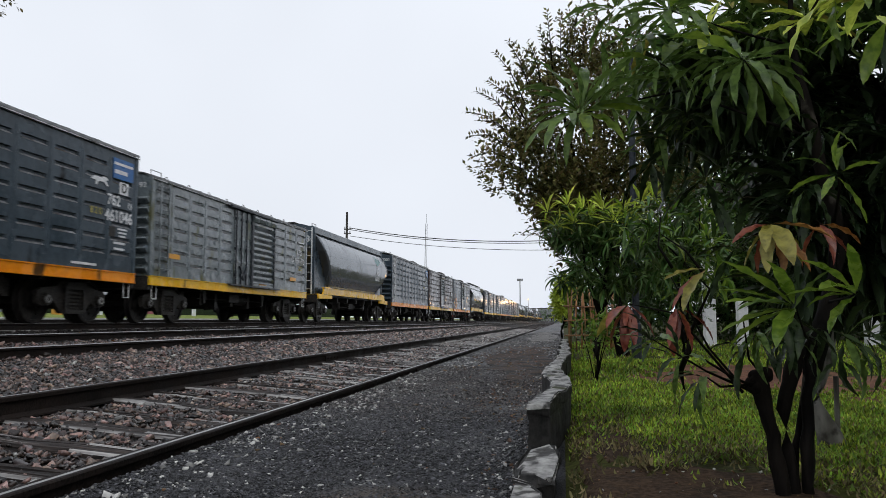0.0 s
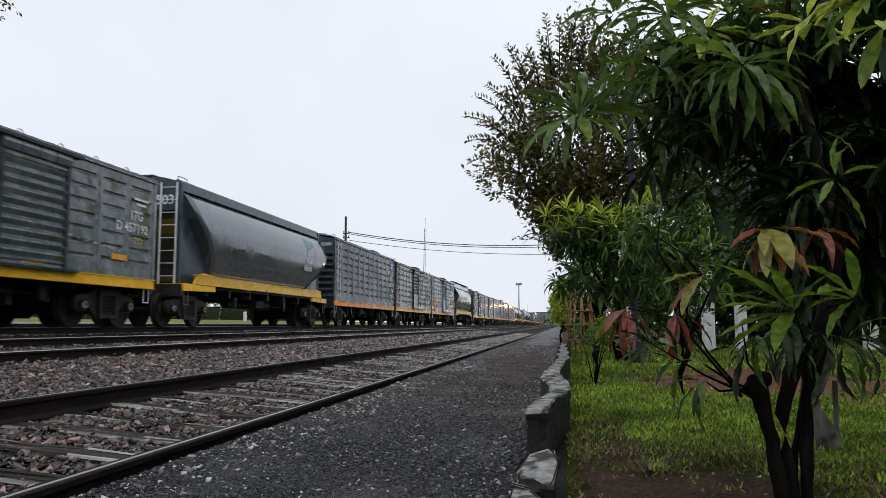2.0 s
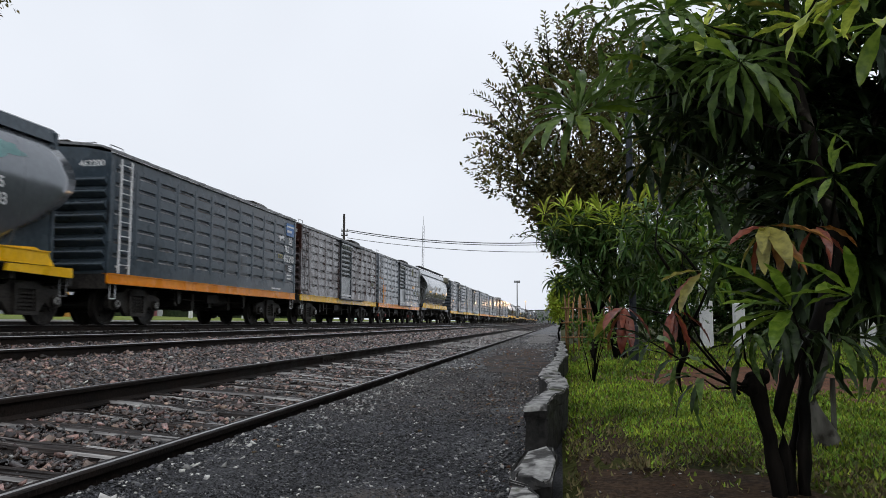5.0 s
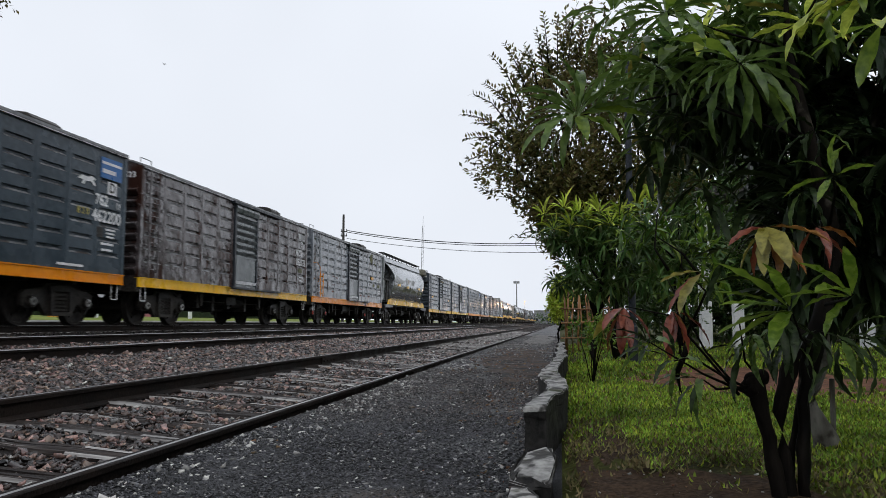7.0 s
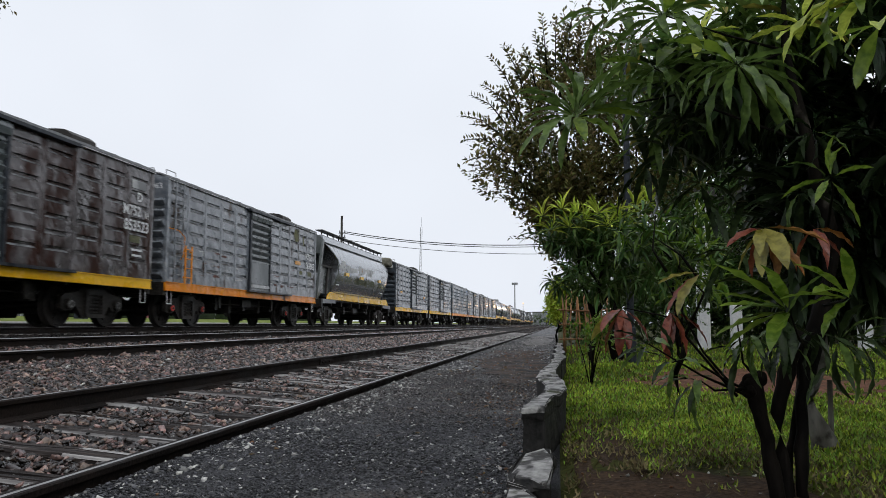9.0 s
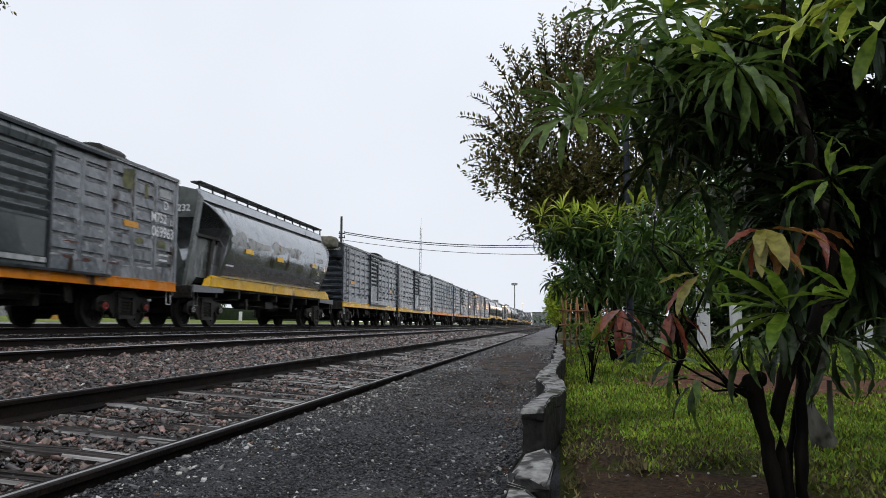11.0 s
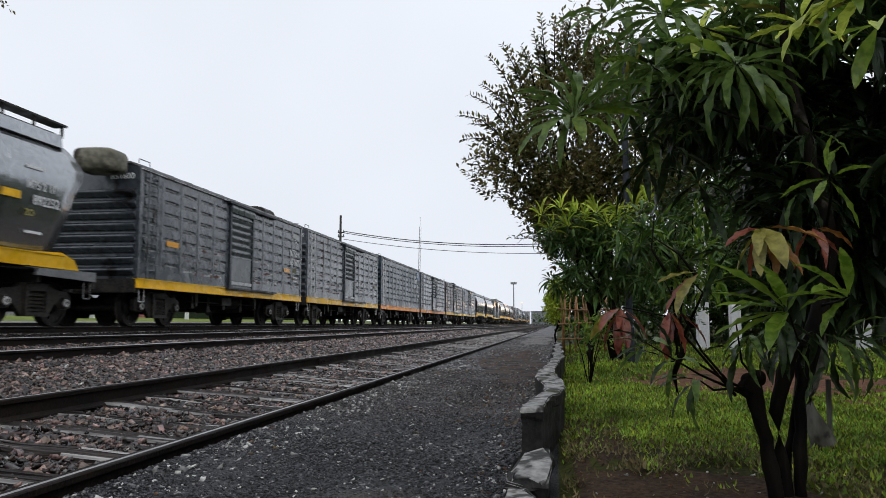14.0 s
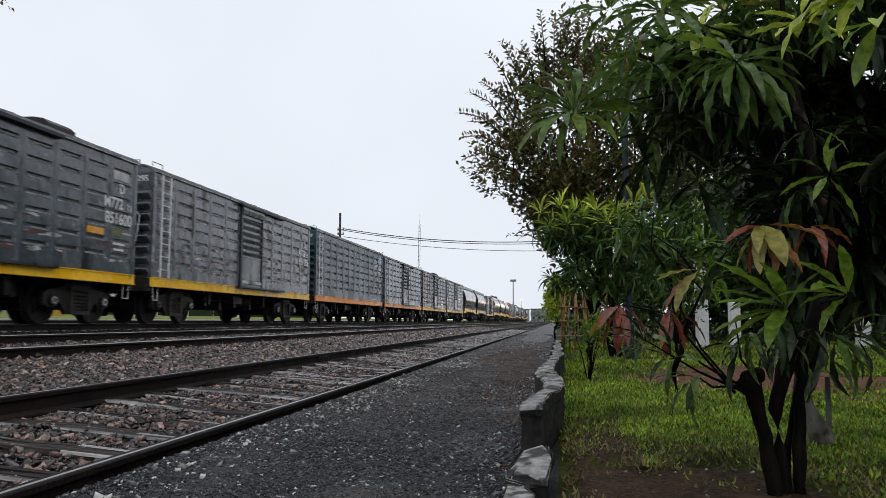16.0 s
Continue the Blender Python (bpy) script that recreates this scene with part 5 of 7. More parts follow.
    if number:
        if rail_top:
            lettering("marking", "M75 2 11", 0.22, facing("side", HALF + 0.046, 4.70, 2.68), WHITE_PAINT, wagon)
            lettering("marking", number, 0.26, facing("side", HALF + 0.046, 4.86, 2.40), WHITE_PAINT, wagon)
            lettering("marking", "ZO", 0.18, facing("side", HALF + 0.046, 4.38, 2.14), YELLOW_MARK, wagon)
            for k, (yy, z, w) in enumerate(((-4.1, 1.86, 0.5), (4.5, 3.02, 0.5), (4.65, 1.80, 0.5))):
                part("marking", shared(("note", w), lambda: plate_mesh("marking", w, 0.05, WHITE_PAINT)), None, wagon, m=pose(HALF + (0.036 if z > 2 else -0.07), yy, z))
        else:
            lettering("marking", number, 0.3, facing("side", HALF + 0.046, e - 2.5, 2.25), WHITE_PAINT, wagon)
            lettering("marking", "D", 0.32, facing("side", HALF + 0.05, e - 2.45, 2.86), WHITE_PAINT, wagon)
            lettering("marking", "M75", 0.28, facing("side", HALF + 0.05, e - 2.4, 2.55), WHITE_PAINT, wagon)
            part("badge", blot_mesh(1.1, 0.36, 3, 3.22, TEAL), None, wagon, "faded teal emblem", pose(0, e - 2.2, 3.22))
        lettering("marking", number, 0.27 if rail_top else 0.36, facing("end", 0.45, -e + top - 0.02, 3.42), WHITE_PAINT, wagon)
    for yy, z in chips:
        part("reflector", shared("yellow reflector", lambda: plate_mesh("reflector", 0.62, 0.15, YELLOW)), None, wagon, "yellow plate", pose(HALF + 0.045, yy, z))
    return wagon


TRAIN = [
    box_wagon(10.45, CLEAN_GREY, ORANGE, "dark grey covered wagon with orange sill and blue panel", "none", number="461046", code="762", end_number="461046", badge=True, ladder=WHITE_PAINT, seed=1),
    box_wagon(22.88, OLIVE_GREY, YELLOW, "weathered olive-grey covered wagon with plug door", "plug", 11.45, number="457192", code="17G", end_number="457192", chips=((4.2, 1.62), (1.35, 1.2), (-4.6, 1.75)), seed=2),
    hopper_wagon(36.28, HOPPER_GREY, YELLOW, "grey bulging hopper wagon with yellow sill", 12.5, "626503", seed=3, frame_paint=CLEAN_GREY),
    box_wagon(49.75, CLEAN_GREY, ORANGE, "dark grey covered wagon with white ladder and blue panel", "none", number="462200", code="762", end_number="462200", badge=True, ladder=WHITE_PAINT, seed=4, hatches=True),
    box_wagon(62.55, BROWN_GREY, YELLOW, "rust-streaked brown-grey covered wagon, door ajar at the sill", "slide", 12.2, number="853523", code="M752", end_number="853523", hatches=True, seed=5),
    box_wagon(75.45, WORN_GREY, ORANGE, "worn grey covered wagon with orange sill", "slide", 12.2, number="069963", code="M752", end_number="069963", hatches=True, chips=((3.9, 2.4),), seed=6),
    hopper_wagon(89.15, HOPPER_PALE, YELLOW, "pale patched hopper wagon with dark running boards", 13.3, "892232", True, 7, ((-2.84, 2.4), (-0.05, 2.37), (3.8, 2.44)), GREY_STEEL, FRAME_GREY),
    box_wagon(103.32, MID_GREY, YELLOW, "worn grey covered wagon with amber plates", "slide", 11.8, number="851600", code="M772", end_number="851600", hatches=True, chips=((-4.25, 2.1), (4.3, 2.02)), seed=8),
    box_wagon(116.1, PALE_GREY, YELLOW, "pale grey covered wagon with pale ladder", "slide", 12.2, number="851295", code="M752", end_number="851295", ladder=WHITE_PAINT, seed=9),
    box_wagon(129.2, CLEAN_GREY, ORANGE, "dark grey covered wagon with white ladder", "none", 12.3, number="462117", code="762", end_number="462117", ladder=WHITE_PAINT, badge=True, seed=10),
    box_wagon(142.1, PALE_GREY, ORANGE, "pale grey covered wagon with orange sill", "slide", seed=11),
    box_wagon(155.0, BROWN_GREY, YELLOW, "rust-streaked brown-grey covered wagon", "slide", seed=12, hatches=True),
    box_wagon(167.9, WORN_GREY, YELLOW, "worn grey covered wagon with yellow sill", "slide", seed=13),
    hopper_wagon(181.2, HOPPER_GREY, YELLOW, "grey bulging hopper wagon with yellow sill", 12.5, seed=14, frame_paint=CLEAN_GREY),
]
# the older plug-door wagon has a lower body
LOWER = Matrix.Translation((0, 0, 1.13)) @ Matrix.Diagonal((1, 1, 0.9, 1)) @ Matrix.Translation((0, 0, -1.13))
for child in TRAIN[1].children:
    if child.name.split(".")[0] not in ("underframe", "bogie", "side_sill", "headstock", "coupler", "step_iron"):
        child.matrix_basis = LOWER @ child.matrix_basis
FAR = [(2, 194.7), (1, 208.0), (6, 221.6), (2, 235.4), (2, 248.9), (4, 262.3), (5, 275.2), (6, 288.9), (8, 302.9), (2, 316.3), (5, 329.6), (4, 342.6), (2, 356.0)]
for which, y in FAR:
    far = copy_thing(TRAIN[which], pose(TRAIN_X, y, RAIL_Z))
    TRAIN.append(far)
part("handrail", bent_rail_mesh(ORANGE, [(HALF + 0.02, -5.35, 1.75), (HALF + 0.1, -5.35, 1.85), (HALF + 0.1, -5.3, 2.35), (HALF + 0.08, -5.6, 2.5), (HALF + 0.02, -6.0, 2.52)]), None, TRAIN[5], "bent orange handrail")
part("ladder", ladder_mesh(ORANGE, 1.15, 2.15, 4, 0.36), None, TRAIN[5], "short orange ladder", pose(HALF, -4.98, 0))
for k in (4, 7):
    part("handrail", bent_rail_mesh(WHITE_PAINT, [(1.2, 6.02, 1.95), (1.3, 6.2, 1.98), (1.35, 6.25, 2.6), (1.3, 6.2, 2.7), (1.2, 6.02, 2.7)]), None, TRAIN[k], "bent white handrail")
bm = bmesh.new()
bmesh.ops.create_icosphere(bm, subdivisions=4, radius=1)
for v in bm.verts:
    v.co = Vector([math.copysign(abs(c) ** 0.38, c) for c in v.co])
    v.co += v.normal * (0.07 * noise.noise(v.co * 2.3) + 0.03 * noise.noise(v.co * 6.0))
    v.co = Vector((v.co.x * 0.5, v.co.y * 0.46, v.co.z * 0.27))
part("tarpaulin", bm, OLIVE_TARP, TRAIN[7], "folded olive tarpaulin lashed to the wagon's end", pose(0.8, -6.52, 3.83), smooth=True)
for y, z, w, h in ((3.8, 3.45, 0.6, 0.5), (4.3, 2.05, 0.4, 0.14), (4.55, 3.3, 0.16, 0.4)):
    bm = bmesh.new()
    ring = [(w / 2 * math.copysign(abs(math.cos(a)) ** 0.5, math.cos(a)) * (1 + 0.08 * math.sin(5 * a + y)), h / 2 * math.copysign(abs(math.sin(a)) ** 0.6, math.sin(a)) * (1 + 0.12 * math.sin(4 * a + z))) for a in np.linspace(0, 6.283, 18)[:-1]]
    bm.faces.new([bm.verts.new((0, u, v)) for u, v in ring])
    part("moss_stain", bm, MOSS_STAIN, TRAIN[5], "yellow-green stain", pose(HALF + 0.004, y, z))


def peeling_paint(wagon, spans, count, seed):
    """Ragged flakes lifting off the lower sheets: pale primer and, in fewer places, red-brown rust under the ribs."""
    rng = random.Random(seed)
    for mat, share, label in ((PATCH_PAINT, 0.55, "pale primer showing through peeled paint"), (PEELED_RUST, 0.45, "red-brown rust where paint has peeled")):
        bm = bmesh.new()
        for k in range(int(count * share)):
            a, b = rng.choice(spans)
            y = rng.uniform(a, b)
            z = 1.39 + 0.321 * (rng.choice((0, 0, 0, 1, 1, 2)) + 0.5) - rng.uniform(0.085, 0.14)
            w, h = rng.uniform(0.06, 0.26), rng.uniform(0.012, 0.045)
            ring = [(w * math.cos(t) * rng.uniform(0.6, 1.1), h * math.sin(t) * rng.uniform(0.4, 1.3)) for t in np.linspace(0, 6.283, 14)[:-1]]
            bm.faces.new([bm.verts.new((0.0006 * k / count, y + u, z + v)) for u, v in ring])
        tagged(part("peeling_paint", bm, mat, wagon, label, pose(HALF + (0.003 if mat is PATCH_PAINT else 0.0045), 0, 0)), label, kind="stuff")


peeling_paint(TRAIN[7], ((-3.6, -1.1), (1.0, 3.4), (4.5, 5.6)), 90, 71)
peeling_paint(TRAIN[8], ((-4.5, -1.2), (1.1, 5.2)), 80, 72)
peeling_paint(TRAIN[5], ((-4.5, -1.2), (1.1, 5.2)), 40, 73)
for ob in TRAIN[5].children_recursive:
    if ob.name.startswith("axle_box"):
        ob.data = shared("red axle cap", lambda: axle_cap_mesh(CAP_RED))
        tagged(ob, "axle box with a red cap")
STARTS = [ob.matrix_basis.translation.y for ob in TRAIN]


def motions():
    """The train rolls past at a steady pace, and the wheels turn with it."""
    for wagon, start in zip(TRAIN, STARTS):
        walk(wagon, [(t, pose(TRAIN_X, start - SPEED * t - GAIN * t * t / 2, RAIL_Z)) for t in range(17)])
    walk(BIRD, [(t, pose(x, BIRD_Y, z, 0, 25, 0)) for t, x, z in BIRD_ROWS])
    for wheels, dy in WHEELSETS:
        walk(wheels, [(k / 10, pose(0, dy, 0.46, math.degrees((SPEED * k / 10 + GAIN * k * k / 200) / 0.455), 0, 0)) for k in range(161)])


# ---- kerb ----
def kerb_block(m, outline, height, label, rough, seed, pale=0.45):
    """A cast concrete edging block: a curved plan, a rough pale top over dark sides and a bullnosed lip on the path
    side.
    """
    rng = random.Random(seed)
    bm = bmesh.new()
    levels = [(0.0, 0.012), (height * 0.35, 0.004), (height * 0.74, 0.0), (height * 0.80, -0.012), (height * 0.90, -0.022), (height * 0.96, -0.014), (height, 0.006)]
    cx, cy = sum(p[0] for p in outline) / len(outline), sum(p[1] for p in outline) / len(outline)
    rings = []
    for z, draw in levels:
        ring = []
        for x, y in outline:
            d = Vector((x - cx, y - cy))
            k = draw if x < cx else draw * 0.3
            d = d - d.normalized() * k
            ring.append(bm.verts.new((cx + d.x + rng.uniform(-1, 1) * rough, cy + d.y + rng.uniform(-1, 1) * rough, z + (rng.uniform(-1, 1) * rough * 1.6 if z > 0 else 0))))
        rings.append(ring)
    n = len(outline)
    for lo, hi in zip(rings, rings[1:]):
        for i in range(n):
            bm.faces.new((lo[i], lo[(i + 1) % n], hi[(i + 1) % n], hi[i]))
    bmesh.ops.triangulate(bm, faces=[bm.faces.new(rings[-1]), bm.faces.new(rings[0][::-1])])
    bmesh.ops.bevel(bm, geom=[e for e in bm.edges if e.is_boundary or all(abs(v.co.z - height) < rough * 2 for v in e.verts) and len(e.link_faces) == 2 and abs(e.link_faces[0].normal.z - e.link_faces[1].normal.z) > 0.4], offset=0.006, segments=2, affect="EDGES")
    ready(bm)
    # Faces turned up get the pale concrete, all others the dark one.
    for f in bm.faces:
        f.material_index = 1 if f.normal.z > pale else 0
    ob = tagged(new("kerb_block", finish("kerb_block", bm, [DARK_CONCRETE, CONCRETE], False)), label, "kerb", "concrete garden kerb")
    ob.matrix_basis = m
    return ob


def wave(y0, y1, xl0, xr0, deep=0.085, n=10):
    """Plan of one block: square front, a hollow scooped out of the path side, the back swung out to the lawn."""
    pts = []
    for i in range(n + 1):
        f = i / n
        pts.append((xl0 + deep * math.sin(math.pi * min(1, f * 1.06)) ** 1.3, y0 + (y1 - y0) * f))
    for i in range(n, -1, -1):
        f = i / n
        pts.append((xr0 + 0.055 * math.sin(math.pi * f), y0 + (y1 - y0) * f))
    return pts


def swung(y0, y1, n=16):
    """Plan of a block of the swinging near edge: the path side leads, the lawn side follows a little later."""
    def smooth(y, at, x):
        k = min(max(sum(q <= y for q in at) - 1, 0), len(at) - 2)
        f = min(1, max(0, (y - at[k]) / (at[k + 1] - at[k])))
        return x[k] + (x[k + 1] - x[k]) * f * f * (3 - 2 * f)
    ys = [y0 + (y1 - y0) * i / n for i in range(n + 1)]
    path_side = [(smooth(y, (3.5, 4.5, 5.65, 8.1), (-0.163, -0.070, -0.156, -0.07)), y) for y in ys]
    lawn_side = [(smooth(y, (3.5, 4.7, 6.3, 8.3), (-0.066, 0.040, -0.026, 0.025)), y + (0.06 if y == y0 else 0)) for y in reversed(ys)]
    return path_side + lawn_side


kerb_block(pose(0, 0, 0.0), swung(3.48, 5.6), 0.285, "scalloped concrete kerb block with dark sides and a pale top", 0.005, 1)
kerb_block(pose(0, 0, 0.0), swung(5.63, 8.1), 0.283, "scalloped concrete kerb block with dark sides and a pale top", 0.005, 2)
kerb_block(pose(0, 0, -0.01), wave(8.3, 10.4, -0.09, 0.03, 0.05), 0.285, "scalloped grey concrete kerb block, leaning", 0.004, 3)
kerb_block(pose(0, 0, -0.02), wave(10.6, 12.8, -0.085, 0.04, 0.06), 0.27, "scalloped grey concrete kerb block", 0.004, 4)
kerb_block(pose(0, 0, -0.02), wave(13.0, 15.2, -0.08, 0.04, 0.06), 0.26, "scalloped grey concrete kerb block", 0.004, 5)
kerb_block(pose(0, 0, -0.02), wave(15.4, 17.6, -0.07, 0.05, 0.06), 0.26, "scalloped grey concrete kerb block", 0.004, 6)
kerb_block(pose(0, 0, -0.02), [(-0.165, 2.72), (-0.16, 2.9), (-0.155, 3.1), (-0.13, 3.22), (-0.07, 3.24), (-0.03, 3.1), (-0.04, 2.9), (-0.05, 2.72), (-0.1, 2.70)], 0.15, "broken concrete kerb stump with crumbled core", 0.02, 7, 0.8)
kerb_block(pose(0, 0, -0.02), [(-0.175, 1.5), (-0.17, 1.9), (-0.172, 2.3), (-0.175, 2.68), (-0.12, 2.66), (-0.075, 2.52), (-0.08, 2.2), (-0.07, 1.5)], 0.12, "broken pale concrete kerb slab", 0.006, 8)


# ---- leaves ----
def leaf_template(droop, width=0.06, fold=0.3, steps=8, ripple=0.0, petiole=0.07):
    """A lance-shaped leaf of length 1 along y that bends down by droop radians, folded along its midrib, with a rippled margin."""
    v, f, y, z = [], [], 0.0, 0.0
    for i in range(steps + 1):
        s = i / steps
        blade = max(0.0, (s - petiole) / (1 - petiole))
        w = max(0.006 if s < 1 else 0.0, width * 2.65 * blade ** 0.62 * (1 - blade) ** 0.8)
        lift = 0.25 - droop * s ** 1.2
        up = ripple * math.sin(2.3 * i)
        v += [(-w, y, z + fold * w + up * w), (0, y, z), (w, y, z + fold * w - up * w)]
        y, z = y + math.cos(lift) / steps, z + math.sin(lift) / steps
    for i in range(steps):
        a = i * 3
        f += [(a, a + 1, a + 4, a + 3), (a + 1, a + 2, a + 5, a + 4)]
    return np.array(v, float), np.array(f)


LEAF_SHAPES = [leaf_template(d, w, fo, 4, r) for d, w, fo, r in ((0.6, 0.06, 0.3, 0.2), (1.0, 0.065, 0.35, 0.3), (1.4, 0.058, 0.3, 0.2), (0.8, 0.07, 0.4, 0.3))]
NEAR_SHAPES = [leaf_template(d, w, fo, 9, r) for d, w, fo, r in ((0.7, 0.066, 0.35, 0.35), (1.1, 0.072, 0.4, 0.3), (1.5, 0.064, 0.3, 0.4), (0.9, 0.078, 0.45, 0.3))]
BROAD_SHAPES = [leaf_template(d, w, fo, 9, r) for d, w, fo, r in ((0.35, 0.115, 0.3, 0.2), (0.6, 0.13, 0.4, 0.15), (0.9, 0.12, 0.3, 0.25), (0.5, 0.105, 0.45, 0.2))]


def small_leaf():
    v = np.array([(0, 0, 0), (-0.24, 0.45, 0.04), (0, 0.5, 0), (0.24, 0.45, 0.04), (0, 1, -0.08)], float)
    return v, np.array([(0, 3, 2, 1), (1, 2, 3, 4)])


def basis(ways, rng, flat=0.6):
    """Turns whose y axis goes along ways and whose z axis leans up."""
    y = ways / np.linalg.norm(ways, axis=1, keepdims=True)
    up = np.stack([rng.normal(0, 1 - flat, len(y)), rng.normal(0, 1 - flat, len(y)), np.ones(len(y))], -1)
    x = np.cross(y, up)
    x /= np.linalg.norm(x, axis=1, keepdims=True) + 1e-9
    z = np.cross(x, y)
    return np.stack([x, y, z], -1)


def rosette_ways(rng, n, axis, low=-0.75, high=0.75):
    """Directions of the leaves at a shoot's tip: a whorl from rising to hanging ones."""
    k = np.arange(n)
    around = k * 2.39996 + rng.uniform(0, 6.28)
    lift = np.linspace(high, low, n) + rng.uniform(-0.15, 0.15, n)
    w = np.stack([np.cos(around) * np.cos(lift), np.sin(around) * np.cos(lift), np.sin(lift)], -1)
    return w + 0.35 * np.array(axis)


def foliage(name, pieces, mats, parent=None, label="", category="", kind="stuff"):
    """Joins (vertices, faces, slot) pieces with quads into one object."""
    vs, fs, ss, base = [], [], [], 0
    for v, f, s in pieces:
        vs.append(v), fs.append(f + base), ss.append(np.full(len(f), s))
        base += len(v)
    me = soup(name, np.concatenate(vs), np.concatenate(fs), mats, np.concatenate(ss), True)
    if parent is not None:
        return part(name, me, None, parent, label, kind=kind)
    return tagged(new(name, me), label, category, kind=kind)


def whorls(rng, places, sizes, count, low=-0.8, high=0.7, spread=0.3, axis=(0, 0, 0.3)):
    """Whorls of long leaves at many places, as one piece list."""
    out = []
    for shape in range(len(LEAF_SHAPES)):
        P, W, L = [], [], []
        for p, size in zip(places, sizes):
            n = count // len(LEAF_SHAPES) + 1
            w = rosette_ways(rng, n, axis, low, high)
            P.append(np.repeat([p], n, 0) + w * 0.02)
            W.append(w)
            L.append(size * rng.uniform(1 - spread, 1 + spread, n))
        P, W, L = np.concatenate(P), np.concatenate(W), np.concatenate(L)
        t, f = LEAF_SHAPES[shape]
        v, q = scatter(t, f, P, L[:, None] * np.ones((1, 3)), basis(W, rng))
        out.append((v, q))
    return out


def in_ellipsoid(rng, n, centre, radii, shell=0.0):
    d = rng.normal(0, 1, (n, 3))
    d /= np.linalg.norm(d, axis=1, keepdims=True)
    r = (shell ** 3 + (1 - shell ** 3) * rng.random(n)) ** (1 / 3)
    return np.array(centre) + d * r[:, None] * np.array(radii)


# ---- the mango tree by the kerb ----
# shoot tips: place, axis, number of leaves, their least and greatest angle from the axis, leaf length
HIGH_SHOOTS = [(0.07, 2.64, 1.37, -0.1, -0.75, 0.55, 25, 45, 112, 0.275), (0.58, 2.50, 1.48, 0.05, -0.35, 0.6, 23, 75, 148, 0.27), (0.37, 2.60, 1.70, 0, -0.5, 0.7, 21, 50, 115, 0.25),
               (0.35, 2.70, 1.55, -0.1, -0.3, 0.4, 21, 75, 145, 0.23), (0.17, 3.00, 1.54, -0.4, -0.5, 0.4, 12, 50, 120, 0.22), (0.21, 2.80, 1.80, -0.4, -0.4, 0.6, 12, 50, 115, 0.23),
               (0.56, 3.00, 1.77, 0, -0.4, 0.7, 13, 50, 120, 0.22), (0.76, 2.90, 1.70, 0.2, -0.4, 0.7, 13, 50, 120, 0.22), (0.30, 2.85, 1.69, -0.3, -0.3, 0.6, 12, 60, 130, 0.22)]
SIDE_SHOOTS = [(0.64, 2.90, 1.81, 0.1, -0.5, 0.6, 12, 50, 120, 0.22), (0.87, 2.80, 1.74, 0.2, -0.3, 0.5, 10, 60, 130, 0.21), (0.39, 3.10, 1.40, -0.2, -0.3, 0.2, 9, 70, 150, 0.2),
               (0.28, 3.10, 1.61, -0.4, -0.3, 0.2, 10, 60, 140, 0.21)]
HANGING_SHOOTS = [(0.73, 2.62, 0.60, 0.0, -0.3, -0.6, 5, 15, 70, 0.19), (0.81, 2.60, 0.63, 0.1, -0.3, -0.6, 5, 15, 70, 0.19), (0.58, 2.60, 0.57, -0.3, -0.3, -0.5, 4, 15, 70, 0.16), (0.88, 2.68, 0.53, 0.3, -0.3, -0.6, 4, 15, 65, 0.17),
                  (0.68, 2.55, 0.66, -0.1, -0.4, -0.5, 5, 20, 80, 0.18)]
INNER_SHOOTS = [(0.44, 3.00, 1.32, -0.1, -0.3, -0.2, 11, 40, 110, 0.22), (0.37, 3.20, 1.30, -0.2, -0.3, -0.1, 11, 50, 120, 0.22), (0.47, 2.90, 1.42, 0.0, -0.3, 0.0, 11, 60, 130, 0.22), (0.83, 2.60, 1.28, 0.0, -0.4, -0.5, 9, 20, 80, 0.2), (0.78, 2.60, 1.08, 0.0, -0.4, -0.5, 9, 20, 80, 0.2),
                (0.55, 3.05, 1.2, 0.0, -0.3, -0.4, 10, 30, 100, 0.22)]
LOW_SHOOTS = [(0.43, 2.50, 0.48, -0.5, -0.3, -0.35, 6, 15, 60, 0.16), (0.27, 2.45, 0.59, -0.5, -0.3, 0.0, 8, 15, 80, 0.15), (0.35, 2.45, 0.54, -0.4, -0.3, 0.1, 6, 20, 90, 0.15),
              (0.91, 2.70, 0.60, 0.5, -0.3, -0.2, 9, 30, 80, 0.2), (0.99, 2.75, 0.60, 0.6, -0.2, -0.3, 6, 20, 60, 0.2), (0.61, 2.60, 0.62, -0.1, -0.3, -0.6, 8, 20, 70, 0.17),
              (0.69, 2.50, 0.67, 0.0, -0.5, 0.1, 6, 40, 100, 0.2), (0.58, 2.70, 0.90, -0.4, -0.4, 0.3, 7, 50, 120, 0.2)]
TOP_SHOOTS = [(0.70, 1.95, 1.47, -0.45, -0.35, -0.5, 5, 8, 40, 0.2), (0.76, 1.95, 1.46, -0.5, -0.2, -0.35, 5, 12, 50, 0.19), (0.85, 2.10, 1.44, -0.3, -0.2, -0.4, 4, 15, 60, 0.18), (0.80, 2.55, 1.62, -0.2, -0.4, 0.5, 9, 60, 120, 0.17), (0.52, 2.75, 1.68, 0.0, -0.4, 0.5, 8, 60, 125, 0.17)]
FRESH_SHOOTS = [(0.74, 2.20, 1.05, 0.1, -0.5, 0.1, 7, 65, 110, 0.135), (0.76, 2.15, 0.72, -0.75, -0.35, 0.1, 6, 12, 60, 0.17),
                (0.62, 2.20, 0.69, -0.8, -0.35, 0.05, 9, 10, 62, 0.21)]
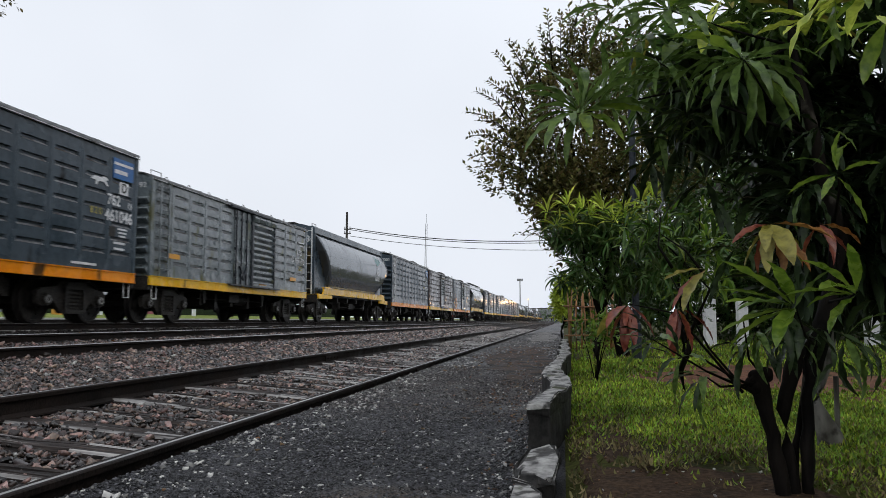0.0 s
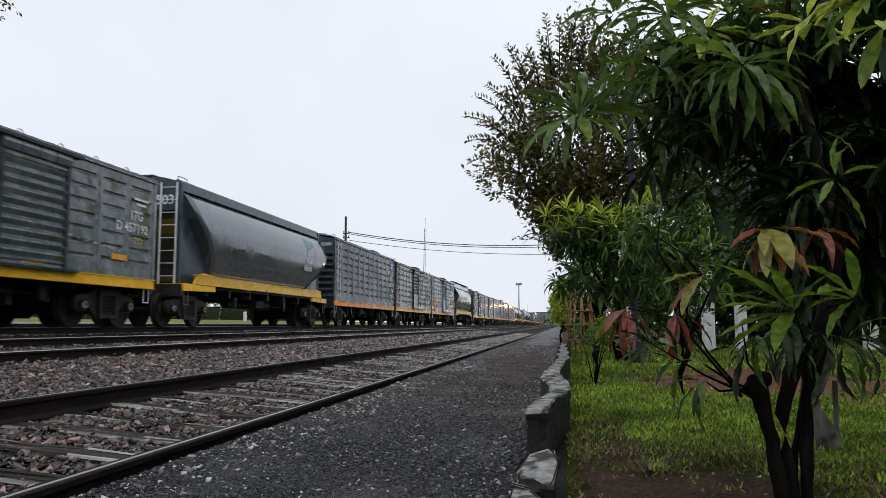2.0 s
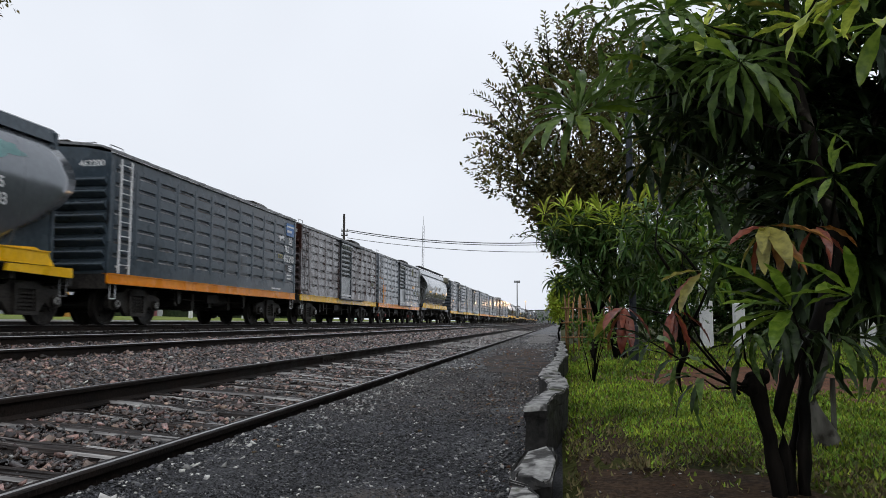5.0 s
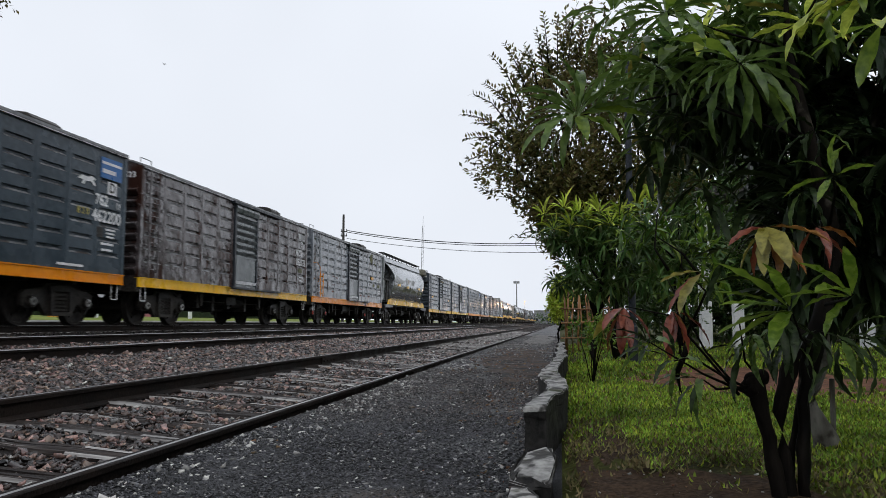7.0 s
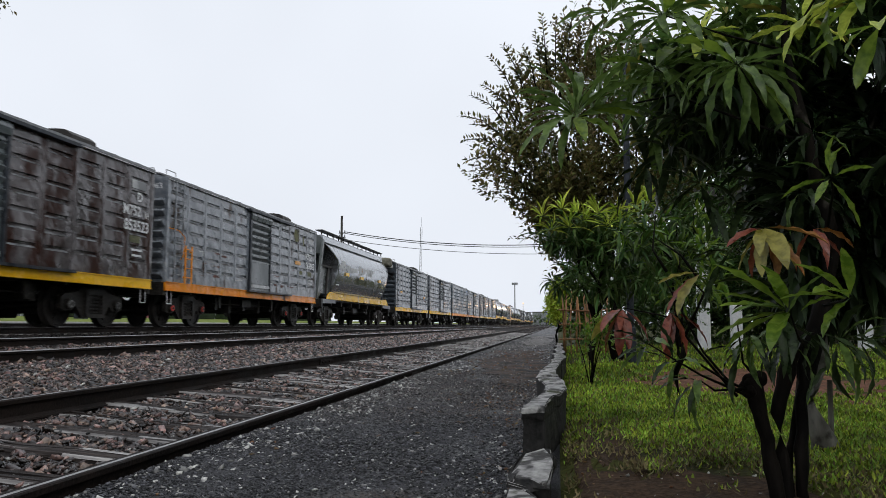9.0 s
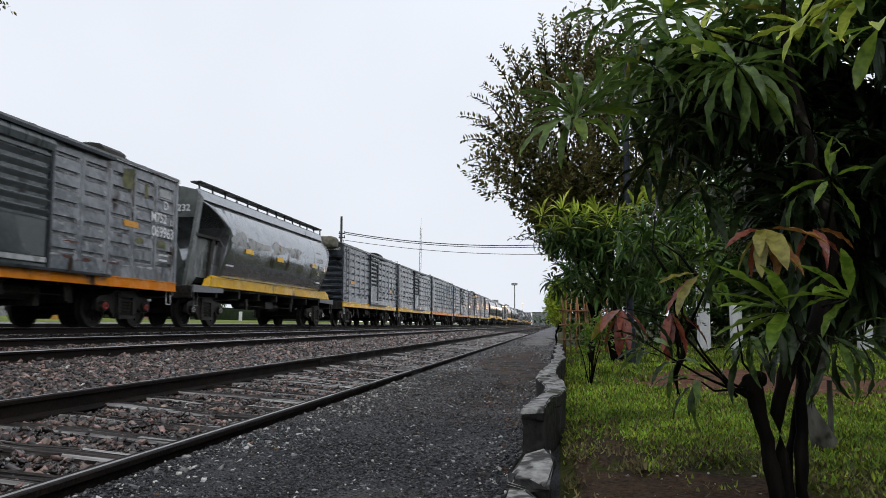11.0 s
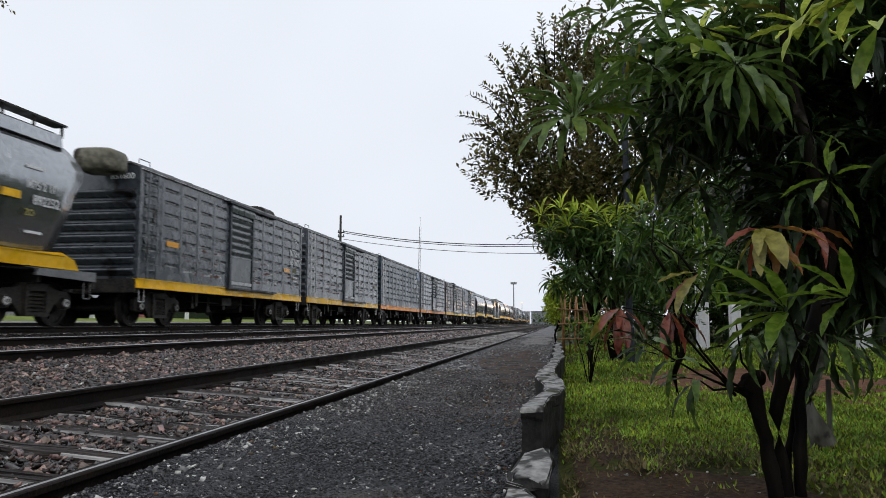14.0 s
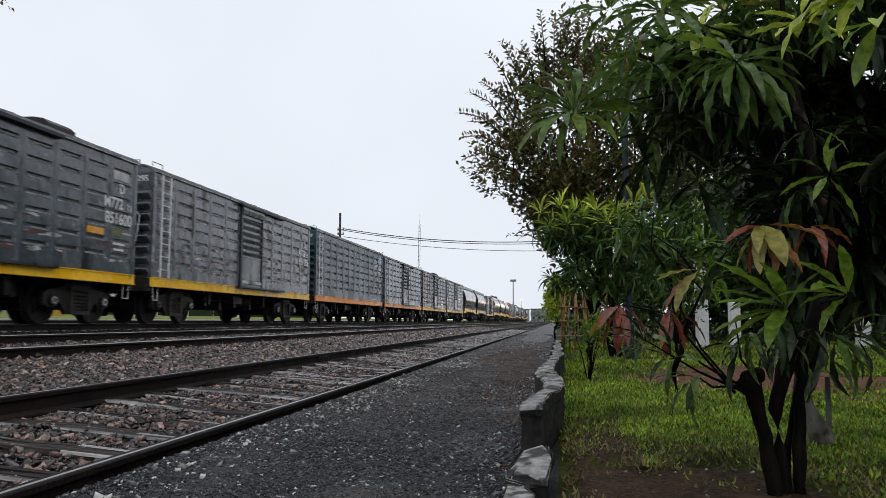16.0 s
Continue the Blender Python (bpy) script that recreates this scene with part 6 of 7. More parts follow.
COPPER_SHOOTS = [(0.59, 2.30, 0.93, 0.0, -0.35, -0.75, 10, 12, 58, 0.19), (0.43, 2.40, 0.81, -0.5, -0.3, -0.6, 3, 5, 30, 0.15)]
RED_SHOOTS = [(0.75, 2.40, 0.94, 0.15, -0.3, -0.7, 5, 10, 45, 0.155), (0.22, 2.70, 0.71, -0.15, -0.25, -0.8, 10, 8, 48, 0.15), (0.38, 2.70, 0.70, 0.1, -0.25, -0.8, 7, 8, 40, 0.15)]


def shoot_ways(rng, n, axis, low, high):
    """Directions of a whorl of leaves, between two angles from the shoot's axis."""
    a = np.array(axis, float)
    a /= np.linalg.norm(a)
    u = np.cross(a, (0.3, 0.9, 0.2))
    u /= np.linalg.norm(u)
    v = np.cross(a, u)
    k = np.arange(n)
    around = k * 2.39996 + rng.uniform(0, 6.28) + rng.normal(0, 0.15, n)
    lean = np.radians(low + (high - low) * (k + 0.5) / n + rng.normal(0, 6, n))[:, None]
    return a * np.cos(lean) + (u * np.cos(around)[:, None] + v * np.sin(around)[:, None]) * np.sin(lean)


def mango_tree():
    rng = np.random.default_rng(21)
    base = Vector((0.75, 2.73, 0.07))
    tree = thing("mango_tree", pose(*base), "young mango tree with dark hanging leaves and copper shoots", "tree")
    stems = [
        ([(0.725, 2.73, -0.02), (0.715, 2.73, 0.06), (0.685, 2.73, 0.227), (0.662, 2.73, 0.356), (0.648, 2.73, 0.44), (0.64, 2.73, 0.475)], (0.042, 0.034, 0.029, 0.031, 0.042, 0.03)),
        ([(0.755, 2.75, -0.02), (0.747, 2.75, 0.05), (0.732, 2.75, 0.225), (0.722, 2.75, 0.354), (0.755, 2.75, 0.486), (0.81, 2.75, 0.63)], (0.038, 0.032, 0.027, 0.028, 0.034, 0.026)),
        ([(0.79, 2.74, -0.02), (0.788, 2.74, 0.05), (0.792, 2.74, 0.246), (0.797, 2.74, 0.394), (0.837, 2.74, 0.562), (0.88, 2.74, 0.712), (0.906, 2.74, 0.979), (0.865, 2.76, 1.272), (0.806, 2.78, 1.614), (0.82, 2.8, 2.1)],
         (0.034, 0.028, 0.025, 0.027, 0.044, 0.044, 0.036, 0.028, 0.018, 0.008)),
        ([(0.765, 2.79, -0.02), (0.767, 2.78, 0.221), (0.791, 2.78, 0.371), (0.825, 2.78, 0.503), (0.95, 2.85, 0.85), (1.15, 2.95, 1.4), (1.3, 3.0, 1.9)], (0.022, 0.016, 0.018, 0.03, 0.028, 0.02, 0.008)),
    ]
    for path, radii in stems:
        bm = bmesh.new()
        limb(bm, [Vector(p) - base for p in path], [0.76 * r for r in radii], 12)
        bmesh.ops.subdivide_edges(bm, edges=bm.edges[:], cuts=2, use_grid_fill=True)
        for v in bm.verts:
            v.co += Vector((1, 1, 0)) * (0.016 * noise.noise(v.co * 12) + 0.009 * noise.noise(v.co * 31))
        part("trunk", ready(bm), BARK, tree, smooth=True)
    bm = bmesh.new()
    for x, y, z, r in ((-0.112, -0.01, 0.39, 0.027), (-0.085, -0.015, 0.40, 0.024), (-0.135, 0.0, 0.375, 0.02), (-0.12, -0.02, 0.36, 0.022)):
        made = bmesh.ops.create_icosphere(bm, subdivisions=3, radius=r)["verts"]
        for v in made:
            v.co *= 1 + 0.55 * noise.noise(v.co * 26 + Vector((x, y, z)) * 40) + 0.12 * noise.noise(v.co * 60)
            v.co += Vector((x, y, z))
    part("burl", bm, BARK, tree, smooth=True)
    twigs = [
        [(0.626, 2.72, 0.412), (0.453, 2.6, 0.488), (0.271, 2.45, 0.593)], [(0.618, 2.72, 0.434), (0.541, 2.65, 0.468), (0.403, 2.5, 0.547), (0.345, 2.45, 0.535)], [(0.636, 2.72, 0.44), (0.495, 2.6, 0.439), (0.435, 2.5, 0.477)],
        [(0.655, 2.72, 0.468), (0.585, 2.6, 0.529), (0.55, 2.5, 0.655)], [(0.873, 2.72, 0.712), (0.83, 2.4, 0.721), (0.761, 2.15, 0.725)], [(0.828, 2.72, 0.562), (0.701, 2.4, 0.605), (0.623, 2.2, 0.676)],
        [(0.808, 2.72, 0.525), (0.685, 2.5, 0.707), (0.588, 2.3, 0.926)], [(0.894, 2.72, 0.938), (0.747, 2.4, 0.945)], [(0.899, 2.72, 0.976), (0.814, 2.4, 1.039), (0.743, 2.2, 1.053)]]
    twigs += [
        [(0.865, 2.76, 1.272), (0.686, 2.6, 1.358), (0.583, 2.5, 1.479)], [(0.865, 2.76, 1.272), (0.45, 2.95, 1.52), (0.2, 2.85, 1.45), (0.072, 2.66, 1.366)], [(0.806, 2.78, 1.614), (0.52, 2.75, 1.469), (0.346, 2.7, 1.547)],
        [(0.806, 2.78, 1.614), (0.592, 2.7, 1.652), (0.371, 2.6, 1.696)], [(0.806, 2.78, 1.614), (0.811, 2.3, 1.69), (0.756, 1.95, 1.457)], [(0.356, 2.6, 0.822), (0.313, 2.6, 0.897), (0.331, 2.65, 1.017)],
        [(0.454, 2.6, 0.802), (0.403, 2.6, 0.877), (0.329, 2.65, 0.94)], [(0.585, 2.7, 0.43), (0.48, 2.7, 0.56), (0.356, 2.65, 0.80)], [(0.585, 2.7, 0.413), (0.375, 2.7, 0.675), (0.222, 2.7, 0.708)]]
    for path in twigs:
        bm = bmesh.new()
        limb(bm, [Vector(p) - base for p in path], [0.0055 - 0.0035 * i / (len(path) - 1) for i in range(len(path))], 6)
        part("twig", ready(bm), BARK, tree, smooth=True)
    mats = {"dark": LEAF_DARK, "fresh": LEAF_FRESH, "copper": LEAF_COPPER, "red": LEAF_RED, "olive": LEAF_OLIVE, "deep": LEAF_SHADED, "lime": LEAF_LIME}
    shapes = {"dark": NEAR_SHAPES, "deep": NEAR_SHAPES}
    meshes = {(s, k): soup("leaf", *shapes.get(k, BROAD_SHAPES)[s], [m], None, True) for s in range(4) for k, m in mats.items()}
    # "deep" leaves are the dark copy that paints shade on low and inner shoots
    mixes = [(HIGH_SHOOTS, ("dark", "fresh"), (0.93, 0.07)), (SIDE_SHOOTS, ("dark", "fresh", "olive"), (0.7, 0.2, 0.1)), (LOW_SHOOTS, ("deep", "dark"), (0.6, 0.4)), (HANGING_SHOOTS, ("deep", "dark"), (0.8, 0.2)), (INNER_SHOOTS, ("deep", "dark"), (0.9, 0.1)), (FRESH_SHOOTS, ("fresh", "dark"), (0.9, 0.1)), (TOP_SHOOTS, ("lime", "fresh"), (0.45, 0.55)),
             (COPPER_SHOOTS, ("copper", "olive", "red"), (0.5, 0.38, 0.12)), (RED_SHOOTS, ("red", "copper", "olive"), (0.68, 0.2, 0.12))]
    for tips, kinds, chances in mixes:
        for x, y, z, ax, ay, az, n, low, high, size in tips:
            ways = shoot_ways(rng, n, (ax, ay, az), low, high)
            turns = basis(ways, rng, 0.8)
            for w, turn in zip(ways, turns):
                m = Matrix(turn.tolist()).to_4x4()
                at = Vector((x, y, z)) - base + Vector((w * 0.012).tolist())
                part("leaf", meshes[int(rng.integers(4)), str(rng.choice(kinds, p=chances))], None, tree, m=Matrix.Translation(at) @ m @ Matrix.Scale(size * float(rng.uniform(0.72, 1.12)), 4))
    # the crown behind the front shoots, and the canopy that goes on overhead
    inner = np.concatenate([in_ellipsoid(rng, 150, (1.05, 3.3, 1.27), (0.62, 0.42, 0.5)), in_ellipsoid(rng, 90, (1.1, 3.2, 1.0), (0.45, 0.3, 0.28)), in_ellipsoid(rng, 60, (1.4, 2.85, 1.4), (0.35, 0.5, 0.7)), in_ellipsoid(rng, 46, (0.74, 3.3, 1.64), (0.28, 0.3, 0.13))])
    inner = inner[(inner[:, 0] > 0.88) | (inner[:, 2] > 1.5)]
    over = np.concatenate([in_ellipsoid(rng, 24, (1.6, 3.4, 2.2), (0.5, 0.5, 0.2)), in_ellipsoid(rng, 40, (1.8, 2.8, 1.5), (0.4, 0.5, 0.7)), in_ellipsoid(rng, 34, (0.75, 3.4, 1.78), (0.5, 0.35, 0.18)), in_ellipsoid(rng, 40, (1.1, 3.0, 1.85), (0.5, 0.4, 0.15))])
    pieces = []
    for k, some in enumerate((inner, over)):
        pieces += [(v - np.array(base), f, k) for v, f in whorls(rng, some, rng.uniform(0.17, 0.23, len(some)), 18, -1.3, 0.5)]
    # inner whorls take the dark copy, so the crown's shade is partly painted
    foliage("crown", pieces, [LEAF_SHADED, LEAF_DARK], tree, "dense dark inner foliage")
    return tree


mango_tree()


# ---- other trees and shrubs ----
def limbs_to(rng, tree, base, fork, blobs, r, mat=BARK):
    """A trunk up to the fork and a limb into each mass of the crown."""
    bm = bmesh.new()
    bend = Vector((rng.uniform(-0.1, 0.1), rng.uniform(-0.1, 0.1), 0))
    limb(bm, [(0, 0, -0.1), (fork * 0.35 + bend), (fork * 0.7 - bend * 0.5), fork], (r * 1.25, r, r * 0.9, r * 0.8), 10)
    part("trunk", ready(bm), mat, tree, smooth=True)
    for centre, radii, *_ in blobs:
        c = Vector(centre) - base
        bm = bmesh.new()
        mid = fork.lerp(c, 0.5) + Vector((rng.uniform(-0.2, 0.2), rng.uniform(-0.2, 0.2), rng.uniform(-0.1, 0.15)))
        limb(bm, [fork - Vector((0, 0, 0.1)), mid, c, c + Vector((0, 0, radii[2] * 0.6))], (r * 0.6, r * 0.4, r * 0.25, r * 0.08), 7)
        part("limb", ready(bm), mat, tree, smooth=True)


def shoots(rng, blobs, leaf_size, per, length, up=0.6):
    """Leafy shoots that leave each blob outwards and upwards, with small leaves in two rows."""
    P, W, L = [], [], []
    for centre, radii, count in blobs:
        start = in_ellipsoid(rng, count, centre, radii, 0.2)
        out = (start - np.array(centre)) / np.array(radii)
        way = out + np.array([0, 0, up]) + rng.normal(0, 0.35, start.shape)
        way /= np.linalg.norm(way, axis=1, keepdims=True)
        long = length * rng.uniform(0.5, 1.2, count)
        for k in range(per):
            s = (k + 0.5) / per
            P.append(start + way * (long * s)[:, None] + rng.normal(0, 0.015, start.shape))
            side = np.cross(way, rng.normal(0, 1, start.shape))
            side /= np.linalg.norm(side, axis=1, keepdims=True) + 1e-9
            W.append(way * 0.55 + side * 0.8 * (1.1 - 0.5 * s))
            L.append(leaf_size * rng.uniform(0.7, 1.25, count) * (1 - 0.35 * s))
    P, W, L = np.concatenate(P), np.concatenate(W), np.concatenate(L)
    t, f = small_leaf()
    return scatter(t, f, P, L[:, None] * np.ones((1, 3)), basis(W, rng, 0.5))


def leafy_tree(name, at, blobs, fork, r, leaf, per, length, mat, label, seed, up=0.6, category="tree", bark=BARK, crown_label="", sprays=()):
    rng, base = np.random.default_rng(seed), Vector(at)
    tree = thing(name, pose(*at), label, category)
    limbs_to(random.Random(seed), tree, base, Vector(fork), blobs, r, bark)
    v, f = shoots(rng, blobs, leaf, per, length, up)
    pieces = [(v - np.array(base), f, 0)]
    for a, b in sprays:
        a, b = np.array(a), np.array(b)
        n = 26
        s = np.linspace(0.1, 1, n)
        way = (b - a) / np.linalg.norm(b - a)
        bow = np.array([0, 0, 0.12]) * np.sin(s * 3.14)[:, None]
        P = a + (b - a) * s[:, None] + bow
        side = np.cross(way, np.array([0.0, 1.0, 0.2])) * np.where(np.arange(n) % 2, 1, -1)[:, None] + rng.normal(0, 0.25, (n, 3))
        t, q = small_leaf()
        w, g = scatter(t, q, P, (leaf * rng.uniform(0.8, 1.1, n) * (1.15 - 0.45 * s))[:, None] * np.ones((1, 3)), basis(way * 0.7 + side * 0.8, rng, 0.4))
        pieces.append((w - np.array(base), g, 0))
        bm = bmesh.new()
        limb(bm, [Vector((a - np.array(base)).tolist()), Vector(((a + b) / 2 - np.array(base) + [0, 0, 0.12]).tolist()), Vector((b - np.array(base)).tolist())], (0.014, 0.009, 0.004), 5)
        part("twig", ready(bm), bark, tree, smooth=True)
    foliage("crown", pieces, [mat], tree, crown_label)
    return tree


leafy_tree("broadleaf_tree", (0.95, 12.5, 0.1), [((0.1, 12.2, 3.1), (1.0, 0.9, 0.8), 190), ((-0.65, 12.2, 3.0), (0.6, 0.6, 0.6), 120), ((0.0, 12.3, 4.2), (0.7, 0.7, 0.7), 150), ((0.75, 12.5, 4.6), (0.9, 0.9, 0.9), 190),
            ((0.5, 12.3, 2.5), (0.85, 0.7, 0.6), 260), ((1.3, 12.6, 3.2), (0.9, 0.8, 1.0), 250), ((0.05, 12.0, 2.3), (0.42, 0.5, 0.4), 170), ((0.1, 12.2, 1.95), (0.35, 0.4, 0.35), 90)], (-0.1, -0.1, 1.5), 0.09, 0.122, 16, 0.6, LEAF_FINE,
           "spreading small-leaved tree with olive and bronze foliage", 31, 1.3, sprays=[((a * 0.55, 12.2, 3.2 + (c - 3.2) * 0.55), (a, 12.0, c)) for a, c in (
               (-1.03, 4.95), (-0.81, 5.13), (-1.34, 4.33), (-1.5, 4.0), (-0.19, 5.6), (-0.46, 5.05), (0.03, 5.5), (0.3, 5.6), (-1.46, 3.6), (-1.42, 3.25), (-1.25, 2.96), (-1.15, 4.5), (-0.95, 4.3), (-0.65, 4.75), (-1.3, 3.85),
               (-0.3, 5.3), (0.15, 5.2), (0.5, 5.5))])
leafy_tree("lime_bush", (-0.05, 20.5, 0.1), [((-0.05, 20.5, 1.1), (0.2, 0.25, 0.36), 190), ((0.08, 20.5, 1.5), (0.2, 0.22, 0.22), 110)], (0, 0, 0.4), 0.03, 0.12, 12, 0.18, LEAF_LIME, "yellow-green bush behind the stake fence", 33, 0.5, "bush")
leafy_tree("hedge", (3.2, 22.0, 0.1), [((1.2, 21.5, 1.3), (1.2, 0.8, 1.2), 420), ((3.2, 22, 1.5), (1.4, 0.9, 1.4), 480), ((5.6, 22, 1.6), (1.5, 0.9, 1.5), 480), ((8.2, 21.0, 1.7), (1.5, 0.9, 1.6), 480), ((10.6, 20.5, 1.8), (1.5, 0.9, 1.7), 380)], (0, 0, 0.5), 0.06, 0.2, 14, 0.5, LEAF_BUSH,
           "dense dark green hedge behind the lawn", 34, 0.4, "hedge")
leafy_tree("garden_tree", (2.0, 13.5, 0.1), [((2.0, 13.3, 2.2), (0.9, 0.7, 0.8), 170), ((1.7, 13.3, 1.3), (0.7, 0.6, 0.6), 140), ((2.6, 13.5, 3.2), (1.0, 0.8, 0.9), 160)], (0, 0, 0.9), 0.06, 0.13, 13, 0.5, LEAF_BUSH,
           "green broad-leaved garden tree", 35, 0.4)


def garden_shrub():
    rng = np.random.default_rng(36)
    at = (0.95, 6.3, 0.08)
    shrub = thing("garden_shrub", pose(*at), "slender green garden shrub with long drooping leaves", "shrub")
    blobs = [((0.72, 6.2, 1.35), (0.26, 0.3, 0.22)), ((0.95, 6.2, 1.08), (0.42, 0.3, 0.25)), ((1.1, 6.4, 1.4), (0.3, 0.3, 0.25))]
    limbs_to(random.Random(36), shrub, Vector(at), Vector((0, 0, 0.5)), blobs, 0.025)
    pieces = []
    for k, n in ((0, 9), (1, 6)):
        tips = np.concatenate([in_ellipsoid(rng, n, c, r) for c, r in blobs])
        pieces += [(v - np.array(at), f, k) for v, f in whorls(rng, tips, rng.uniform(0.15, 0.22, len(tips)), 8, -1.1, 0.6)]
    foliage("crown", pieces, [LEAF_BUSH, LEAF_FRESH], shrub)


garden_shrub()


def added_tree_belt():
    """Tall unseen trees added beyond the lawn, to darken wagon reflections and close gaps."""
    rng = random.Random(52)
    places = [(11, -6), (11.5, 1), (11, 8), (14, 14), (5.6, 26), (9.0, 25), (12.4, 24), (16, 22), (9.5, 36), (13.5, 46), (17, 58), (21, 73), (26, 92)]
    for k, (x, y) in enumerate(places):
        h = rng.uniform(7.5, 9.5)
        leafy_tree("garden_tree", (x, y, 0.12), [((x + rng.uniform(-1, 1), y + 2.6 * j - 3, h * f), (2.1, 2.4, h * 0.22), 90) for j in range(3) for f in (0.28, 0.55, 0.8)], (0, 0, 1.6), 0.18, 0.42, 8, 1.1, LEAF_BUSH,
                   "tall dark tree added to close the garden beyond the lawn", 150 + k, 0.3)


added_tree_belt()


def mango_two():
    rng = np.random.default_rng(41)
    at = (0.42, 9.2, 0.08)
    tree = thing("mango_tree", pose(*at), "mid-sized mango tree with fresh lime-green shoot tips", "tree")
    blobs = [((0.2, 9.1, 1.75), (0.45, 0.4, 0.25)), ((0.75, 9.2, 1.75), (0.45, 0.4, 0.25)), ((0.35, 9.1, 1.3), (0.5, 0.45, 0.35)), ((0.9, 9.3, 1.3), (0.4, 0.4, 0.35))]
    limbs_to(random.Random(4), tree, Vector(at), Vector((0.0, 0, 0.75)), [b for b in blobs], 0.05)
    dark = np.concatenate([in_ellipsoid(rng, 34, c, r) for c, r in blobs])
    pieces = [(v - np.array(at), f, 0) for v, f in whorls(rng, dark, rng.uniform(0.16, 0.24, len(dark)), 12, -1.2, 0.2)]
    tips = np.array([(-0.16, 8.8, 1.89), (0.06, 8.75, 1.95), (0.30, 8.8, 1.83), (0.46, 8.7, 1.89), (0.70, 8.8, 1.87), (0.89, 8.75, 1.96), (1.02, 8.8, 2.02), (-0.06, 8.7, 1.71), (0.14, 8.7, 1.74), (0.58, 8.75, 1.76), (0.24, 8.9, 1.92), (0.8, 8.9, 1.8)])
    pieces += [(v - np.array(at), f, 1) for v, f in whorls(rng, tips, rng.uniform(0.18, 0.25, len(tips)), 13, -0.3, 1.1)]
    foliage("crown", pieces, [LEAF_BUSH, LEAF_LIME], tree)


mango_two()


def little_shrub():
    rng = np.random.default_rng(51)
    at = (0.30, 7.6, 0.06)
    shrub = thing("shrub", pose(*at), "thin upright shrub with small pale leaves", "shrub")
    tops = []
    for k in range(7):
        a = rng.uniform(0, 6.28)
        top = Vector((0.14 * math.cos(a), 0.14 * math.sin(a), rng.uniform(0.4, 0.56)))
        bm = bmesh.new()
        limb(bm, [(0, 0, -0.03), top * 0.5 + Vector((0, 0, 0.04)), top], (0.006, 0.005, 0.002), 5)
        part("stem", ready(bm), BARK, shrub, smooth=True)
        tops.append((tuple(top), (0.06, 0.06, 0.12), 9))
    v, f = shoots(rng, tops, 0.065, 7, 0.12, 0.8)
    foliage("leaves", [(v, f, 0)], [LEAF_FRESH], shrub)


little_shrub()


def stake_fence():
    rng = random.Random(6)
    fence = thing("stake_fence", pose(0.1, 16.0, 0.1), "rough fence of reddish stakes and cross sticks", "fence")
    for k in range(12):
        x = 0.0 + k * 0.085 + rng.uniform(-0.03, 0.03)
        bm = bmesh.new()
        h = rng.uniform(0.85, 1.35)
        limb(bm, [(x, 0, -0.1), (x + rng.uniform(-0.03, 0.03), 0, h * 0.5), (x + rng.uniform(-0.05, 0.05), 0, h)], (0.022, 0.02, 0.016), 7)
        part("stake", ready(bm), STAKE, fence, smooth=True)
    for z in (0.25, 0.55, 0.85):
        bm = bmesh.new()
        limb(bm, [(-0.08, -0.03, z), (0.5, -0.035, z + rng.uniform(-0.03, 0.03)), (1.05, -0.03, z + rng.uniform(-0.05, 0.05))], (0.016, 0.016, 0.012), 7)
        part("cross_stick", ready(bm), STAKE, fence, smooth=True)


stake_fence()


def pale_stump():
    at = (1.20, 3.72, 0.08)
    stump = thing("pale_trunk", pose(*at), "pale lichened trunk with a grey root foot and a stake", "tree trunk")
    bm = bmesh.new()
    limb(bm, [(-0.01, 0, -0.05), (-0.03, 0, 0.06), (-0.08, 0, 0.19), (-0.07, 0.0, 0.28), (-0.02, 0.02, 0.40), (0.03, 0.04, 0.62)], (0.075, 0.055, 0.026, 0.024, 0.028, 0.018), 12)
    for v in bm.verts:
        v.co += Vector((0.012, 0.012, 0.0)) * noise.noise(v.co * 9)
    part("trunk", ready(bm), PALE_BARK, stump, smooth=True)
    bm = bmesh.new()
    bar(bm, (0.013, 0.03, -0.05), (0.017, 0.03, 0.32), 0.012, sides=8)
    part("stake", bm, PALE_BARK, stump)


pale_stump()


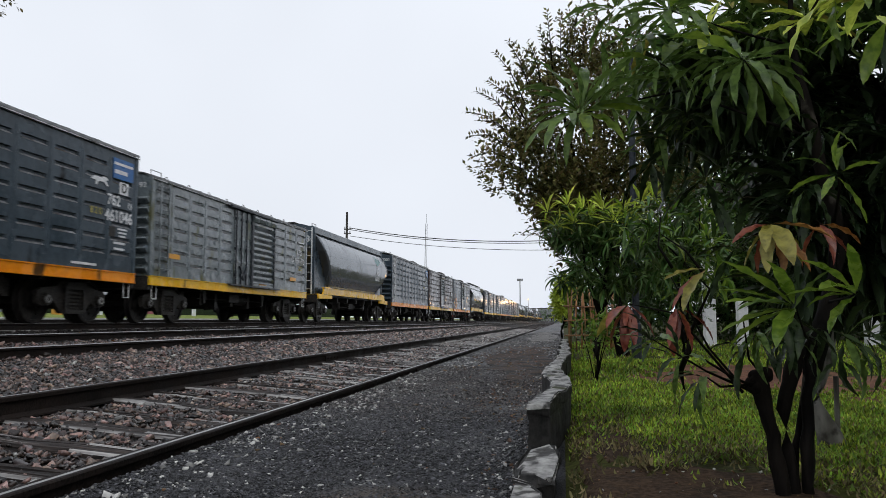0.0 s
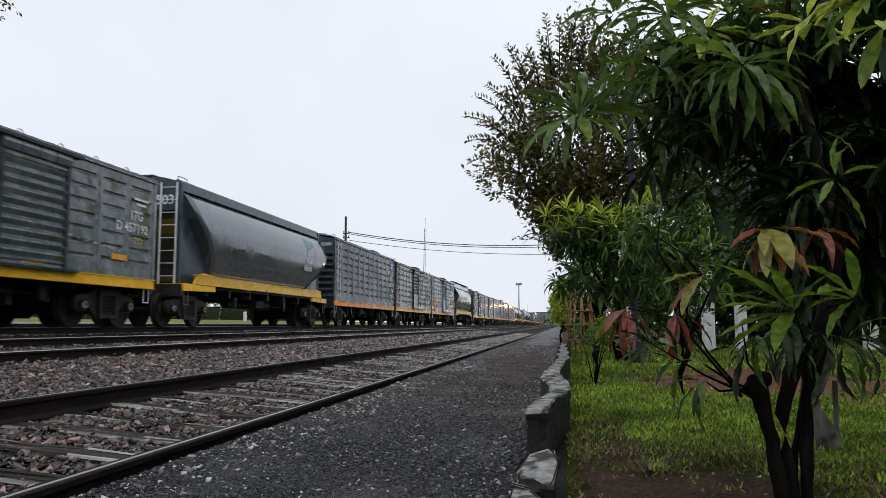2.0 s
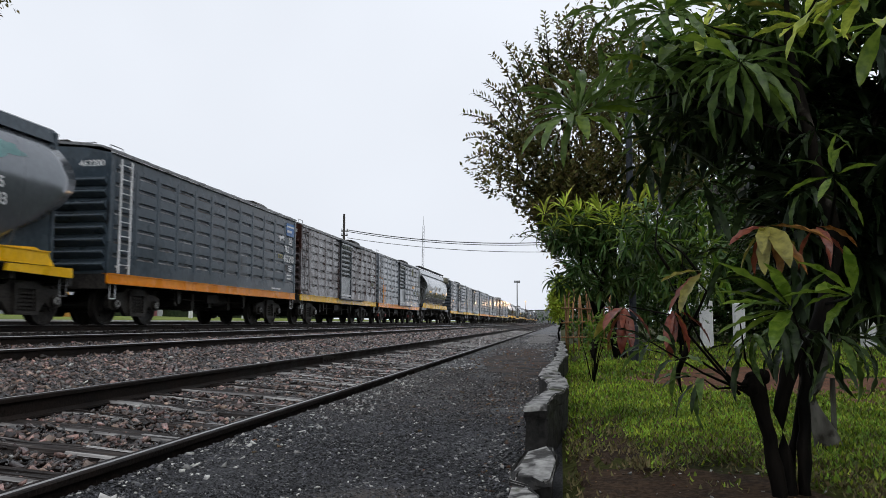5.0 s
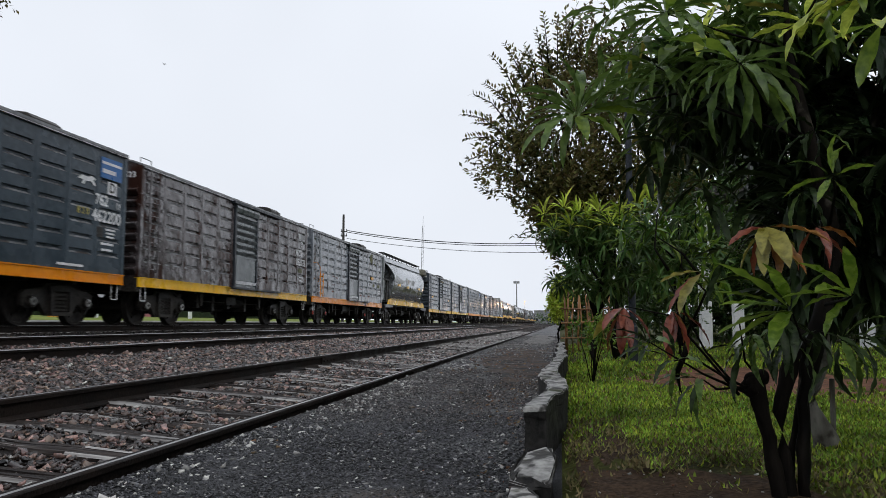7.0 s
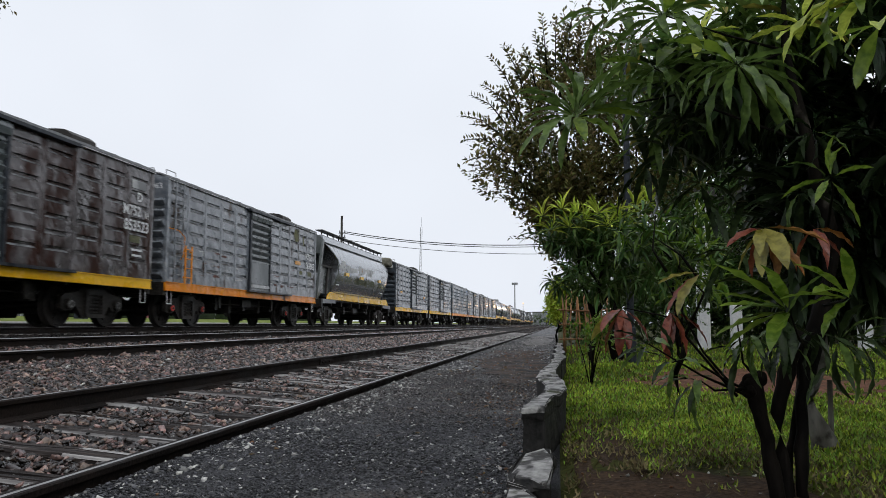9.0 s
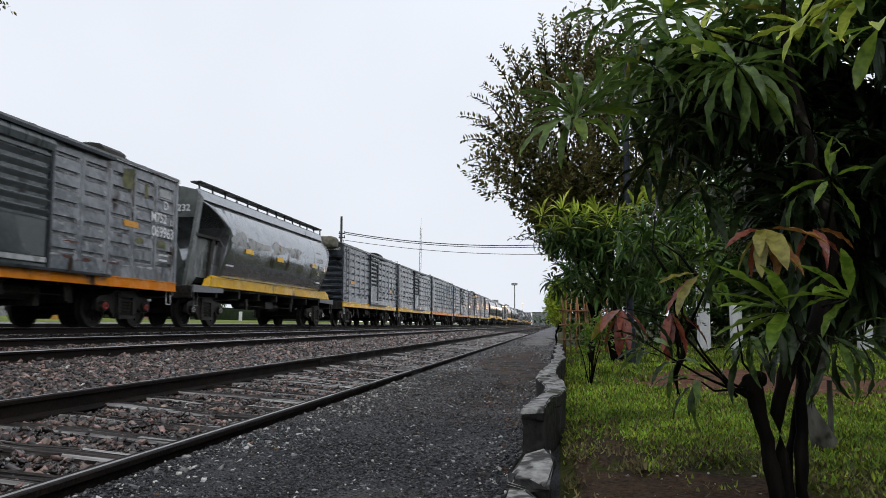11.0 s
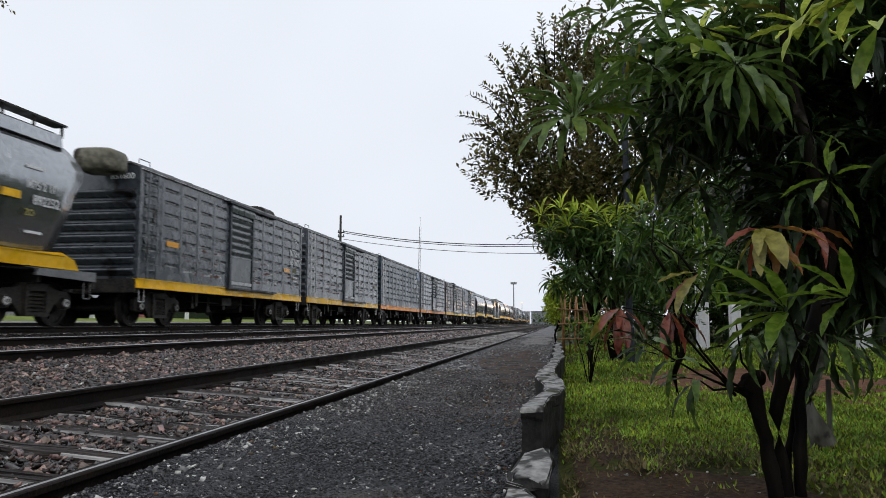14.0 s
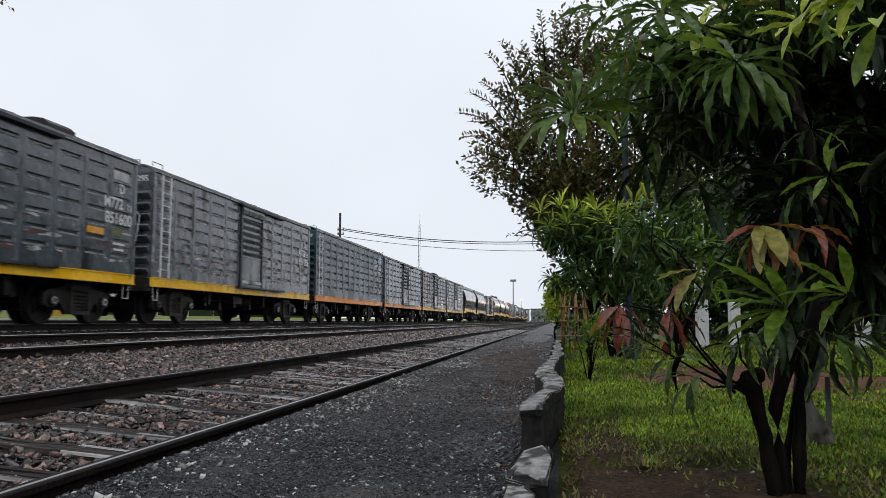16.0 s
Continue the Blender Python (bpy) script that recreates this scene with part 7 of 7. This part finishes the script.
# ---- grass ----
def grass():
    rng = np.random.default_rng(61)
    t = np.array([(-0.5, 0, 0), (0.5, 0, 0), (0.42, 0.25, 0.55), (-0.42, 0.25, 0.55), (0.06, 0.85, 0.8), (-0.06, 0.85, 0.8)], float)
    f = np.array([(0, 1, 2, 3), (3, 2, 4, 5)])
    P = np.concatenate([np.stack([rng.uniform(x0, x1, n), rng.uniform(y0, y1, n)], -1) for x0, x1, y0, y1, n in
                        ((0.02, 5.0, -8.0, 2.0, 26000), (2.4, 5.0, 2.0, 4.2, 7000), (0.02, 2.4, 2.0, 4.2, 74000), (0.02, 3.4, 4.2, 7.0, 62000), (0.02, 5.0, 7.0, 11.0, 38000), (0.02, 9.0, 11.0, 21.0, 16000), (2.4, 4.5, 3.0, 4.2, 3000))])

    edge = (P[:, 0] > 1.9) | (P[:, 1] < 2.25)
    P = P + np.where(edge[:, None], rng.normal(0, 0.3, P.shape), 0)
    P = P[P[:, 0] > 0.02]

    def bare(c, r, soft):
        d = np.hypot((P[:, 0] - c[0]) / r[0], (P[:, 1] - c[1]) / r[1]) + 0.2 * np.sin(P[:, 0] * 13 + P[:, 1] * 5) + 0.15 * np.sin(P[:, 1] * 11 - P[:, 0] * 7)
        return d + rng.normal(0, soft, len(P)) < 1.0
    lump = np.sin(P[:, 0] * 7 + 2 * np.sin(P[:, 1] * 3.1)) * np.sin(P[:, 1] * 6 + 1.5 * np.sin(P[:, 0] * 4))
    keep = ~bare((0.47, 2.55), (0.54, 0.84), 0.22) & ~bare((0.19, 3.5), (0.17, 1.05), 0.5) & ~bare((1.92, 8.1), (1.35, 2.3), 0.14) & ~bare((3.5, 7.4), (0.95, 1.25), 0.14) & (lump + rng.uniform(-0.9, 1.5, len(P)) > -0.25)
    P, lump = P[keep], lump[keep]
    n = len(P)
    at = np.stack([P[:, 0], P[:, 1], ground_z(P[:, 0]) + 0.012 * np.clip(lump, 0, 1)], -1)
    a = rng.uniform(0, 2 * math.pi, n)
    flat = rng.random(n) < 0.78
    lean = np.where(flat, rng.uniform(1.2, 4.5, n), rng.uniform(0.5, 2.4, n))
    at[:, 2] += np.where(flat, rng.uniform(0.0, 0.022, n), 0)
    way = np.stack([np.cos(a) * lean, np.sin(a) * lean, np.ones(n)], -1)
    z = way / np.linalg.norm(way, axis=1, keepdims=True)
    x = np.cross(z, np.stack([np.cos(a), np.sin(a), np.zeros(n)], -1))
    x /= np.linalg.norm(x, axis=1, keepdims=True)
    turns = np.stack([x, np.cross(z, x), z], -1)
    far = np.clip(P[:, 1] / 5, 0.75, 2.4)
    s = np.stack([np.where(flat, 0.0125, 0.006) * far * rng.uniform(0.6, 1.4, n), 0.018 * far, np.where(flat, 0.033, 0.028) * rng.uniform(0.5, 1.4, n) * np.clip(far, 0.9, 1.3)], -1)
    v, q = scatter(t, f, at, s, turns)
    worn = np.hypot((P[:, 0] - 0.47) / 0.62, (P[:, 1] - 2.6) / 1.15)
    dry = rng.random(n) < np.clip(1.5 - worn, 0.12, 0.6) + 0.45 * (P[:, 0] < 0.34) * (P[:, 1] < 4.8)
    tagged(new("grass", soup("grass", v, q, [GRASS, DRY_GRASS], np.repeat(dry.astype(int), len(f)), True)), "short broad-bladed green lawn grass", "grass", kind="stuff")


grass()


# ---- poles, masts and wires ----
def pole_with_wires():
    pole = thing("utility_pole", pose(-17.28, 60.0, 0.75), "dark wooden utility pole with cross arm", "utility pole")
    bm = bmesh.new()
    limb(bm, [(0, 0, -0.5), (0, 0, 8.7)], (0.14, 0.09), 10)
    part("shaft", bm, POLE_WOOD, pole)
    for z in (7.3, 6.95):
        bm = bmesh.new()
        box(bm, -0.22, 0.32, -0.04, 0.04, z - 0.04, z + 0.04)
        part("cross_arm", bm, POLE_WOOD, pole)
        for x in (-0.17, 0.26):
            bm = bmesh.new()
            bar(bm, (x, 0, z + 0.05), (x, 0, z + 0.22), 0.05, 0.03)
            part("insulator", bm, GREY_STEEL, pole)
    ends = [((-17.0, 60, 8.15), (16.5, 60.5, 9.4), 1.85, 0.035), ((-17.0, 60, 8.02), (16.5, 60.5, 9.2), 1.85, 0.028), ((-17.0, 60, 7.5), (16.5, 60.5, 7.7), 1.45, 0.022)]
    for a, b, sag, r in ends:
        bm = bmesh.new()
        pts = [Vector(a).lerp(Vector(b), k / 30) - Vector((0, 0, 4 * sag * (k / 30) * (1 - k / 30))) for k in range(31)]
        limb(bm, pts, [r] * 31, 5)
        tagged(new("overhead_cable", finish("overhead_cable", ready(bm), CABLE)), "sagging dark overhead cable", "cable", "overhead cables")


pole_with_wires()


def radio_mast():
    mast = thing("radio_mast", pose(-27.2, 150.0, 1.0), "thin grey guyed radio mast", "mast")
    bm = bmesh.new()
    for k in range(3):
        a = 2 * math.pi * k / 3
        bar(bm, (0.22 * math.cos(a), 0.22 * math.sin(a), -0.5), (0.22 * math.cos(a) + 0.4, 0.22 * math.sin(a), 19.0), 0.028, sides=5)
    for k in range(26):
        z = k * 0.72
        for j in range(3):
            a, b = 2 * math.pi * j / 3, 2 * math.pi * (j + 1) / 3
            bar(bm, (0.22 * math.cos(a) + 0.021 * z, 0.22 * math.sin(a), z), (0.22 * math.cos(b) + 0.021 * z, 0.22 * math.sin(b), z + 0.72), 0.012, sides=4)
    part("lattice", bm, GREY_STEEL, mast)
    bm = bmesh.new()
    bar(bm, (0.4, 0, 19.0), (0.45, 0, 21.0), 0.03, sides=5)
    part("whip", bm, GREY_STEEL, mast)


radio_mast()


def floodlight_mast(at, tall, size):
    mast = thing("floodlight_mast", pose(*at), "grey floodlight mast over the yard", "floodlight mast")
    bm = bmesh.new()
    limb(bm, [(0, 0, -0.5), (0, 0, tall)], (0.24, 0.16), 8)
    part("shaft", bm, GREY_STEEL, mast)
    bm = bmesh.new()
    box(bm, -size, size, -0.35, 0.35, tall, tall + 0.12)
    part("platform", bm, GREY_STEEL, mast)
    for k in range(4):
        bm = bmesh.new()
        chamfered(bm, -0.24, 0.24, -0.2, 0.15, tall + 0.15, tall + 0.8, 0.04)
        part("floodlight", bm, GREY_STEEL, mast, m=pose((k - 1.5) * size * 0.55, 0, 0))


floodlight_mast((-14.4, 262.0, 0.8), 13.3, 0.95)


# Unseen lamp, added as a source for the warm glow on far wagons.
def yard_lamp():
    at = (-7.2, 162.0, 0.35)
    post = thing("yard_lamp", pose(*at), "assumed far lamp for the warm glow on the wagons", "yard lamp")
    bm = bmesh.new()
    limb(bm, [(0, 0, -0.2), (0, 0, 4.8)], (0.05, 0.035), 8)
    part("shaft", bm, DARK_STEEL, post)
    bm = bmesh.new()
    chamfered(bm, -0.12, 0.12, -0.2, 0.2, 4.72, 4.86, 0.03)
    part("lantern", bm, LAMP_GLOW, post, "glowing lantern of the assumed lamp")
    data = bpy.data.lights.new("sodium_lamp", "POINT")
    data.energy, data.color, data.shadow_soft_size = 800, (1.0, 0.58, 0.28), 0.3
    new("sodium_lamp", data).location = (at[0] - 0.3, at[1], 4.6)


yard_lamp()


def lamp_post():
    post = thing("lamp_post", pose(1.0, 11.0, 0.1), "slim dark painted garden lamp post", "lamp post")
    bm = bmesh.new()
    limb(bm, [(0, 0, -0.1), (0, 0, 0.5), (0, 0, 0.52), (0, 0, 4.2)], (0.07, 0.07, 0.05, 0.045), 12)
    part("shaft", bm, DARK_STEEL, post, smooth=False)
    bm = bmesh.new()
    limb(bm, [(0, 0, 4.18), (0.06, 0, 4.45), (0.25, 0, 4.55), (0.5, 0, 4.55)], (0.03, 0.03, 0.03, 0.03), 8)
    part("arm", ready(bm), DARK_STEEL, post)
    bm = bmesh.new()
    chamfered(bm, 0.4, 0.8, -0.1, 0.1, 4.48, 4.6, 0.03)
    part("lantern", bm, DARK_STEEL, post)


lamp_post()


# ---- white garden building behind the lawn ----
def white_pavilion():
    house = thing("garden_pavilion", pose(5.2, 17.4, 0.12), "small white-plastered open garden pavilion", "pavilion")
    for x in (-2.07, 1.2, 2.6):
        bm = bmesh.new()
        chamfered(bm, x - 0.12, x + 0.12, -0.14, 0.14, -0.1, 3.3, 0.02)
        part("pillar", bm, PLASTER, house)
    bm = bmesh.new()
    box(bm, -2.4, 2.9, -0.25, 2.6, 3.3, 3.5)
    part("roof", bm, POLE_WOOD, house, "dark tiled roof")


    post = thing("white_post", pose(3.72, 17.0, 0.12), "short white-painted garden post", "post")
    bm = bmesh.new()
    chamfered(bm, -0.11, 0.11, -0.11, 0.11, -0.1, 0.95, 0.03)
    part("shaft", bm, PLASTER, post)


white_pavilion()


# ---- beyond the tracks ----
def far_things():
    kiosk = thing("trackside_cabin", pose(-24.0, 34.1, 0.92), "orange-yellow trackside cabin with a pitched top", "cabin")
    bm = bmesh.new()
    prism(bm, [(-0.6, -0.3), (0.6, -0.3), (0.6, 0.74), (0.78, 0.74), (0.25, 1.3), (-0.05, 1.32), (-0.78, 0.70), (-0.6, 0.70)], 0, -0.2, 0.2)
    part("wall", ready(bm), KIOSK_YELLOW, kiosk)
    bm = bmesh.new()
    box(bm, -0.26, 0.26, -0.72, 0.74, 0.60, 0.68)
    part("ledge", bm, DARK_STEEL, kiosk)
    for y in (35.8, 36.25):
        post = thing("gate_post", pose(-24.0, y, 0.92), "dark square gate post by the meadow", "post", "gate posts")
        bm = bmesh.new()
        chamfered(bm, -0.15, 0.15, -0.18, 0.18, -0.1, 0.78, 0.03)
        part("shaft", bm, DARK_STEEL, post)
    for y in (37.1, 41.1, 47.5, 56.0):
        post = thing("marker_post", pose(-24.0, y, 0.92), "short white trackside marker post", "post", "marker posts")
        bm = bmesh.new()
        chamfered(bm, -0.10, 0.10, -0.12, 0.12, -0.1, 0.75, 0.02)
        part("shaft", bm, WHITE_PAINT, post)
    for y, w in ((39.5, 5.0), (45.0, 3.5), (54.5, 7.0), (66.0, 12.0), (82.0, 16.0), (26.0, 12.0)):
        hedge = thing("clipped_hedge", pose(-27.5, y, 1.05), "low dark clipped hedge beyond the meadow", "hedge", "clipped hedges")
        bm = bmesh.new()
        chamfered(bm, -0.5, 0.5, -w / 2, w / 2, -0.1, 1.0, 0.15)
        bmesh.ops.subdivide_edges(bm, edges=bm.edges[:], cuts=4, use_grid_fill=True)
        for v in bm.verts:
            v.co += Vector((0.12, 0.12, 0.10)) * noise.noise(v.co * 2.1 + Vector((y, 0, 0)))
        part("foliage", bm, HEDGE_DARK, hedge, smooth=True)
    hut = thing("red_hut", pose(-29.5, 50.2, 1.1), "small faded red hut beyond the yard", "hut")
    bm = bmesh.new()
    chamfered(bm, -1.0, 1.0, -1.2, 1.2, -0.2, 1.0, 0.05)
    part("wall", bm, PINK_PAINT, hut)
    bm = bmesh.new()
    prism(bm, [(-1.4, 1.0), (1.4, 1.0), (0, 1.4)], 0, -1.15, 1.15)
    part("roof", ready(bm), GREY_PLASTER, hut)
    shed = thing("low_shed", pose(-38.0, 52.0, 1.1), "low grey plastered shed with a pale roof", "shed")
    bm = bmesh.new()
    box(bm, -3, 3, -6, 6, -0.3, 1.5)
    part("wall", bm, GREY_PLASTER, shed)
    bm = bmesh.new()
    prism(bm, [(-3.3, 1.5), (3.3, 1.5), (0, 2.1)], 1, -6.3, 6.3)
    part("roof", ready(bm), GREY_PLASTER, shed)


    rng = random.Random(17)
    for k in range(9):
        y = 6 + k * 17 + rng.uniform(-2, 2)
        leafy_tree("distant_tree", (-52 + rng.uniform(-3, 3), y, 1.3), [((-52 + rng.uniform(-2, 2), y + 4 * j - 4, 3.0 + rng.uniform(-0.6, 0.8)), (2.2, 2.6, 1.9), 60) for j in range(3)], (0, 0, 1.2), 0.2, 0.5, 10, 1.2, LEAF_BUSH,
                   "dark green trees beyond the yard", 80 + k, 0.3)
    for k, (y0, y1, h, mat) in enumerate(((-2, 16, 1.9, GREY_PLASTER), (20, 44, 1.1, BRICK_RED), (46, 75, 2.2, GREY_PLASTER), (78, 130, 1.2, GREY_PLASTER))):
        wall = thing("yard_wall", pose(-46.0, (y0 + y1) / 2, 1.2), "low weathered wall beyond the yard", "wall", "yard walls")
        bm = bmesh.new()
        box(bm, -0.15, 0.15, -(y1 - y0) / 2, (y1 - y0) / 2, -0.3, h)
        part("panel", bm, mat, wall)
        bm = bmesh.new()
        box(bm, -0.22, 0.22, -(y1 - y0) / 2, (y1 - y0) / 2, h, h + 0.1)
        part("coping", bm, GREY_PLASTER, wall)


far_things()


# ---- a bird over the yard ----
BIRD_Y = 60.0
BIRD_ROWS = [(0, -26.23, 3.07), (4.6, -29.00, 4.96), (6.5, -32.43, 19.29), (7.0, -33.44, 22.88), (7.5, -33.95, 26.64), (10.5, -35.55, 49.88), (16, -37.14, 74.88)]


def small_bird():
    x, z = BIRD_ROWS[0][1:]
    bird = thing("bird", pose(x, BIRD_Y, z), "small dark bird flying up over the yard", "bird")
    bm = bmesh.new()
    limb(bm, [(0, -0.13, 0), (0, -0.07, 0.01), (0, 0.02, 0.0), (0, 0.1, -0.005), (0, 0.17, 0.0)], (0.012, 0.032, 0.036, 0.018, 0.004), 8)
    part("body", ready(bm), POLE_WOOD, bird, smooth=True)
    for side in (-1, 1):
        bm = bmesh.new()
        prism(bm, [(side * 0.02, -0.05), (side * 0.12, -0.07), (side * 0.21, 0.0), (side * 0.11, 0.03), (side * 0.02, 0.05)], 2, -0.004, 0.004)
        part("wing", ready(bm), POLE_WOOD, bird, m=pose(0, 0, 0.01, 0, -20 * side, 0))
    return bird


BIRD = small_bird()


# ---- far town ----
def far_town():
    tower = thing("water_tower", pose(-16.5, 190.0, 0.8), "far grey concrete water tower", "water tower")
    for x in (-1.4, 1.4):
        bm = bmesh.new()
        box(bm, x - 0.25, x + 0.25, -0.25, 0.25, -0.5, 4.2)
        part("leg", bm, GREY_PLASTER, tower)
    bm = bmesh.new()
    box(bm, -1.9, 1.9, -1.9, 1.9, 4.2, 6.0)
    part("tank", bm, GREY_PLASTER, tower)
    rng = random.Random(9)
    for k, (x, y, w, h) in enumerate(((-9, 420, 9, 6.5), (3, 470, 8, 7.5), (-24, 520, 12, 8), (14, 500, 10, 6), (-40, 450, 14, 7))):
        house = thing("far_house", pose(x, y, 0.6), "far pale house at the end of the yard", "house", "far houses")
        bm = bmesh.new()
        box(bm, -w / 2, w / 2, -5, 5, -1, h)
        part("wall", bm, GREY_PLASTER, house)
        bm = bmesh.new()
        box(bm, -w / 2 - 0.3, w / 2 + 0.3, -5.3, 5.3, h, h + 0.4)
        part("roof", bm, POLE_WOOD, house)
        for j in range(3):
            bm = bmesh.new()
            box(bm, -0.6, 0.6, -5.04, -4.9, 1.2, 2.8)
            part("window", bm, GLASS_DARK, house, m=pose((j - 1) * w / 3, 0, 0))


far_town()
leafy_tree("far_trees", (-6, 400, 0.5), [((-8 + 7 * k, 400 + 9 * (k % 3), 3.0), (5, 4, 2.8), 60) for k in range(6)], (0, 0, 2), 0.3, 0.9, 10, 2.0, LEAF_BUSH, "dim far trees at the end of the yard", 71, 0.4, "tree")
leafy_tree("overhanging_tree", (-8.6, 6.2, 0.33), [((-6.96, 8.0, 4.66), (0.14, 0.18, 0.12), 36), ((-7.4, 7.6, 5.0), (0.4, 0.4, 0.4), 80)], (0.6, 1.0, 3.5), 0.09, 0.09, 12, 0.35, LEAF_FINE, "small-leaved tree whose branch tip hangs in", 72, -0.3)

motions()
